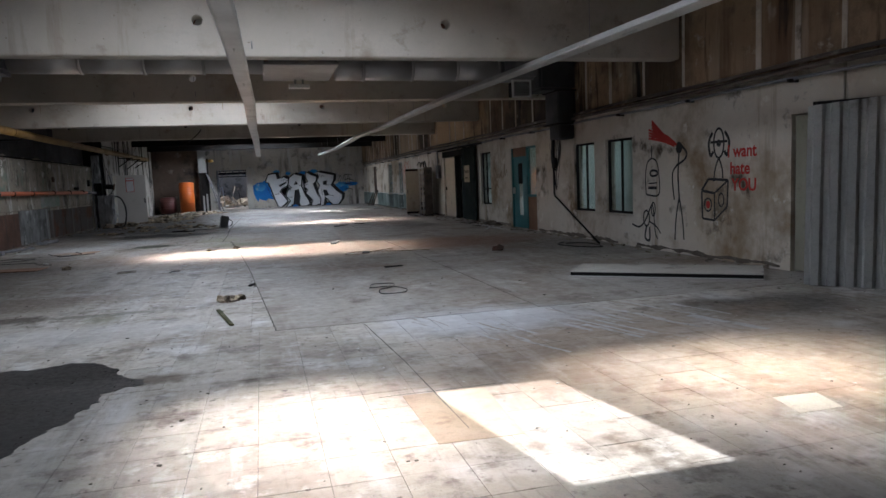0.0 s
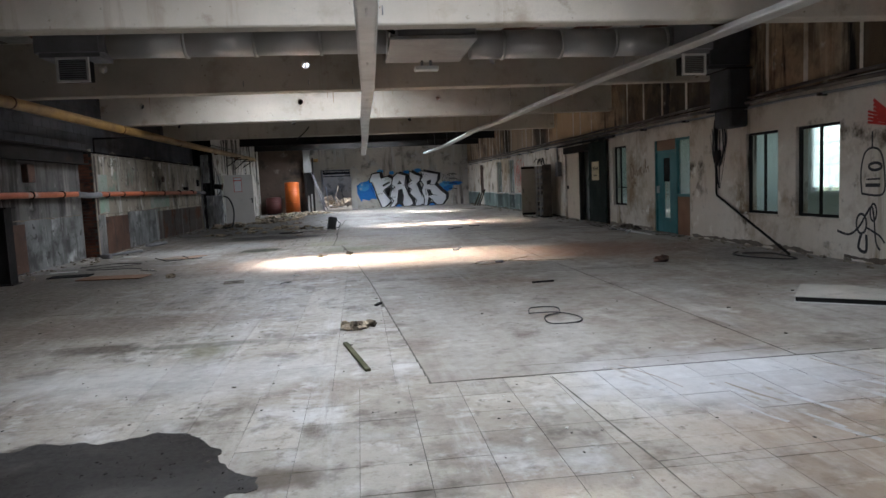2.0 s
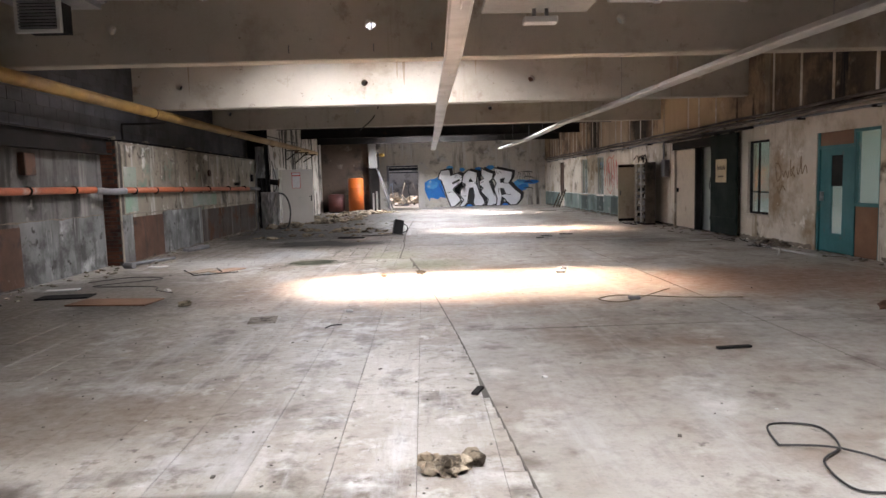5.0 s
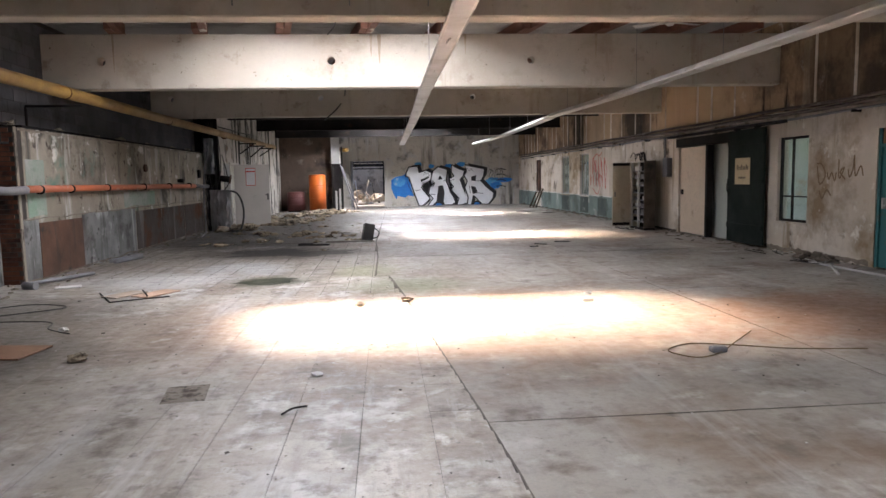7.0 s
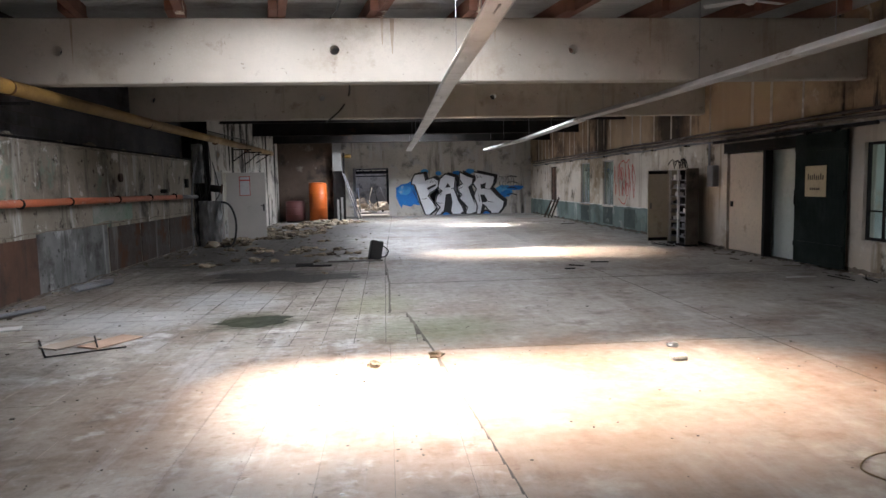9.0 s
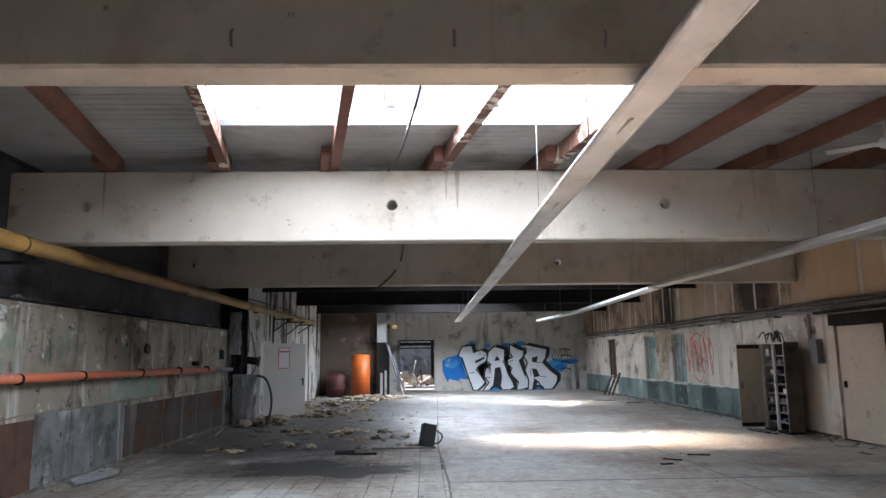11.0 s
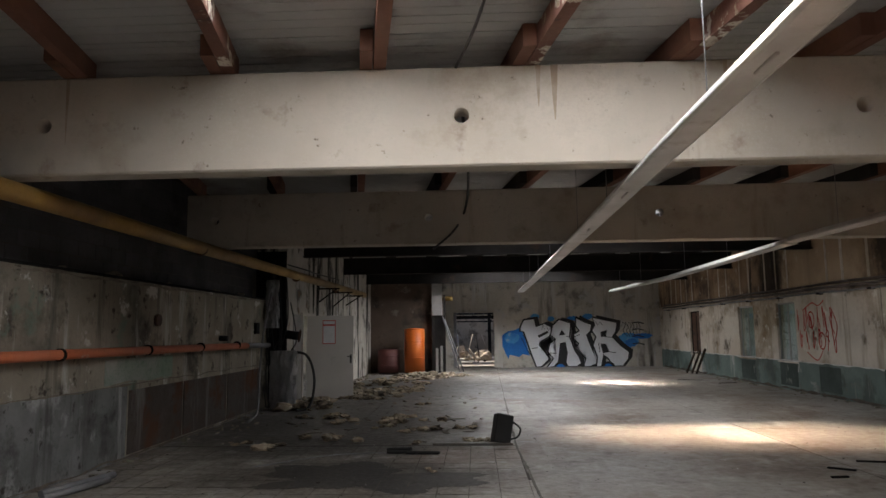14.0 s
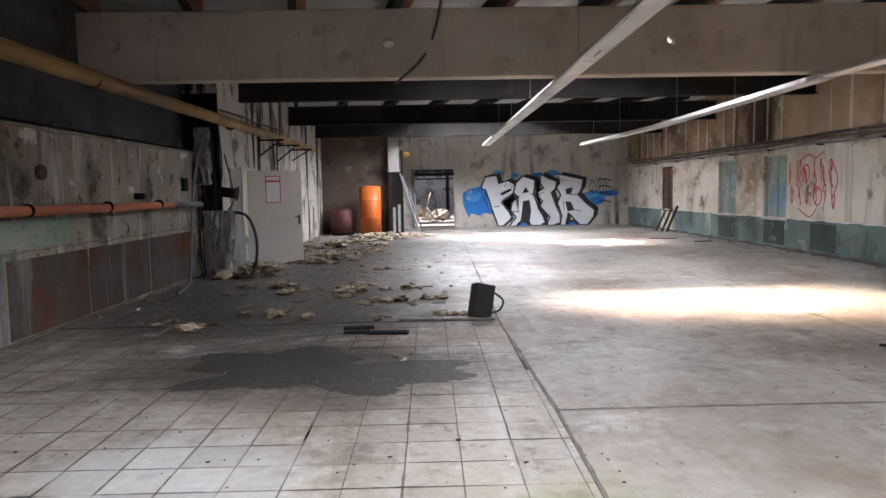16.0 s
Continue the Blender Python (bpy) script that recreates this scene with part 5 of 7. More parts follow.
part("base", boxes((6.48, 6.8, 26.05, 27.13, 0, 0.05)), M_SOOTBEAM, ec)
part("back", boxes((6.77, 6.8, 26.08, 27.1, 0.05, 1.87)), M_DARK, ec)
for y in (26.08, 26.55, 27.05):
    part("upright", boxes((6.5, 6.55, y, y + 0.05, 0.05, 1.87)), M_WHITE, ec, "pale steel mounting upright")
rng = random.Random(4)
for k in range(8):
    z = 0.2 + k * 0.2
    part("shelf_bar", boxes((6.52, 6.6, 26.13, 27.05, z, z + 0.03)), M_GREYP, ec)
    for y in (26.2, 26.34, 26.68, 26.82, 26.94):
        if rng.random() < 0.6:
            h = rng.uniform(0.06, 0.13)
            part("switch_gear", boxes((6.54, 6.7, y, y + rng.uniform(0.06, 0.12), z + 0.03, z + 0.03 + h)), rng.choice((M_DARK, M_DARK, M_GREYP, M_WHITE)), ec)
lf = part("cabinet_door", bevelled(boxes((5.95, 6.47, 27.1, 27.13, 0.06, 1.88)), 0.005), M_CABIN, ec, "beige door leaf swung wide open")
part("lock", boxes((6.0, 6.04, 27.07, 27.1, 0.9, 1.05)), M_GREYP, lf)
for z in (0.08, 1.78):
    part("door_edge", boxes((5.96, 6.46, 27.085, 27.099, z, z + 0.08)), M_SOOTBEAM, lf)
for k in range(9):
    x0, y0 = rng.uniform(6.5, 6.75), rng.uniform(26.2, 27.0)
    part("loose_wire", tubes(arc([(x0, y0, 1.9), (x0 - 0.05, y0, 2.05 + 0.1 * rng.random()), (x0 - 0.12, y0 + rng.uniform(-0.15, 0.15), 1.95 + 0.15 * rng.random())], 4), 0.012, 5), M_SOOTBEAM, ec)
mb = thing("meter_box", "small grey meter box on the plaster wall", "meter box")
part("case", bevelled(boxes((6.9, 7.049, 25.55, 25.85, 1.45, 1.95)), 0.01), M_GREYP, mb)
for y in (25.95, 26.0):
    solid("conduit", tubes([(7.02, y, 1.9), (7.02, y, 2.5)], 0.018, 6), M_GREYP, "thin grey conduit up the wall", "conduit", "conduits")
solid("conduit", tubes([(7.0, 14.92, 2.4), (7.0, 14.9, 0.98), (6.99, 14.85, 0.91), (6.64, 12.0, 0.03)], 0.022, 8), M_SOOTBEAM, "bent black steel tube slanting down to the floor", "conduit", "conduits")
sw = thing("wall_switchgear", "burnt cluster of cables fanning from a small box on the wall", "switchgear")
part("box", bevelled(boxes((6.97, 7.049, 14.78, 14.96, 1.55, 1.8)), 0.015), M_SOOTBEAM, sw)
rng = random.Random(77)
for k in range(11):
    u = rng.uniform(-0.32, 0.32)
    part("cable", tubes(arc([(7.03, 14.87 + u * 0.2, 1.5), (7.02, 14.87 + u, 1.85 + rng.uniform(-0.1, 0.1)), (7.035, 14.87 + u * 0.7, 2.2 + rng.uniform(0, 0.25))], 4), 0.012, 5), M_RUBBER, sw)
bm = bmesh.new()
for k in range(8):
    u = rng.uniform(-0.3, 0.3)
    ribbon(bm, smooth2([(14.87 + u * 0.1, 1.05), (14.87 + u * 0.8, 1.6), (14.87 + u * 1.3, 2.0 + rng.uniform(0, 0.25))]), rng.uniform(0.012, 0.035), lambda u, z: (XR - 0.002 - 0.0002 * k, u, z))
part("scorch", bm, M_SPRAYK, sw, "black scorch streaks")
solid("wall_stain_board", boxes((XR - 0.02, XR - 0.001, 27.75, 28.0, 0, 0.5)), M_WHITE, "small white board leaning at the wall foot", "board")

# ---- leaning corrugated sheet and the fallen panel ----
bm = bmesh.new()
A, B, T = Vector((6.36, 6.42, 0.01)), Vector((6.9, 5.72, 0.01)), Vector((0.1, 0.08, 2.06))
n2, prof = 5, []
out = Vector((-0.79, -0.61, 0))
for k in range(n2):
    for f, d in ((0.0, 0), (0.28, 0), (0.42, 0.04), (0.86, 0.04)):
        prof.append(((k + f) / n2, d))
prof.append((1.0, 0))
lo = [bm.verts.new(A + (B - A) * f + out * d) for f, d in prof]
hi = [bm.verts.new(A + (B - A) * f + out * d + T + Vector((0, 0, 0.05 * f))) for f, d in prof]
for i in range(len(prof) - 1):
    bm.faces.new((lo[i], lo[i + 1], hi[i + 1], hi[i]))
bmesh.ops.solidify(bm, geom=bm.faces[:], thickness=0.006)
solid("corrugated_sheet", bm, surf("white_corrugated_sheet", (0.6, 0.6, 0.57), (0.5, 0.5, 0.48), 0.5, 1.0, 12, [((0.2, 0.17, 0.14), 1.8, 0.6, 0.7)], [((0.25, 0.22, 0.18), 3, 0.6, 0.7)], 0.08), "dirty white corrugated sheet leaning against the wall", "metal sheet", "leaning sheets")
bm = bmesh.new()
box(bm, 0, 0.75, -0.02, 0.0, 0.005, 2.12)
ob = solid("backing_sheet", bm, M_SOOTBEAM, "dark sheet leaning behind the corrugated one", "metal sheet", "leaning sheets")
ob.matrix_world = pose(6.44, 6.42, 0, -3, 0, -50)
M_PANEL = surf("dirty_panel_skin", (0.52, 0.5, 0.45), (0.42, 0.4, 0.35), 0.6, 1.2, 14, [((0.12, 0.1, 0.08), 2.0, 0.56, 0.7)], bump=0.08)
fp = thing("fallen_panel", "long white sandwich panel lying on the floor", "panel", (4.35, 8.45, 0), -38)
part("core", boxes((0, 2.42, 0, 0.85, 0.012, 0.06)), M_DARK, fp, "dark crumbling core edge")
part("skin", bevelled(boxes((-0.01, 2.43, -0.01, 0.86, 0.06, 0.068)), 0.002), M_PANEL, fp)
part("skin", boxes((-0.01, 2.43, -0.01, 0.86, 0.002, 0.012)), M_WHITE, fp)

# ---- paint on the walls ----
onr = lambda u, z: (XR - 0.003, u, z)


def wall_paint(name, label, strokes, m, to=onr, category="graffiti"):
    t = thing(name, label, category, group="graffiti on the walls")
    for k, (pts, w) in enumerate(strokes):
        part("stroke", bmesh_shift(ribbon(bmesh.new(), smooth2(pts), w, to), -0.00025 * k), m, t)
    return t


def bmesh_shift(bm, dx):
    for v in bm.verts:
        v.co.x += dx
    return bm


def ring2(cx, cz, rx, rz, n=14, a0=0.0, a1=6.4):
    return [(cx + rx * math.cos(a), cz + rz * math.sin(a)) for a in np.linspace(a0, a1, n)]


wall_paint("stick_figure_drawing", "black spray-painted stick figure on the plaster", [(ring2(9.93, 1.77, 0.04, 0.04), 0.11), ([(9.93, 1.68), (9.96, 1.3), (9.93, 0.95)], 0.04), ([(9.93, 1.5), (9.76, 1.58), (9.72, 1.68), (9.86, 1.8)], 0.04), ([(9.93, 1.52), (10.1, 1.38), (10.12, 1.2), (10.07, 0.9)], 0.035), ([(9.93, 0.95), (10.02, 0.6), (10.06, 0.22)], 0.035), ([(9.93, 0.95), (9.84, 0.6), (9.8, 0.24)], 0.035)], M_SPRAYK)
wall_paint("bottle_drawing", "black spray-painted bottle outline on the plaster", [([(10.95, 0.98), (10.97, 1.3), (10.9, 1.55), (10.75, 1.62), (10.6, 1.55), (10.53, 1.3), (10.55, 0.98), (10.95, 0.98)], 0.03), ([(10.76, 1.62), (10.76, 1.85)], 0.03), (ring2(10.7, 1.36, 0.12, 0.05), 0.04), ([(10.88, 1.1), (10.6, 1.1)], 0.05), ([(10.86, 1.18), (10.6, 1.19)], 0.025)], M_SPRAYK)
wall_paint("loop_drawing", "black spray-painted looped figure on the plaster", [(ring2(8.9, 1.78, 0.12, 0.22), 0.035), ([(9.05, 1.95), (9.14, 1.8), (9.1, 1.6), (9.03, 1.66)], 0.05), ([(8.76, 1.95), (8.66, 1.8), (8.7, 1.6), (8.77, 1.66)], 0.05), ([(9.1, 1.8), (8.7, 1.8)], 0.04), (ring2(8.9, 1.78, 0.03, 0.03), 0.05), ([(8.9, 1.56), (8.98, 1.4), (9.02, 1.2)], 0.03), ([(8.9, 1.56), (8.82, 1.4), (8.8, 1.2)], 0.03)], M_SPRAYK)
wall_paint("cube_drawing", "black spray-painted cube on the plaster", [([(9.32, 1.05), (9.3, 0.62)], 0.04), ([(9.3, 0.62), (9.0, 0.6)], 0.035), ([(9.0, 0.6), (9.0, 1.02)], 0.03), ([(9.32, 1.06), (9.0, 1.02)], 0.04), ([(9.32, 1.06), (9.15, 1.24)], 0.04), ([(9.15, 1.24), (8.68, 1.22)], 0.04), ([(8.68, 1.22), (9.0, 1.02)], 0.03), ([(8.68, 1.22), (8.7, 0.82)], 0.035), ([(8.7, 0.82), (9.0, 0.6)], 0.03), (ring2(9.16, 0.84, 0.09, 0.1), 0.025), (ring2(8.84, 0.92, 0.06, 0.1), 0.025)], M_SPRAYK)
wall_paint("heart_drawing", "small red spray-painted spot on the drawn cube", [(ring2(9.16, 0.84, 0.02, 0.03), 0.06)], M_SPRAYR)
wall_paint("scribble_drawing", "tangled black spray-painted scribble low on the wall", [([(11.45, 0.42), (11.2, 0.38), (11.0, 0.5), (10.85, 0.7), (10.75, 0.8), (10.7, 0.6)], 0.035), (ring2(10.95, 0.55, 0.1, 0.14), 0.035), ([(10.95, 0.4), (11.0, 0.2), (10.85, 0.16), (10.85, 0.4)], 0.05), ([(10.85, 0.5), (10.6, 0.4), (10.5, 0.3)], 0.03), (ring2(10.72, 0.72, 0.06, 0.12), 0.03), ([(10.7, 0.6), (10.66, 0.3), (10.58, 0.2)], 0.03)], M_SPRAYK)
wall_paint("red_burst", "red spray-painted burst on the plaster", [([(10.0, 1.82), (10.35, 2.0), (10.75, 2.1 + 0.06 * k)], 0.045) for k in range(-2, 4)] + [([(10.05, 1.8), (10.4, 1.9 + 0.03 * k), (10.85, 1.98 + 0.05 * k)], 0.035) for k in range(4)], M_SPRAYR)
wall_paint("brown_tag", "brown spray-painted tag on the plaster", [([(19.38, 1.62), (19.3, 1.3), (19.15, 1.45), (19.25, 1.64), (19.4, 1.66)], 0.03), ([(19.1, 1.5), (19.05, 1.38), (18.98, 1.5), (18.9, 1.36), (18.86, 1.5)], 0.03), ([(18.8, 1.72), (18.78, 1.4), (18.66, 1.58), (18.76, 1.5), (18.62, 1.38)], 0.03), ([(18.56, 1.55), (18.52, 1.42), (18.44, 1.56), (18.42, 1.78), (18.38, 1.44), (18.26, 1.6), (18.2, 1.44)], 0.03), ([(19.3, 1.18), (19.22, 1.05), (19.1, 1.2), (18.98, 1.1)], 0.03)], M_SPRAYN)
rng = random.Random(41)
tag = []
for row, (z0, z1) in enumerate(((1.6, 2.12), (1.12, 1.56))):
    for k in range(6):
        y = 32.85 - k * 0.33 - 0.1 * row
        tag.append(([(y + rng.uniform(-0.1, 0.1), z0 + (z1 - z0) * f + rng.uniform(-0.05, 0.05)) for f in rng.sample((0.0, 0.2, 0.45, 0.7, 0.9, 1.05), 5)], 0.035))
    tag.append((ring2(32.2 - 0.5 * row, (z0 + z1) / 2, 0.16, 0.2), 0.035))
tag += [([(32.6, 2.1), (32.1, 2.28), (31.8, 2.2), (31.5, 2.32)], 0.03), ([(32.5, 1.05), (32.0, 0.86), (31.7, 1.1)], 0.03), ([(31.2, 2.15), (30.95, 1.7), (31.15, 1.25)], 0.035)]
wall_paint("red_tag", "tangled red spray-painted tag on the plaster", tag, M_SPRAYR)


def lettering(text, size, m, at, label, axes):
    cu = bpy.data.curves.new("lettering", "FONT")
    cu.body, cu.size, cu.extrude, cu.offset = text, size, 0.001, 0.006
    tmp = bpy.data.objects.new("lettering", cu)
    scene.collection.objects.link(tmp)
    me = bpy.data.meshes.new_from_object(tmp.evaluated_get(bpy.context.evaluated_depsgraph_get()))
    bpy.data.objects.remove(tmp)
    me.materials.clear()
    me.materials.append(m)
    ob = tagged(new("lettering", me), label, "graffiti", "graffiti on the walls")
    ob.matrix_world = Matrix.Translation(at) @ axes
    return ob


FACE_R = Matrix(((0, 0, -1), (-1, 0, 0), (0, 1, 0))).to_4x4()
for text, y, z in (("I want", 8.7, 1.56), ("hate", 8.64, 1.31), ("YOU", 8.6, 1.07)):
    lettering(text, 0.25, M_SPRAYR, (XR - 0.004, y, z), "red spray-painted words on the plaster", FACE_R)

# the large piece on the far wall, drawn on a grid of centimetre-sized units
gx, gz = (lambda c: 0.812 + (c - 415) * 0.010115), (lambda c: max(0.012, (442 - c) * 0.00955))
gr = thing("graffiti_piece", "large silver-white graffiti letters with black outline and blue cloud", "graffiti")


def wall_poly(ring, depth, dx=0.0, dz=0.0):
    bm = bmesh.new()
    bmesh.ops.triangulate(bm, faces=[bm.faces.new([bm.verts.new((gx(px + dx), YF - depth, gz(pz + dz))) for px, pz in ring])])
    return bm


def wall_stroke(pts, w, depth, closed=False):
    pts = [(gx(a), gz(b)) for a, b in (pts + pts[:2] if closed else pts)]
    return ribbon(bmesh.new(), pts, w, lambda u, z: (u, YF - depth, max(z, 0.006)))


def cloud_ring(cx, cz, rx, rz, seed, n=44):
    rng = random.Random(seed)
    return [(cx + rx * math.cos(a) * rng.uniform(0.8, 1.12), cz + rz * math.sin(a) * rng.uniform(0.8, 1.12)) for a in np.linspace(0, 6.28, n)[:-1]]


LETTER_F = [(416, 213), (464, 208), (472, 246), (512, 232), (548, 254), (553, 272), (528, 298), (496, 318), (484, 334), (506, 362), (530, 398), (520, 414), (490, 441), (468, 440), (446, 376), (428, 316), (414, 272), (398, 268), (400, 246)]
LETTER_A = [(546, 242), (576, 214), (604, 222), (630, 232), (628, 264), (622, 298), (634, 326), (644, 362), (664, 396), (674, 432), (652, 441), (612, 441), (600, 416), (566, 420), (548, 441), (518, 441), (546, 400), (522, 370), (530, 332), (556, 306), (536, 290)]
LETTER_I = [(654, 204), (690, 226), (724, 240), (718, 274), (700, 290), (714, 332), (748, 424), (718, 441), (680, 441), (692, 402), (664, 370), (648, 350), (662, 330), (640, 310), (640, 286), (666, 270), (650, 246)]
LETTER_R = [(728, 205), (790, 220), (838, 232), (832, 276), (816, 300), (850, 340), (888, 372), (884, 406), (858, 440), (816, 441), (790, 402), (774, 384), (762, 441), (738, 441), (744, 396), (726, 340), (740, 300), (722, 270), (736, 246)]
left_cloud = [(305, 290), (322, 284), (345, 268), (378, 262), (400, 250), (420, 300), (440, 386), (408, 378), (392, 392), (350, 380), (344, 400), (330, 374), (318, 340)]
part("cloud", wall_poly(left_cloud, 0.003), M_SPRAYB, gr, "blue sprayed cloud")
for k, (cx, cz, rx, rz, m) in enumerate(((360, 300, 34, 26, M_SPRAYLB), (468, 199, 20, 14, M_SPRAYLB), (541, 211, 15, 13, M_SPRAYLB), (640, 210, 26, 12, M_SPRAYB), (706, 202, 24, 15, M_SPRAYLB), (884, 318, 48, 36, M_SPRAYLB), (950, 298, 44, 14, M_SPRAYB), (900, 330, 30, 20, M_SPRAYB), (510, 340, 24, 30, M_SPRAYB), (590, 352, 26, 30, M_SPRAYB), (780, 348, 22, 24, M_SPRAYB))):
    part("cloud", wall_poly(cloud_ring(cx, cz, rx, rz, k), 0.0034 + 0.0003 * k), m, gr, "blue sprayed cloud")
letters = (LETTER_F, LETTER_A, LETTER_I, LETTER_R)
for k, ring in enumerate(letters):
    part("shadow", wall_poly(ring, 0.008 + 0.0006 * k, 17, -9), M_SPRAYK, gr, "black block shadow")
    part("shadow", wall_poly(ring, 0.0105 + 0.0006 * k, 9, 2), M_SPRAYK, gr, "black block shadow")
for k, ring in enumerate(letters):
    part("letter", wall_poly(ring, 0.014 + 0.0012 * k), M_SPRAYW, gr, "silver-white letter fill")
    part("outline", wall_stroke(ring, 0.075, 0.0146 + 0.0012 * k, True), M_SPRAYK, gr, "black outline")
for ring in ([(588, 264), (604, 288), (574, 291)], [(578, 328), (604, 322), (612, 372), (602, 441), (562, 441), (574, 384)], [(762, 276), (792, 268), (786, 298), (764, 301)], [(760, 332), (784, 334), (800, 372), (770, 378)], [(478, 290), (524, 268), (528, 278), (484, 302)]):
    part("counter", wall_poly(ring, 0.0205), M_SPRAYK, gr, "black inner mark")
for cx, r in ((578, 30), (792, 30), (670, 18), (728, 14)):
    part("half_disc", wall_poly([(cx + r * math.cos(a), 442 - r * 0.85 * math.sin(a)) for a in np.linspace(0, math.pi, 12)], 0.021), M_SPRAYK, gr, "black half disc at the foot")
    if r > 20:
        part("half_disc", wall_poly([(cx + r * 0.6 * math.cos(a), 442 - r * 0.5 * math.sin(a)) for a in np.linspace(0, math.pi, 12)], 0.0216), M_SPRAYB, gr, "blue half disc at the foot")
for pts in ([(498, 262), (504, 240), (512, 262), (520, 246), (528, 266), (542, 252)], [(732, 240), (742, 226), (750, 244), (762, 230), (772, 242)], [(412, 286), (430, 318)], [(404, 300), (426, 352), (450, 392)], [(640, 300), (668, 288)], [(700, 292), (716, 284)], [(606, 296), (632, 300)], [(560, 306), (548, 330)], [(780, 300), (822, 304)], [(800, 372), (828, 376)], [(530, 374), (560, 376)], [(450, 352), (478, 348)], [(752, 330), (756, 372)]):
    part("line", wall_stroke(pts, 0.03, 0.022), M_SPRAYK, gr, "thin black line")
for k in range(6):
    part("tag_mark", wall_stroke(smooth2([(862 + k * 14, 232), (876 + k * 13, 244 + 12 * (k % 2)), (864 + k * 15, 272), (884 + k * 11, 300)]), 0.028, 0.0075), M_SPRAYK, gr, "small black tag")
for z in (236, 268, 300, 336):
    part("tag_mark", wall_stroke([(905, z), (930, z - 5), (958, z + 3)], 0.05, 0.0078), M_SPRAYK, gr, "faint black bar")

# ---- things on the floor ----
bx = thing("black_case", "black boxy case tipped on the floor by the slab edge", "case", (-1.05, 24.9, 0.02), 14)
ob = part("body", bevelled(boxes((-0.13, 0.13, -0.1, 0.1, 0, 0.42)), 0.012), M_RUBBER, bx)
ob.rotation_euler = (radians(-12), radians(13), 0)
part("strap", tubes(arc([(0.2, -0.02, 0.3), (0.31, -0.02, 0.2), (0.27, 0.0, 0.08), (0.15, 0, 0.05)], 5), 0.014, 6), M_RUBBER, bx, "black strap")
solid("slab_edge_strip", bevelled(boxes((-2.05, -0.86, 24.82, 24.94, 0, 0.035)), 0.008), M_CONC, "raised concrete strip at the end of the tiles", "strip")
for k, (x, y, rz, w) in enumerate(((-2.5, 24.42, 8, 0.36), (-2.14, 24.12, -4, 0.46), (-2.5, 24.2, 2, 0.3))):
    ob = solid("charred_board", bevelled(boxes((-w / 2, w / 2, -0.06, 0.06, 0.001, 0.03)), 0.005), M_DARK, "charred board lying on the tiles", "board", "boards on the floor")
    ob.matrix_world = pose(x, y, 0.002, 0, 0, rz)
ob = solid("mossy_plank", bevelled(boxes((-0.022, 0.022, 0, 0.98, 0.002, 0.026)), 0.005), M_GREENW, "narrow mossy green plank lying on the floor", "plank")
ob.matrix_world = pose(-0.08, 7.0, 0, 0, 0, 11)
rng = random.Random(21)
bm = bmesh.new()
for k in range(9):
    lump(bm, (-0.18 + rng.uniform(-0.14, 0.14), 8.65 + rng.uniform(-0.07, 0.07), 0), rng.uniform(0.03, 0.075), k, 0.7)
solid("rag_heap", bm, M_FOAM, "dirty torn rag of insulation on the floor", "rag")
solid("cable_loop", tubes(arc([(1.6, 8.75, 0.012), (1.7, 9.05, 0.012), (1.95, 9.0, 0.012), (1.9, 8.7, 0.014), (1.7, 8.5, 0.02), (1.68, 8.2, 0.012), (1.95, 8.2, 0.012), (2.03, 8.45, 0.012), (1.85, 8.65, 0.028), (1.6, 8.75, 0.012)], 8), 0.006, 6), M_RUBBER, "black cable coiled in a figure of eight", "cable", "cables on the floor")
wc = thing("plug_cable", "thin brown cable with a grey plug on the floor", "cable", group="cables on the floor")
part("cable", tubes(arc([(3.5, 13.2, 0.01), (2.9, 13.3, 0.01), (2.45, 13.5, 0.01), (2.1, 13.6, 0.01), (1.82, 13.4, 0.01), (1.95, 13.15, 0.01), (2.2, 13.25, 0.01), (2.5, 13.55, 0.02), (2.9, 14.0, 0.01)], 8), 0.005, 6), M_WOOD, wc)
part("plug", bevelled(boxes((2.16, 2.3, 13.28, 13.36, 0.001, 0.05)), 0.012), M_GREYP, wc)
solid("left_wire", tubes(arc([(-5.7, 16.4, 0.01), (-5.2, 16.9, 0.01), (-4.6, 16.6, 0.01), (-5.4, 15.9, 0.012), (-4.4, 15.7, 0.01), (-4.2, 15.3, 0.01), (-3.85, 15.0, 0.01)], 8), 0.006, 6), M_RUBBER, "thin black wire trailing on the floor", "cable", "cables on the floor")
solid("corner_wire", tubes(arc([(6.3, 12.9, 0.01), (6.0, 12.5, 0.012), (6.15, 11.9, 0.01), (6.5, 11.6, 0.01), (6.55, 12.3, 0.02), (6.2, 12.6, 0.015)], 8), 0.012, 6), M_RUBBER, "black cable curled at the wall foot", "cable", "cables on the floor")
solid("pale_wire", tubes(arc([(-4.2, 23.2, 0.01), (-3.4, 24.0, 0.01), (-2.5, 24.2, 0.01)], 8), 0.007, 5), M_GREYP, "thin grey wire on the tiles", "cable", "cables on the floor")
M_CARDDARK = surf("dirty_card", (0.12, 0.1, 0.08), (0.2, 0.17, 0.14), 0.9, 4, 20, piece=0.5)
M_CARDPINK = surf("pink_brown_carton", (0.42, 0.29, 0.215), (0.34, 0.23, 0.17), 0.9, 3, 20)
M_CARD = surf("faded_carton", (0.36, 0.31, 0.26), (0.28, 0.22, 0.17), 0.9, 3, 20)
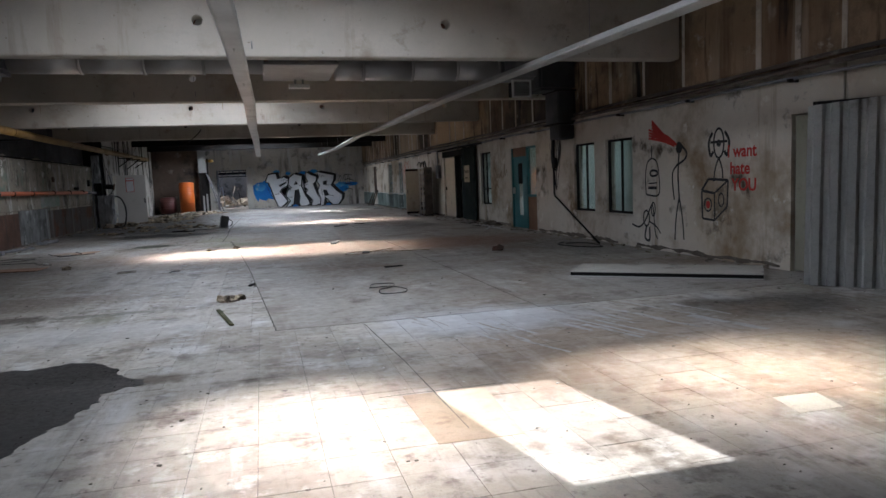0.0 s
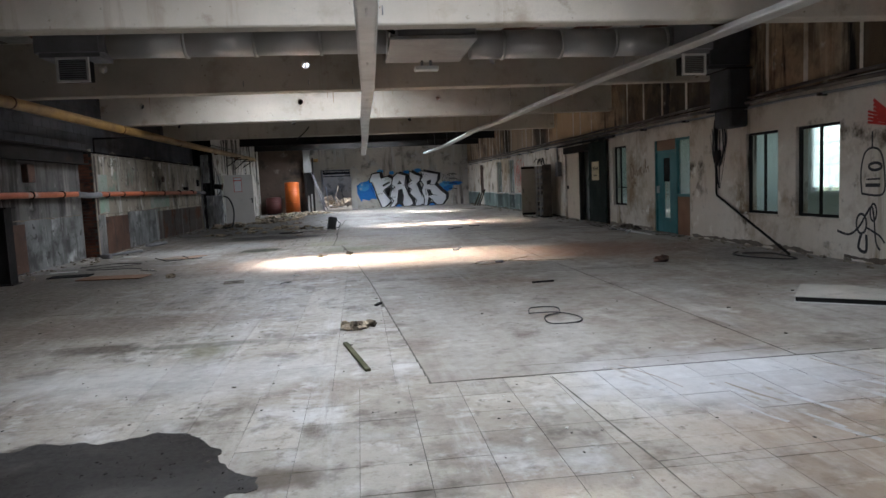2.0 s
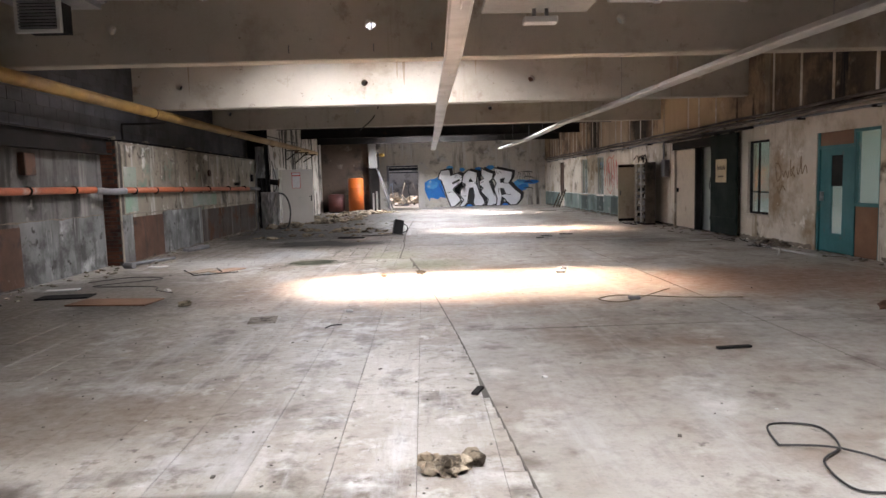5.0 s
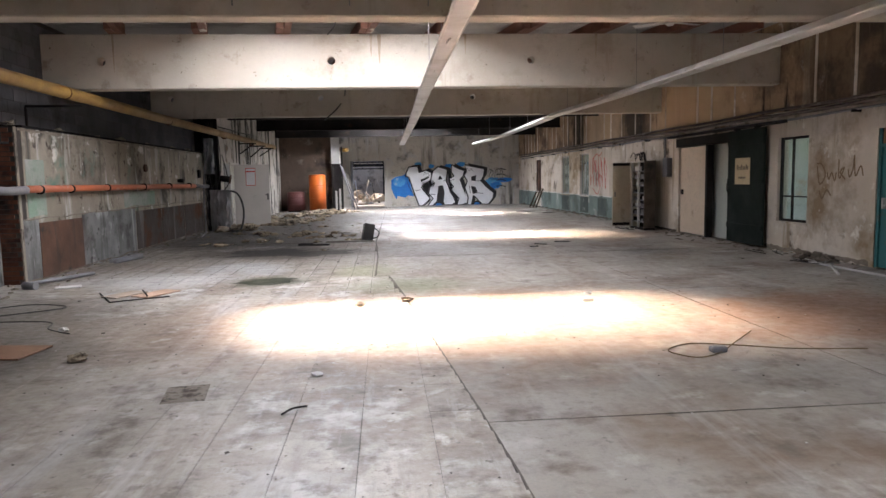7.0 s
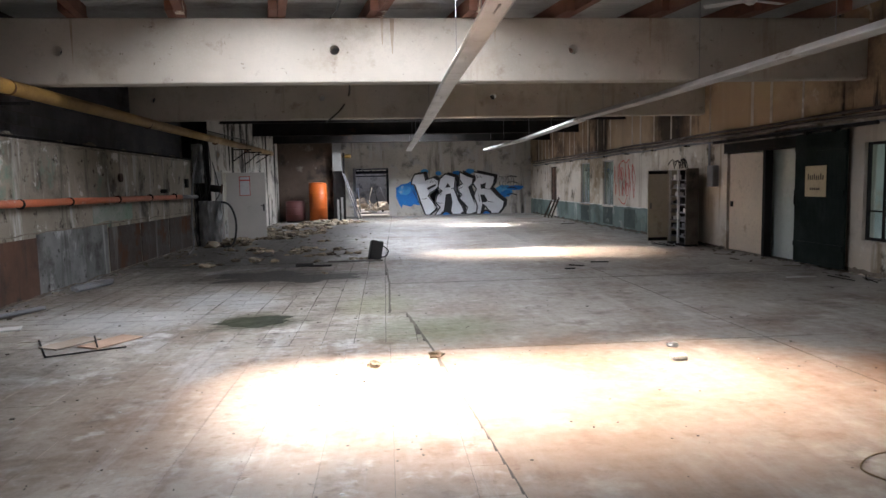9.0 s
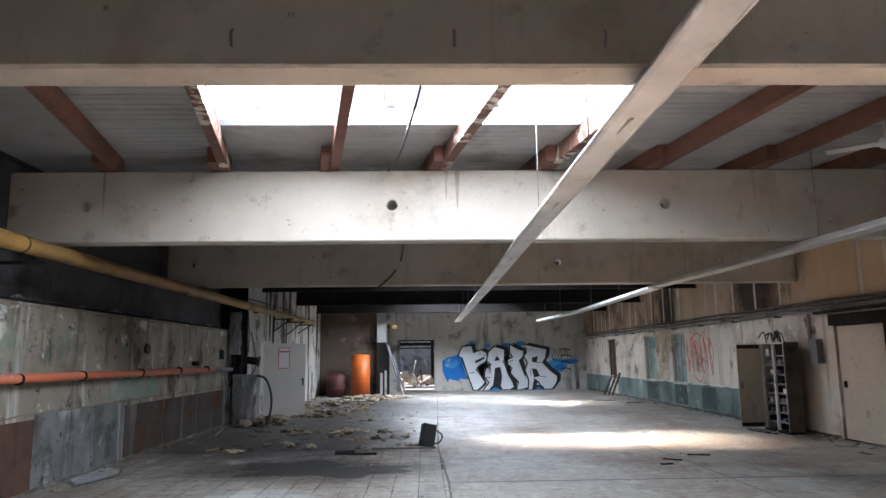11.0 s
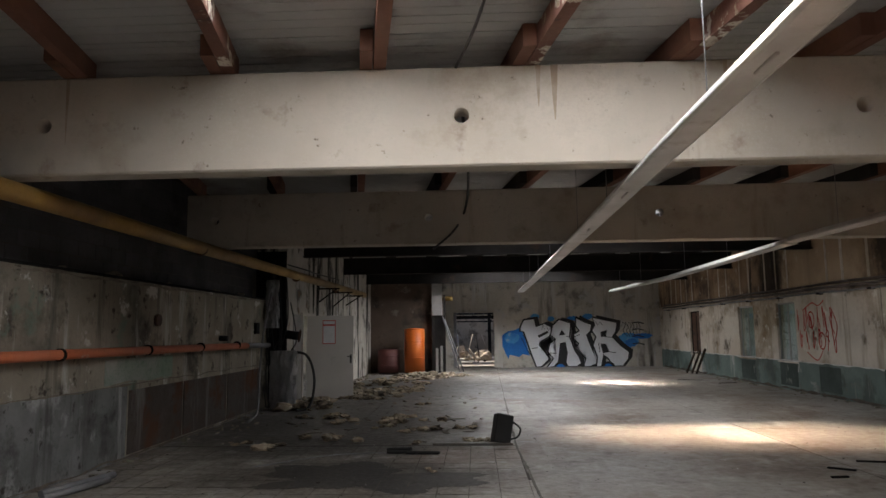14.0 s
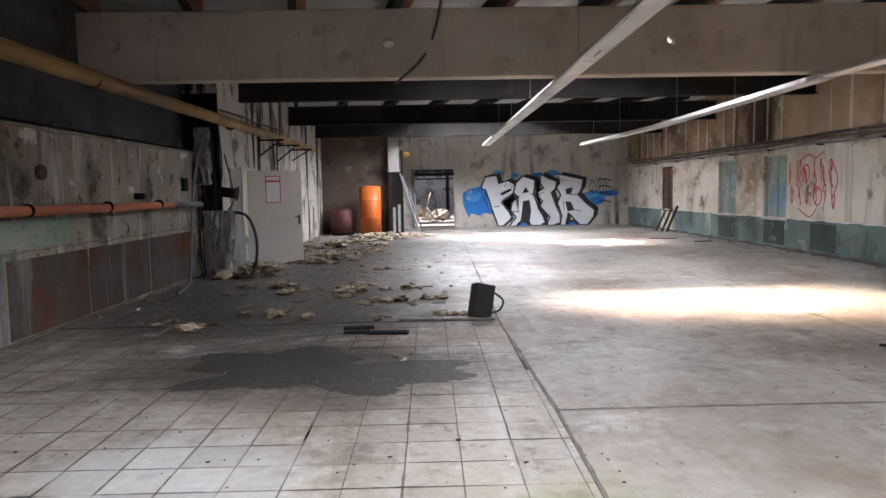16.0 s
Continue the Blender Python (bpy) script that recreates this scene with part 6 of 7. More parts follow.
for x, y, w, d, rz, m, lab in ((-4.35, 14.3, 1.1, 0.5, -8, M_PLY, "warped plywood sheet on the floor"), (-5.3, 14.9, 0.7, 0.35, 5, M_DARK, "charred board on the floor"), (-3.78, 17.5, 0.3, 0.6, -28, M_CARDPINK, "faded carton flap on the floor"), (-4.2, 17.5, 0.28, 0.55, -28, M_CARD, "flat brown carton on the floor"), (-5.35, 18.4, 0.35, 0.22, 20, M_WHITE, "white sheet scrap on the floor"), (-5.7, 15.6, 0.45, 0.18, 10, M_WHITE, "white sheet scrap on the floor")):
    ob = solid("floor_board", bevelled(boxes((-w / 2, w / 2, -d / 2, d / 2, 0.001, 0.018)), 0.004), m, lab, "board", "boards on the floor")
    ob.matrix_world = pose(x, y, 0.002, 0, 0, rz)
for (a, b), m in ((((-4.62, 17.7, 0.012), (-4.18, 16.9, 0.012)), M_DARK), (((-4.18, 16.88, 0.012), (-3.52, 17.22, 0.012)), M_DARK), (((-4.05, 17.75, 0.028), (-3.8, 17.2, 0.028)), M_DARK)):
    solid("batten", tubes([a, b], 0.01, 4), m, "thin dark batten on the floor", "batten", "battens on the floor")
for a, b, r in (((-6.05, 18.5, 0.05), (-5.5, 19.7, 0.05), 0.032), ((-5.95, 21.6, 0.04), (-5.7, 22.6, 0.04), 0.04), ((-5.8, 21.4, 0.04), (-5.6, 22.3, 0.04), 0.035), ((6.0, 17.2, 0.025), (6.55, 18.2, 0.025), 0.02)):
    solid("loose_pipe", tubes([a, b], r, 10), M_GREYP if r > 0.03 else M_WHITE, "loose grey pipe lying by the wall", "pipe", "loose pipes")
solid("metal_can", tubes([(-5.95, 18.35, 0.06), (-5.76, 18.3, 0.06)], 0.06, 14), M_GREYP, "grey can lying by the brick pier", "can")
solid("brick_lump", lump(bmesh.new(), (4.63, 12.25, 0), 0.1, 5, 0.7), M_RUSTP, "broken brick lump on the floor", "brick", "lumps on the floor")
solid("white_chunk", bevelled(boxes((1.78, 1.92, 15.82, 15.92, 0.001, 0.05)), 0.012), M_WHITE, "white plaster chunk on the floor", "chunk", "lumps on the floor")
for x, y, w, rz in ((2.9, 22.95, 0.3, -35), (2.65, 22.5, 0.2, 10), (2.32, 10.86, 0.3, 5), (5.6, 37.6, 0.8, -20), (6.3, 36.2, 0.6, 15), (0.08, 9.9, 0.16, 70), (3.5, 23.4, 0.35, -12)):
    ob = solid("charred_strip", bevelled(boxes((-w / 2, w / 2, -0.025, 0.025, 0.001, 0.02)), 0.004), M_DARK, "charred wooden strip on the floor", "strip", "strips on the floor")
    ob.matrix_world = pose(x, y, 0.002, 0, 0, rz)
M_CHARW = surf("charred_plank", (0.09, 0.07, 0.05), (0.05, 0.04, 0.032), 0.9, 3, 25, bump=0.4)
for k, x in enumerate((6.75, 6.85, 6.92)):
    solid("leaning_plank", tubes([(x - 0.25, 41.0 - k * 0.3, 0.03), (x + 0.06, 40.9 - k * 0.35, 0.78 + 0.08 * k)], 0.045, 4), M_CHARW, "old plank leaning at the wall foot", "plank", "leaning planks")

ob = setting("floor_patch", boxes((-0.15, 0.15, -0.2, 0.2, -0.004, 0.002)), surf("patched_mortar", (0.26, 0.235, 0.2), (0.2, 0.17, 0.14), 0.9, 3, 20, [((0.07, 0.055, 0.045), 6, 0.5, 0.6), ((0.08, 0.07, 0.06), 14, 0.54, 0.62)]), "rough mortar patch set in the tiles", "floor patch")
ob.matrix_world = pose(-2.07, 12.78, 0.001, 0, 0, 8)
solid("twig", tubes(arc([(-1.3, 12.2, 0.01), (-1.24, 12.3, 0.015), (-1.15, 12.35, 0.01)], 4), 0.007, 5), M_DARK, "thin dark twig on the floor", "twig")
for k, (x, y, r) in enumerate(((-1.15, 13.12, 0.04), (-0.34, 16.31, 0.07), (-4.0, 15.2, 0.05), (-3.3, 13.9, 0.08), (0.6, 10.2, 0.02), (-0.92, 16.05, 0.06), (2.0, 16.36, 0.05))):
    solid("floor_crumb", lump(bmesh.new(), (x, y, 0), r, k + 300, 0.5), M_FOAM if k % 2 else M_WHITE, "small torn crumb on the floor", "crumb", "lumps on the floor")

# torn insulation and rubble along the left and at the wall feet
rng = random.Random(33)


def clump(x, y, r, seed):
    """A torn flat tuft: a few ragged lobes and some loose flakes round it."""
    t = thing("insulation_clump", "torn dirty yellowish clump of glass wool on the floor", "debris", group="torn insulation clumps")
    turn = rng.uniform(0, 3.14)
    for j in range(5):
        d = rng.uniform(-1.7, 1.7) * r
        part("tuft", lump(bmesh.new(), (x + d * math.cos(turn) + rng.uniform(-0.3, 0.3) * r, y + d * math.sin(turn) + rng.uniform(-0.3, 0.3) * r, 0), r * rng.uniform(0.35, 0.85), seed * 7 + j, rng.uniform(0.28, 0.5)), M_FOAM, t)
    for j in range(2):
        q = r * rng.uniform(0.1, 0.3)
        part("flake", box(bmesh.new(), -q, q, -q * 0.6, q * 0.5, 0, q * 0.25, pose(x + rng.uniform(-2.2, 2.2) * r, y + rng.uniform(-1.6, 1.6) * r, 0.002, 0, 0, rng.uniform(0, 180))), M_FOAM, t)


for k in range(20):
    clump(rng.uniform(-5.0, -1.9), 27.2 + rng.gauss(0, 1.6), rng.uniform(0.09, 0.18), k)
for k in range(30):
    y = rng.uniform(31, 41.5)
    clump(-4.6 + (y - 31) * 0.2 + rng.uniform(-0.5, 0.8), y, rng.uniform(0.13, 0.28), k + 20)
for k, (x, y) in enumerate(((-1.95, 22.95), (-2.3, 25.0), (-2.6, 26.2), (-1.6, 26.6), (-1.35, 25.2))):
    clump(x, y, 0.07 + 0.012 * k, k + 60)
bm = bmesh.new()
for k in range(70):
    y = rng.uniform(29.5, 42)
    lump(bm, (-5.3 + max(0, y - 32) * 0.2 + rng.gauss(0, 0.35), y, 0), rng.uniform(0.08, 0.24), k + 500, 0.42)
tagged(solid("debris_heap", bm, M_FOAM, "long heap of torn insulation and plaster along the wall", "debris"), kind="stuff")
bm = bmesh.new()
for k in range(150):
    x, y = rng.uniform(-5.4, -1.2), (rng.uniform(26, 41) if k % 3 else rng.uniform(24.8, 31))
    if rng.random() < 0.25:
        x, y = XR - abs(rng.gauss(0, 0.35)) - 0.05, rng.uniform(16, 29)
    s = rng.uniform(0.02, 0.06) if rng.random() < 0.7 else rng.uniform(0.07, 0.17)
    box(bm, -s, s, -s * rng.uniform(0.08, 0.5), s * 0.2, 0, 0.008, pose(x, y, 0.006, rng.uniform(-6, 6), rng.uniform(-6, 6), rng.uniform(0, 180)))
tagged(solid("scrap_litter", bm, M_CARDDARK, "dark scraps of board and card littering the floor", "litter"), kind="stuff")
for k in range(26):
    x, y = 6.75 - abs(rng.gauss(0, 0.2)), 19.2 + rng.gauss(0, 0.8) if k < 16 else 26.4 + rng.gauss(0, 0.7)
    x -= 0 if k < 16 else 0.5
    a, l = rng.uniform(0, 3.14), rng.uniform(0.15, 0.45)
    solid("twig", tubes([(x, y, 0.02), (min(x + l * math.cos(a), 7.0), y + l * math.sin(a), 0.03 + rng.uniform(0, 0.05))], 0.008, 5), M_DARK if k % 3 else M_WHITE, "thin broken stick by the wall foot", "stick", "sticks by the wall foot")
solid("white_pole", tubes([(6.47, 18.55, 0.02), (6.5, 16.9, 0.02)], 0.018, 8), M_WHITE, "thin white plastic pole lying by the wall foot", "pole")
solid("white_lath", bevelled(boxes((5.75, 6.25, 20.55, 20.6, 0.001, 0.012)), 0.003), M_WHITE, "pale lath lying on the floor by the green door", "lath")
bm = bmesh.new()
for k in range(40):
    a, d = rng.uniform(0, 6.28), rng.random() ** 0.6
    lump(bm, (min(6.78 + d * math.cos(a) * 0.22, 6.98), 18.95 + d * math.sin(a) * 0.5, 0.12 * (1 - d) * rng.random()), rng.uniform(0.03, 0.09), k + 900, 0.6)
tagged(solid("debris_heap", bm, M_CARDDARK, "small dark heap of crumbled debris by the wall", "debris"), kind="stuff")
bm = bmesh.new()
for k in range(420):
    side = rng.random()
    if side < 0.4:
        x, y = XR - abs(rng.gauss(0, 0.22)) - 0.03, rng.uniform(7.5, 45)
    elif side < 0.92:
        y = rng.uniform(5, 45)
        x = (-6.45 if y < 18.8 else -6.15 if y < 30 else -5.75) + abs(rng.gauss(0, 0.3)) + 0.03
    else:
        x, y = rng.uniform(-5.5, -1.2), rng.uniform(25, 42)
    s = rng.uniform(0.01, 0.05)
    m = pose(x, y, s * 0.3, rng.uniform(-20, 20), rng.uniform(-20, 20), rng.uniform(0, 180))
    box(bm, -s, s, -s * rng.uniform(0.3, 1), s * 0.6, -s * 0.3, s * 0.35, m)
tagged(solid("wall_foot_rubble", bm, M_LWALL, "small plaster rubble along the wall feet", "rubble"), kind="stuff")
bm = bmesh.new()
for k in range(1900):
    x, y = (rng.uniform(-6, 6.9) if k % 3 else rng.uniform(-6, 0)), rng.uniform(1.5, 30)
    s = rng.uniform(0.003, 0.009) * (1.9 if rng.random() < 0.08 else 1)
    box(bm, -s, s, -s * rng.uniform(0.3, 1), s * 0.6, -s * 0.2, s * 0.3, pose(x, y, s * 0.25, 0, 0, rng.uniform(0, 180)))
tagged(solid("floor_grit", bm, M_MORTAR, "dark grit and crumbs scattered over the floor", "grit"), kind="stuff")
bm = bmesh.new()
for k in range(260):
    x, y = rng.uniform(-6, 6.9), rng.uniform(1.5, 40)
    s = rng.uniform(0.003, 0.01)
    box(bm, -s, s, -s, s * 0.6, -s * 0.2, s * 0.3, pose(x, y, s * 0.25, 0, 0, rng.uniform(0, 180)))
tagged(solid("plaster_crumbs", bm, M_WHITE, "white plaster crumbs scattered over the floor", "grit"), kind="stuff")

# the bared dark patch where tiles are gone
edge = [(-4.9, 3.6), (-4.7, 4.9), (-3.6, 5.7), (-2.54, 5.92), (-2.2, 5.81), (-1.93, 5.94), (-1.52, 5.89), (-1.32, 6.01), (-1.05, 5.86), (-0.89, 5.55), (-0.77, 5.29), (-0.64, 5.24), (-0.62, 5.08), (-0.86, 4.96), (-0.85, 4.74), (-0.92, 4.59), (-0.97, 4.36), (-1.2, 3.8), (-1.7, 3.2), (-2.6, 2.6), (-4.0, 2.5)]
rng = random.Random(2)
ring = []
for (xa, ya), (xb, yb) in zip(edge, edge[1:] + edge[:1]):
    n = max(2, int(math.hypot(xb - xa, yb - ya) / 0.025))
    for k in range(n):
        x, y = xa + (xb - xa) * k / n, ya + (yb - ya) * k / n
        dx = 0.05 * noise.noise(Vector((x * 9, y * 9, 1))) + rng.uniform(-0.008, 0.008)
        dy = 0.05 * noise.noise(Vector((x * 9, y * 9, 7))) + rng.uniform(-0.008, 0.008)
        ring.append((x + dx, y + dy))
setting("bare_patch", plate(bmesh.new(), ring[::-1], 0.001, 0.0022), M_WET, "dark damp patch with a ragged edge", "stain")
M_WETB = surf("wet_grime", (0.034, 0.03, 0.026), (0.022, 0.019, 0.017), 0.6, 1.2, 14, [((0.06, 0.052, 0.044), 2.2, 0.58, 0.72)], shine=(0.5, 0.65))
setting("wet_stain", blob(bmesh.new(), -2.75, 22.6, 0.0016, 1.15, 0.75, 9, 220, 0.45, 0.0012), M_WETB, "dark wet grime stain spread over the tiles", "stain")
setting("damp_patch", blob(bmesh.new(), -2.42, 18.42, 0.001, 0.46, 0.3, 6, 120, 0.28, 0.002), M_MOSS, "greenish damp puddle stain on the tiles", "stain")

# ---- hung from the roof ----
cf = thing("ceiling_fan", "white three-bladed ceiling fan at rest", "fan", (4.15, 18.97, 4.0), 20)
part("hub", tube(bmesh.new(), [(0, 0, -0.06), (0, 0, -0.02), (0, 0, 0.06)], [0.04, 0.09, 0.06], 16), M_WHITE, cf)
part("rod", tubes([(0, 0, 0.06), (0, 0, 0.375)], 0.012, 8), M_WHITE, cf)
for a in (0, 120, 240):
    ob = part("blade", bevelled(boxes((0.08, 0.6, -0.06, 0.06, -0.006, 0.006)), 0.003), M_WHITE, cf)
    ob.rotation_euler = (radians(8), 0, radians(a))
solid("roof_cable", tubes(arc([(-0.98, 15.5, 4.17), (-1.02, 16.7, 4.05), (-1.1, 17.64, 4.05), (-1.2, 18.47, 4.05), (-1.34, 19.51, 4.05), (-1.55, 20.77, 4.17)], 8), 0.014, 6), M_RUBBER, "black cable slung below the rooflight", "cable", "cables from the roof")
solid("roof_cable", tubes(arc([(-1.5, 21.1, 4.1), (-1.45, 24, 3.85), (-1.55, 26.25, 3.75), (-1.75, 26.2, 3.4), (-2.1, 26.22, 3.1)], 8), 0.02, 6), M_RUBBER, "black cable hanging over the beam", "cable", "cables from the roof")
for x, y in ((-2.07, 15.115), (-0.08, 15.115), (-0.89, 15.115), (0.3, 9.915)):
    solid("hook", tubes(arc([(x, y, 3.42), (x, y - 0.04, 3.38), (x, y - 0.03, 3.33), (x, y - 0.02, 3.31)], 4), 0.008, 6), M_GREYP, "small steel hook on the beam", "hook", "beam hooks")

M_RUN = surf("rust_run_stain", (0.42, 0.36, 0.29), (0.33, 0.26, 0.19), 0.9, 6, 20)
for k, (x, w, z) in enumerate(((-0.78, 0.05, 3.75), (-0.64, 0.07, 3.62), (0.95, 0.04, 3.8), (-5.3, 0.04, 3.5), (3.4, 0.05, 3.7))):
    ring = [(x, 4.15), (x + w, 4.15), (x + w * 0.8, (4.15 + z) / 2), (x + w * 0.55, z), (x + w * 0.4, z), (x + w * 0.15, (4.15 + z) / 2)]
    bm = bmesh.new()
    bm.faces.new([bm.verts.new((px, 20.617, pz)) for px, pz in ring])
    setting("rust_run", bm, M_RUN, "rusty run down the beam", "stain")

# ---- bricks and blocks ----
bm = bmesh.new()
box(bm, 0, 0.235, -0.016, 0.0, 0, 0.062)
brick_me = mesh_of("brick", bm, M_BRICK)
for r in range(33):
    for c in range(3):
        x = -6.75 + c * 0.247 - (0.12 if r % 2 else 0)
        if x > -6.76 and x + 0.235 < -6.195 or c == 2 and r % 2:
            ob = new("brick", brick_me)
            ob.location, ob.parent = (min(x, XL - 0.243), 18.87, 0.005 + r * 0.0735), brick_pier
bm = bmesh.new()
box(bm, -0.012, 0.0, 0, 0.39, 0, 0.19)
block_me = mesh_of("block", bm, M_BLOCK)
rest_v, rest_f = [], []
for r in range(9):
    for c in range(84):
        y, z = -3.2 + c * 0.4 + (0.2 if r % 2 else 0), 2.505 + r * 0.2
        if y + 0.39 > 30.3:
            continue
        if y > 17.4:
            ob = new("block", block_me)
            ob.matrix_world = pose(-6.508, y, z)
            ob.parent = block_wall
        else:
            k = len(rest_v)
            rest_v += [(v.co.x - 6.508, v.co.y + y, v.co.z + z) for v in block_me.vertices]
            rest_f += [tuple(i + k for i in p.vertices) for p in block_me.polygons]
me = bpy.data.meshes.new("blocks")
me.from_pydata(rest_v, [], rest_f)
me.materials.append(M_BLOCK)
ob = new("blocks", me)
ob.parent = block_wall
tagged(ob, kind="stuff")

# the ragged dark seams between tiles and slabs
def seam(name, pts, w, seed, material=None, label="dark tarry seam in the floor", category="floor joint", z=0.003):
    rng = random.Random(seed)
    bm, left, right = bmesh.new(), [], []
    line = []
    for (xa, ya), (xb, yb) in zip(pts, pts[1:]):
        n = max(2, int(math.hypot(xb - xa, yb - ya) / 0.09))
        line += [(xa + (xb - xa) * k / n, ya + (yb - ya) * k / n) for k in range(n)]
    for i, (x, y) in enumerate(line):
        x1, y1 = line[min(i + 1, len(line) - 1)]
        x0, y0 = line[max(i - 1, 0)]
        d = Vector((x1 - x0, y1 - y0)).normalized()
        s = Vector((-d.y, d.x))
        blot = 1 + 1.6 * max(0, noise.noise(Vector((x * 1.1, y * 1.1, seed))))
        left.append((x + s.x * w * blot * rng.uniform(0.3, 0.8), y + s.y * w * blot * rng.uniform(0.3, 0.8)))
        right.append((x - s.x * w * blot * rng.uniform(0.3, 0.8), y - s.y * w * blot * rng.uniform(0.3, 0.8)))
    vl, vr = [bm.verts.new((x, y, z)) for x, y in left], [bm.verts.new((x, y, z)) for x, y in right]
    for i in range(len(line) - 1):
        bm.faces.new((vl[i], vl[i + 1], vr[i + 1], vr[i]))
    setting(name, bm, material or M_GRIME, label, category)


seam("floor_joint", [(x, y) for y, x in JOINT[1:4]], 0.008, 1)
seam("floor_joint", [(x, y) for y, x in JOINT[3:]][:-1] + [(-0.7, 32)], 0.024, 2)
seam("floor_joint", [(-0.745, 21.3), (7.0, 21.3)], 0.024, 3)
seam("floor_joint", [(0.02, 11.9), (7.0, 11.9)], 0.004, 4)
seam("floor_joint", [(0.35, 6.57), (1.18, 6.55)], 0.007, 5)
seam("floor_joint", [(1.03, 6.84), (2.3, 6.79), (7.0, 6.95)], 0.005, 6)
seam("floor_joint", [(1.2, 6.5), (1.29, 4.95), (1.34, 3.3)], 0.007, 7)
seam("floor_joint", [(1.29, 4.97), (2.35, 5.02), (3.4, 5.1)], 0.004, 8)
seam("floor_joint", [(0.95, 4.12), (1.95, 4.13)], 0.005, 9)
M_SCUFF = surf("pale_scuffed_cement", (0.5, 0.51, 0.53), (0.42, 0.42, 0.42), 0.55, 2.0, 18, [((0.3, 0.27, 0.23), 5.0, 0.5, 0.62)], shine=(0.35, 0.6))
M_RUB = surf("brown_rubbed_cement", (0.24, 0.195, 0.15), (0.3, 0.26, 0.21), 0.6, 2.0, 18, shine=(0.4, 0.6))
rng = random.Random(17)
for k in range(30):
    x0, y0, length = rng.uniform(1.5, 4.6), rng.uniform(5.3, 6.75), rng.uniform(0.35, 1.1)
    x1, y1 = x0 + length * 0.3, max(4.6, y0 - length)
    pale = k % 3 != 0
    seam("worn_strip", [(x0, y0), ((x0 + x1) / 2 + rng.uniform(-0.03, 0.03), (y0 + y1) / 2), (x1, y1)], rng.uniform(0.02, 0.05) if pale else rng.uniform(0.01, 0.022), 30 + k, M_SCUFF if pale else M_RUB, "pale scuffed strip worn into the tiles" if pale else "brown rubbed strip on the tiles", "scuff mark", 0.0018 + 0.0001 * (k % 8))
M_TAN = surf("tan_mortar_fill", (0.38, 0.315, 0.24), (0.32, 0.255, 0.19), 0.8, 2.0, 16, [((0.2, 0.15, 0.11), 3.0, 0.55, 0.68)])
M_PALETILE = surf("pale_new_tile", (0.5, 0.47, 0.41), (0.44, 0.4, 0.34), 0.6, 1.5, 16)
setting("floor_patch", plate(bmesh.new(), [(1.12, 3.22), (1.6, 3.2), (1.66, 4.1), (1.1, 4.1)], -0.001, 0.0032), M_TAN, "tan mortar fill between the tiles", "floor patch")
setting("floor_patch", plate(bmesh.new(), [(3.16, 2.94), (3.46, 2.94), (3.52, 3.2), (3.22, 3.22)], -0.001, 0.0036), M_PALETILE, "pale newer tile set in the floor", "floor patch")


def wall_seam(x, y0, y1, z, w, m, seed, label):
    """A ragged line along a wall of constant x."""
    rng = random.Random(seed)
    bm, lo, hi = bmesh.new(), [], []
    n = int((y1 - y0) / 0.08)
    for i in range(n + 1):
        y = y0 + (y1 - y0) * i / n
        zz = z + 0.035 * noise.noise(Vector((y * 1.7, seed, 0)))
        b = max(0.15, 1 + 1.8 * noise.noise(Vector((y * 2.3, seed, 5))))
        lo.append(bm.verts.new((x, y, zz - w * b * rng.uniform(0.4, 1.0)))), hi.append(bm.verts.new((x, y, zz + w * b * rng.uniform(0.2, 0.6))))
    for i in range(n):
        bm.faces.new((lo[i], lo[i + 1], hi[i + 1], hi[i]))
    setting("wall_seam", bm, m, label, "trim")


wall_seam(XL + 0.0085, 19.0, 30.2, 1.0, 0.014, M_CARDDARK, 1, "ragged dark edge above the paint band")
wall_seam(XL + 0.0075, 19.0, 30.2, 1.03, 0.02, M_LWALL, 2, "pale chipped plaster edge")
wall_seam(XL + 0.004, 19.0, 30.2, 2.41, 0.03, M_CARDDARK, 3, "sooty crumbled top edge of the wall")
wall_seam(-6.49, -3.0, 18.8, 1.02, 0.015, M_CARDDARK, 4, "ragged dark edge above the paint band")
wall_seam(XL + 0.015, 19.0, 30.2, 0.03, 0.025, M_CARDDARK, 5, "grimy wall foot")
wall_seam(XR - 0.0055, 27.6, 46.0, 0.79, 0.02, M_WHITE, 6, "chipped top edge of the dado")
wall_seam(XR - 0.002, 7.6, 11.3, 0.05, 0.05, M_CARDDARK, 7, "grimy wall foot")
wall_seam(XR - 0.002, 12.0, 16.0, 0.05, 0.06, M_CARDDARK, 8, "grimy wall foot")
wall_seam(XR - 0.002, 18.0, 22.3, 0.06, 0.07, M_CARDDARK, 9, "grimy wall foot")
wall_seam(XR - 0.0065, 25.2, 46.0, 0.05, 0.05, M_CARDDARK, 10, "grimy wall foot")
for ya, yb, z1 in ((30.95, 31.95, 0.72), (33.1, 34.15, 0.74), (35.85, 36.95, 0.7), (28.6, 29.2, 0.78)):
    setting("dado_patch", boxes((XR - 0.008, XR - 0.0045, ya, yb, 0.12, z1)), surf("dark_dado_patch", (0.05, 0.075, 0.065), (0.035, 0.05, 0.045), 0.8, 1.5, 10, [((0.2, 0.22, 0.2), 2.2, 0.6, 0.68)]), "dark green patch on the dado", "trim")


# ---- floor pieces, last ----
TILE = 0.334


def slab(bm, ring, z=0.0, depth=0.03):
    return plate(bm, ring, z - depth, depth)


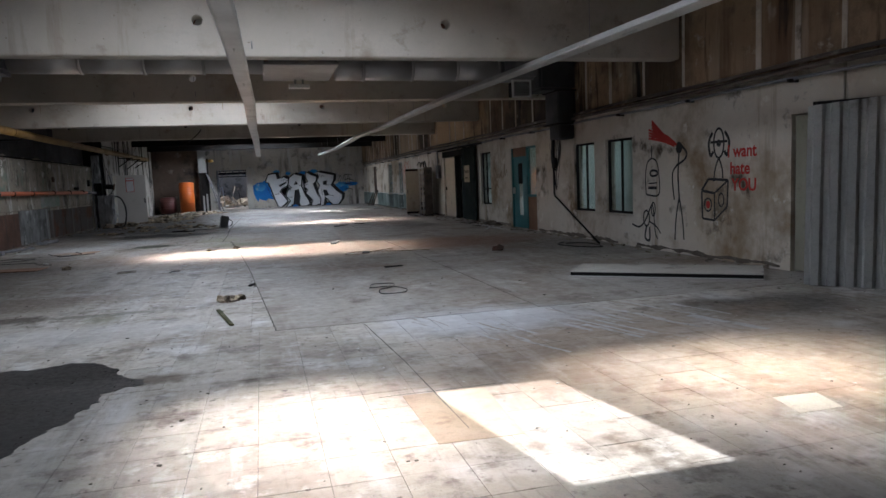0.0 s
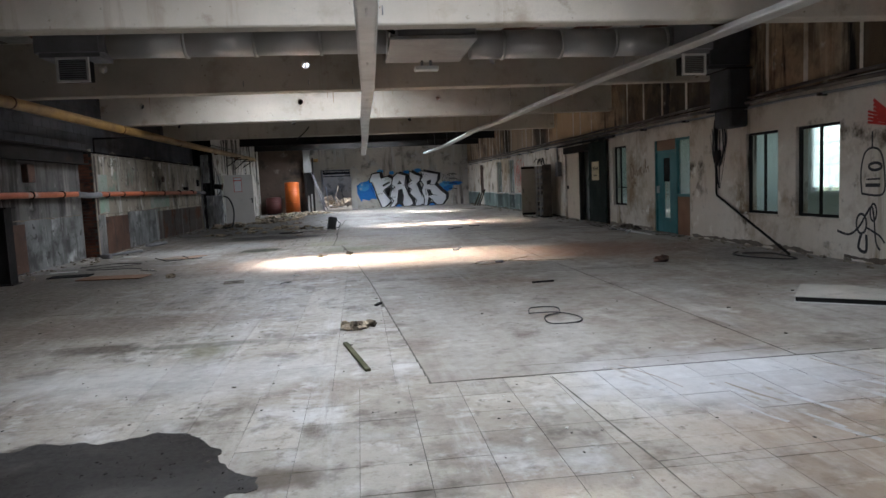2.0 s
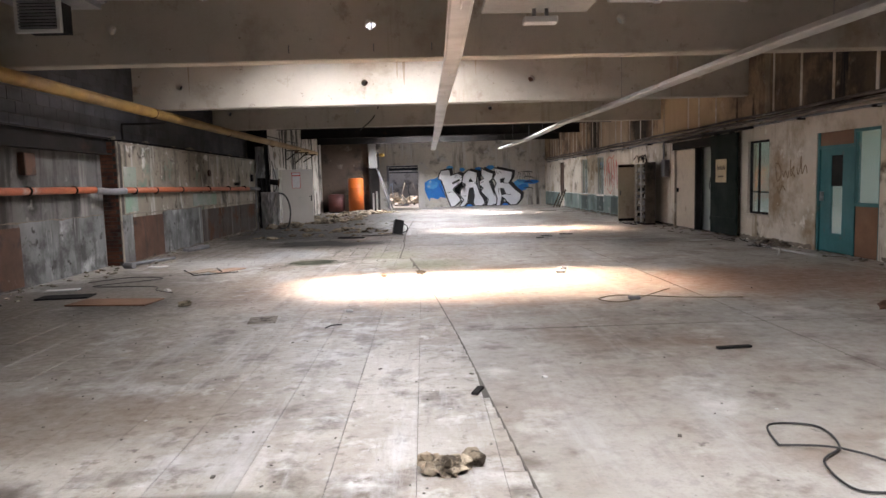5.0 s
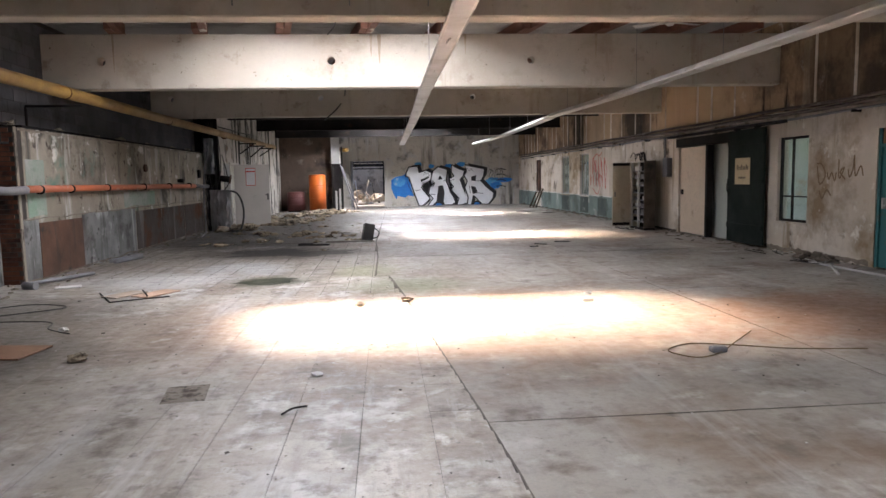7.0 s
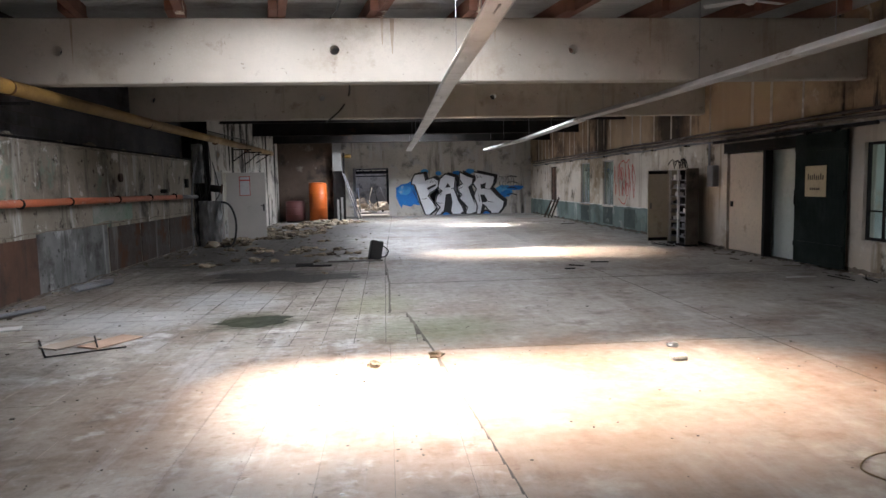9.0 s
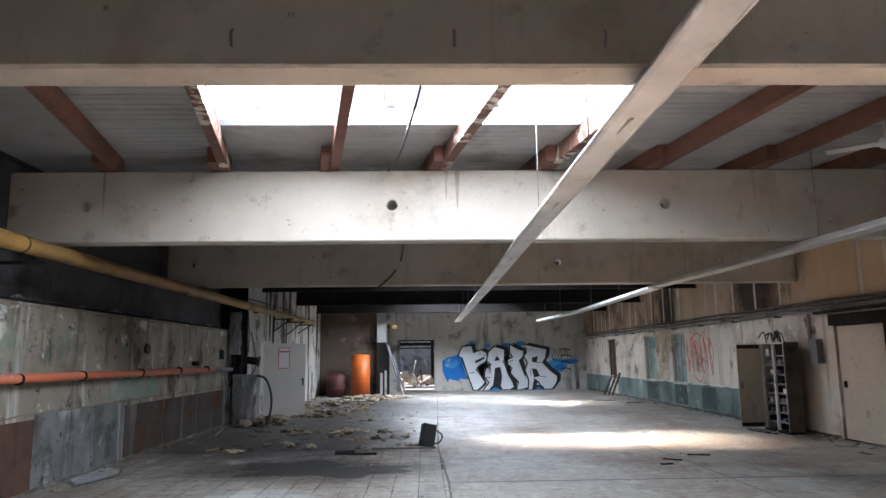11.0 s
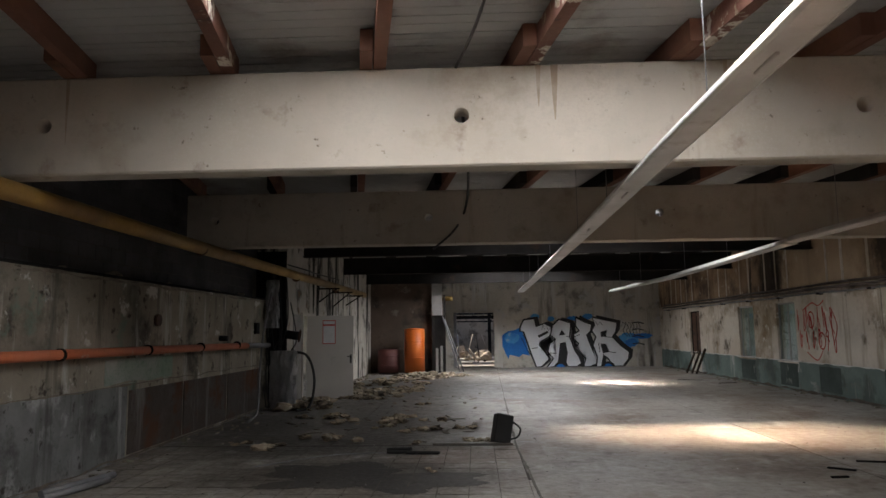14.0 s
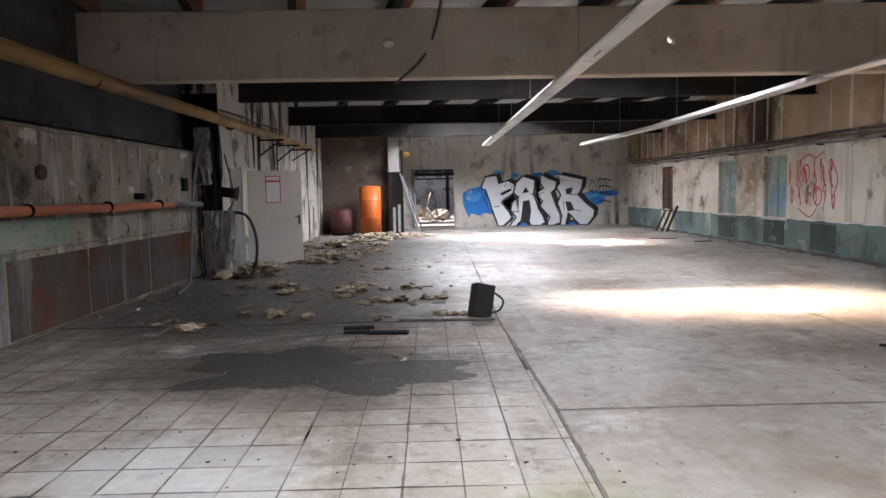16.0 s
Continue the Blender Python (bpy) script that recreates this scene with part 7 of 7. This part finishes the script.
# cast slabs right of the joint
CROSS = [6.58, 11.9, 16.6, 21.3, 26.4, 31.8, 37.2, 42.4, 46.49]
for ya, yb in zip(CROSS, CROSS[1:]):
    for xa, xb in ((None, 3.1), (3.1, 7.04)):
        g = 0.007
        left = [(joint_x(y) + g, y) for y in [ya + g] + [j[0] for j in JOINT if ya + g < j[0] < yb - g] + [yb - g]] if xa is None else [(xa + g, ya + g), (xa + g, yb - g)]
        ring = left + [(xb - g, yb - g), (xb - g, ya + g)]
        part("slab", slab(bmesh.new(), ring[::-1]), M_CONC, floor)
for xa, xb in ((-6.45, -3.6), (-3.6, None)):
    for ya, yb in ((24.85, 31.8), (31.8, 39.0), (39.0, 46.49)):
        b0, b1 = (joint_x(ya) - 0.004, joint_x(yb) - 0.004) if xb is None else (xb - 0.007, xb - 0.007)
        part("slab", slab(bmesh.new(), [(xa + 0.007, ya + 0.007), (b0, ya + 0.007), (b1, yb - 0.007), (xa + 0.007, yb - 0.007)]), M_CONC, floor)
part("slab", slab(bmesh.new(), [(7.06, -3), (12.4, -3), (12.4, 46.8), (7.06, 46.8)]), M_CONC, floor)
part("slab", slab(bmesh.new(), [(-7.1, 46.5), (12.4, 46.85), (12.4, 74), (-7.1, 74)]), M_CONC, floor)

# cement tiles
shared = {}


def tile_mesh(w, d):
    key = (round(w, 3), round(d, 3))
    if key not in shared:
        bm = bmesh.new()
        b = 0.0012
        lo = [bm.verts.new(p) for p in ((0, 0, -0.02), (w, 0, -0.02), (w, d, -0.02), (0, d, -0.02))]
        mid = [bm.verts.new(p) for p in ((0, 0, -0.0015), (w, 0, -0.0015), (w, d, -0.0015), (0, d, -0.0015))]
        hi = [bm.verts.new(p) for p in ((b, b, 0), (w - b, b, 0), (w - b, d - b, 0), (b, d - b, 0))]
        bm.faces.new(hi)
        for i in range(4):
            j = (i + 1) % 4
            bm.faces.new((lo[i], lo[j], mid[j], mid[i])), bm.faces.new((mid[i], mid[j], hi[j], hi[i]))
        shared[key] = mesh_of("tile", bm, M_TILE)
    return shared[key]


rest_v, rest_f = [], []
rng = random.Random(11)


def lay(x, y, w, d, single):
    if w < 0.03 or d < 0.03:
        return
    dz = rng.uniform(-0.001, 0.001)
    me = tile_mesh(w, d)
    if single:
        ob = new("tile", me)
        ob.location, ob.parent = (x, y, dz), floor
    else:
        k = len(rest_v)
        rest_v.extend((v.co.x + x, v.co.y + y, v.co.z + dz) for v in me.vertices)
        rest_f.extend(tuple(i + k for i in p.vertices) for p in me.polygons)


def square_rows(y0, y1, limit_of, gap, single_from=99):
    n = max(1, round((y1 - y0) / TILE))
    for r in range(n):
        y, d = y0 + (y1 - y0) * r / n, (y1 - y0) / n
        x = -6.49
        limit = limit_of(y + d / 2)
        while x < limit:
            w = min(TILE, limit - x)
            lay(x, y, w - gap, d - gap, x > single_from and abs(w - TILE) < 0.01)
            x += TILE


# small squares near the start, long strips between, small squares again before the end of the tiles
square_rows(-3.1, 6.57, lambda y: XR - 0.01, 0.0025)
x = -6.49
while x < 0.4:
    y = 6.57
    while y < 17.0:
        d = min(rng.choice((0.68, 1.35, 2.0, 2.7)), 17.0 - y)
        if x + 0.44 > joint_x(y + d):
            d = min(0.2, 17.0 - y)
        lay(x, y, min(0.44, joint_x(y + d / 2) - 0.004 - x) - 0.0025, d - 0.0015, False)
        y += d
    x += 0.44
square_rows(17.0, 24.8, lambda y: joint_x(y) - 0.01, 0.006, -5.3)
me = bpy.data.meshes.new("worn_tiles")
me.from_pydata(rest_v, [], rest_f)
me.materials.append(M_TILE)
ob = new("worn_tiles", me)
ob.parent = floor
tagged(ob, kind="stuff")

# grime worked into stretches of the tile joints
rng = random.Random(21)
bm = bmesh.new()
n_rows = round(7.8 / TILE)
for k in range(420):
    along_x = rng.random() < 0.45
    if along_x:
        y = 17.0 + 7.8 * rng.randrange(5, n_rows + 1) / n_rows - 0.006
        x = rng.uniform(-6.2, -1.4)
    else:
        x, y = -6.49 + TILE * rng.randrange(1, 17) - 0.006, rng.uniform(18.8, 24.2)
    length, w = rng.uniform(0.15, 0.8), rng.choice((0.003, 0.004, 0.005, 0.008))
    n = max(3, int(length / 0.05))
    lo, hi = [], []
    for i in range(n + 1):
        f = i / n
        s = w * rng.uniform(0.4, 1.3) * (0.4 if i in (0, n) else 1)
        c = length * f
        lo.append(bm.verts.new((x + c, y - s, 0.0035) if along_x else (x + s, y + c, 0.0035)))
        hi.append(bm.verts.new((x + c, y + s, 0.0035) if along_x else (x - s, y + c, 0.0035)))
    for i in range(n):
        bm.faces.new((lo[i], lo[i + 1], hi[i + 1], hi[i]))
ob = part("joint_grime", bm, M_GRIME, floor)
tagged(ob, kind="stuff")
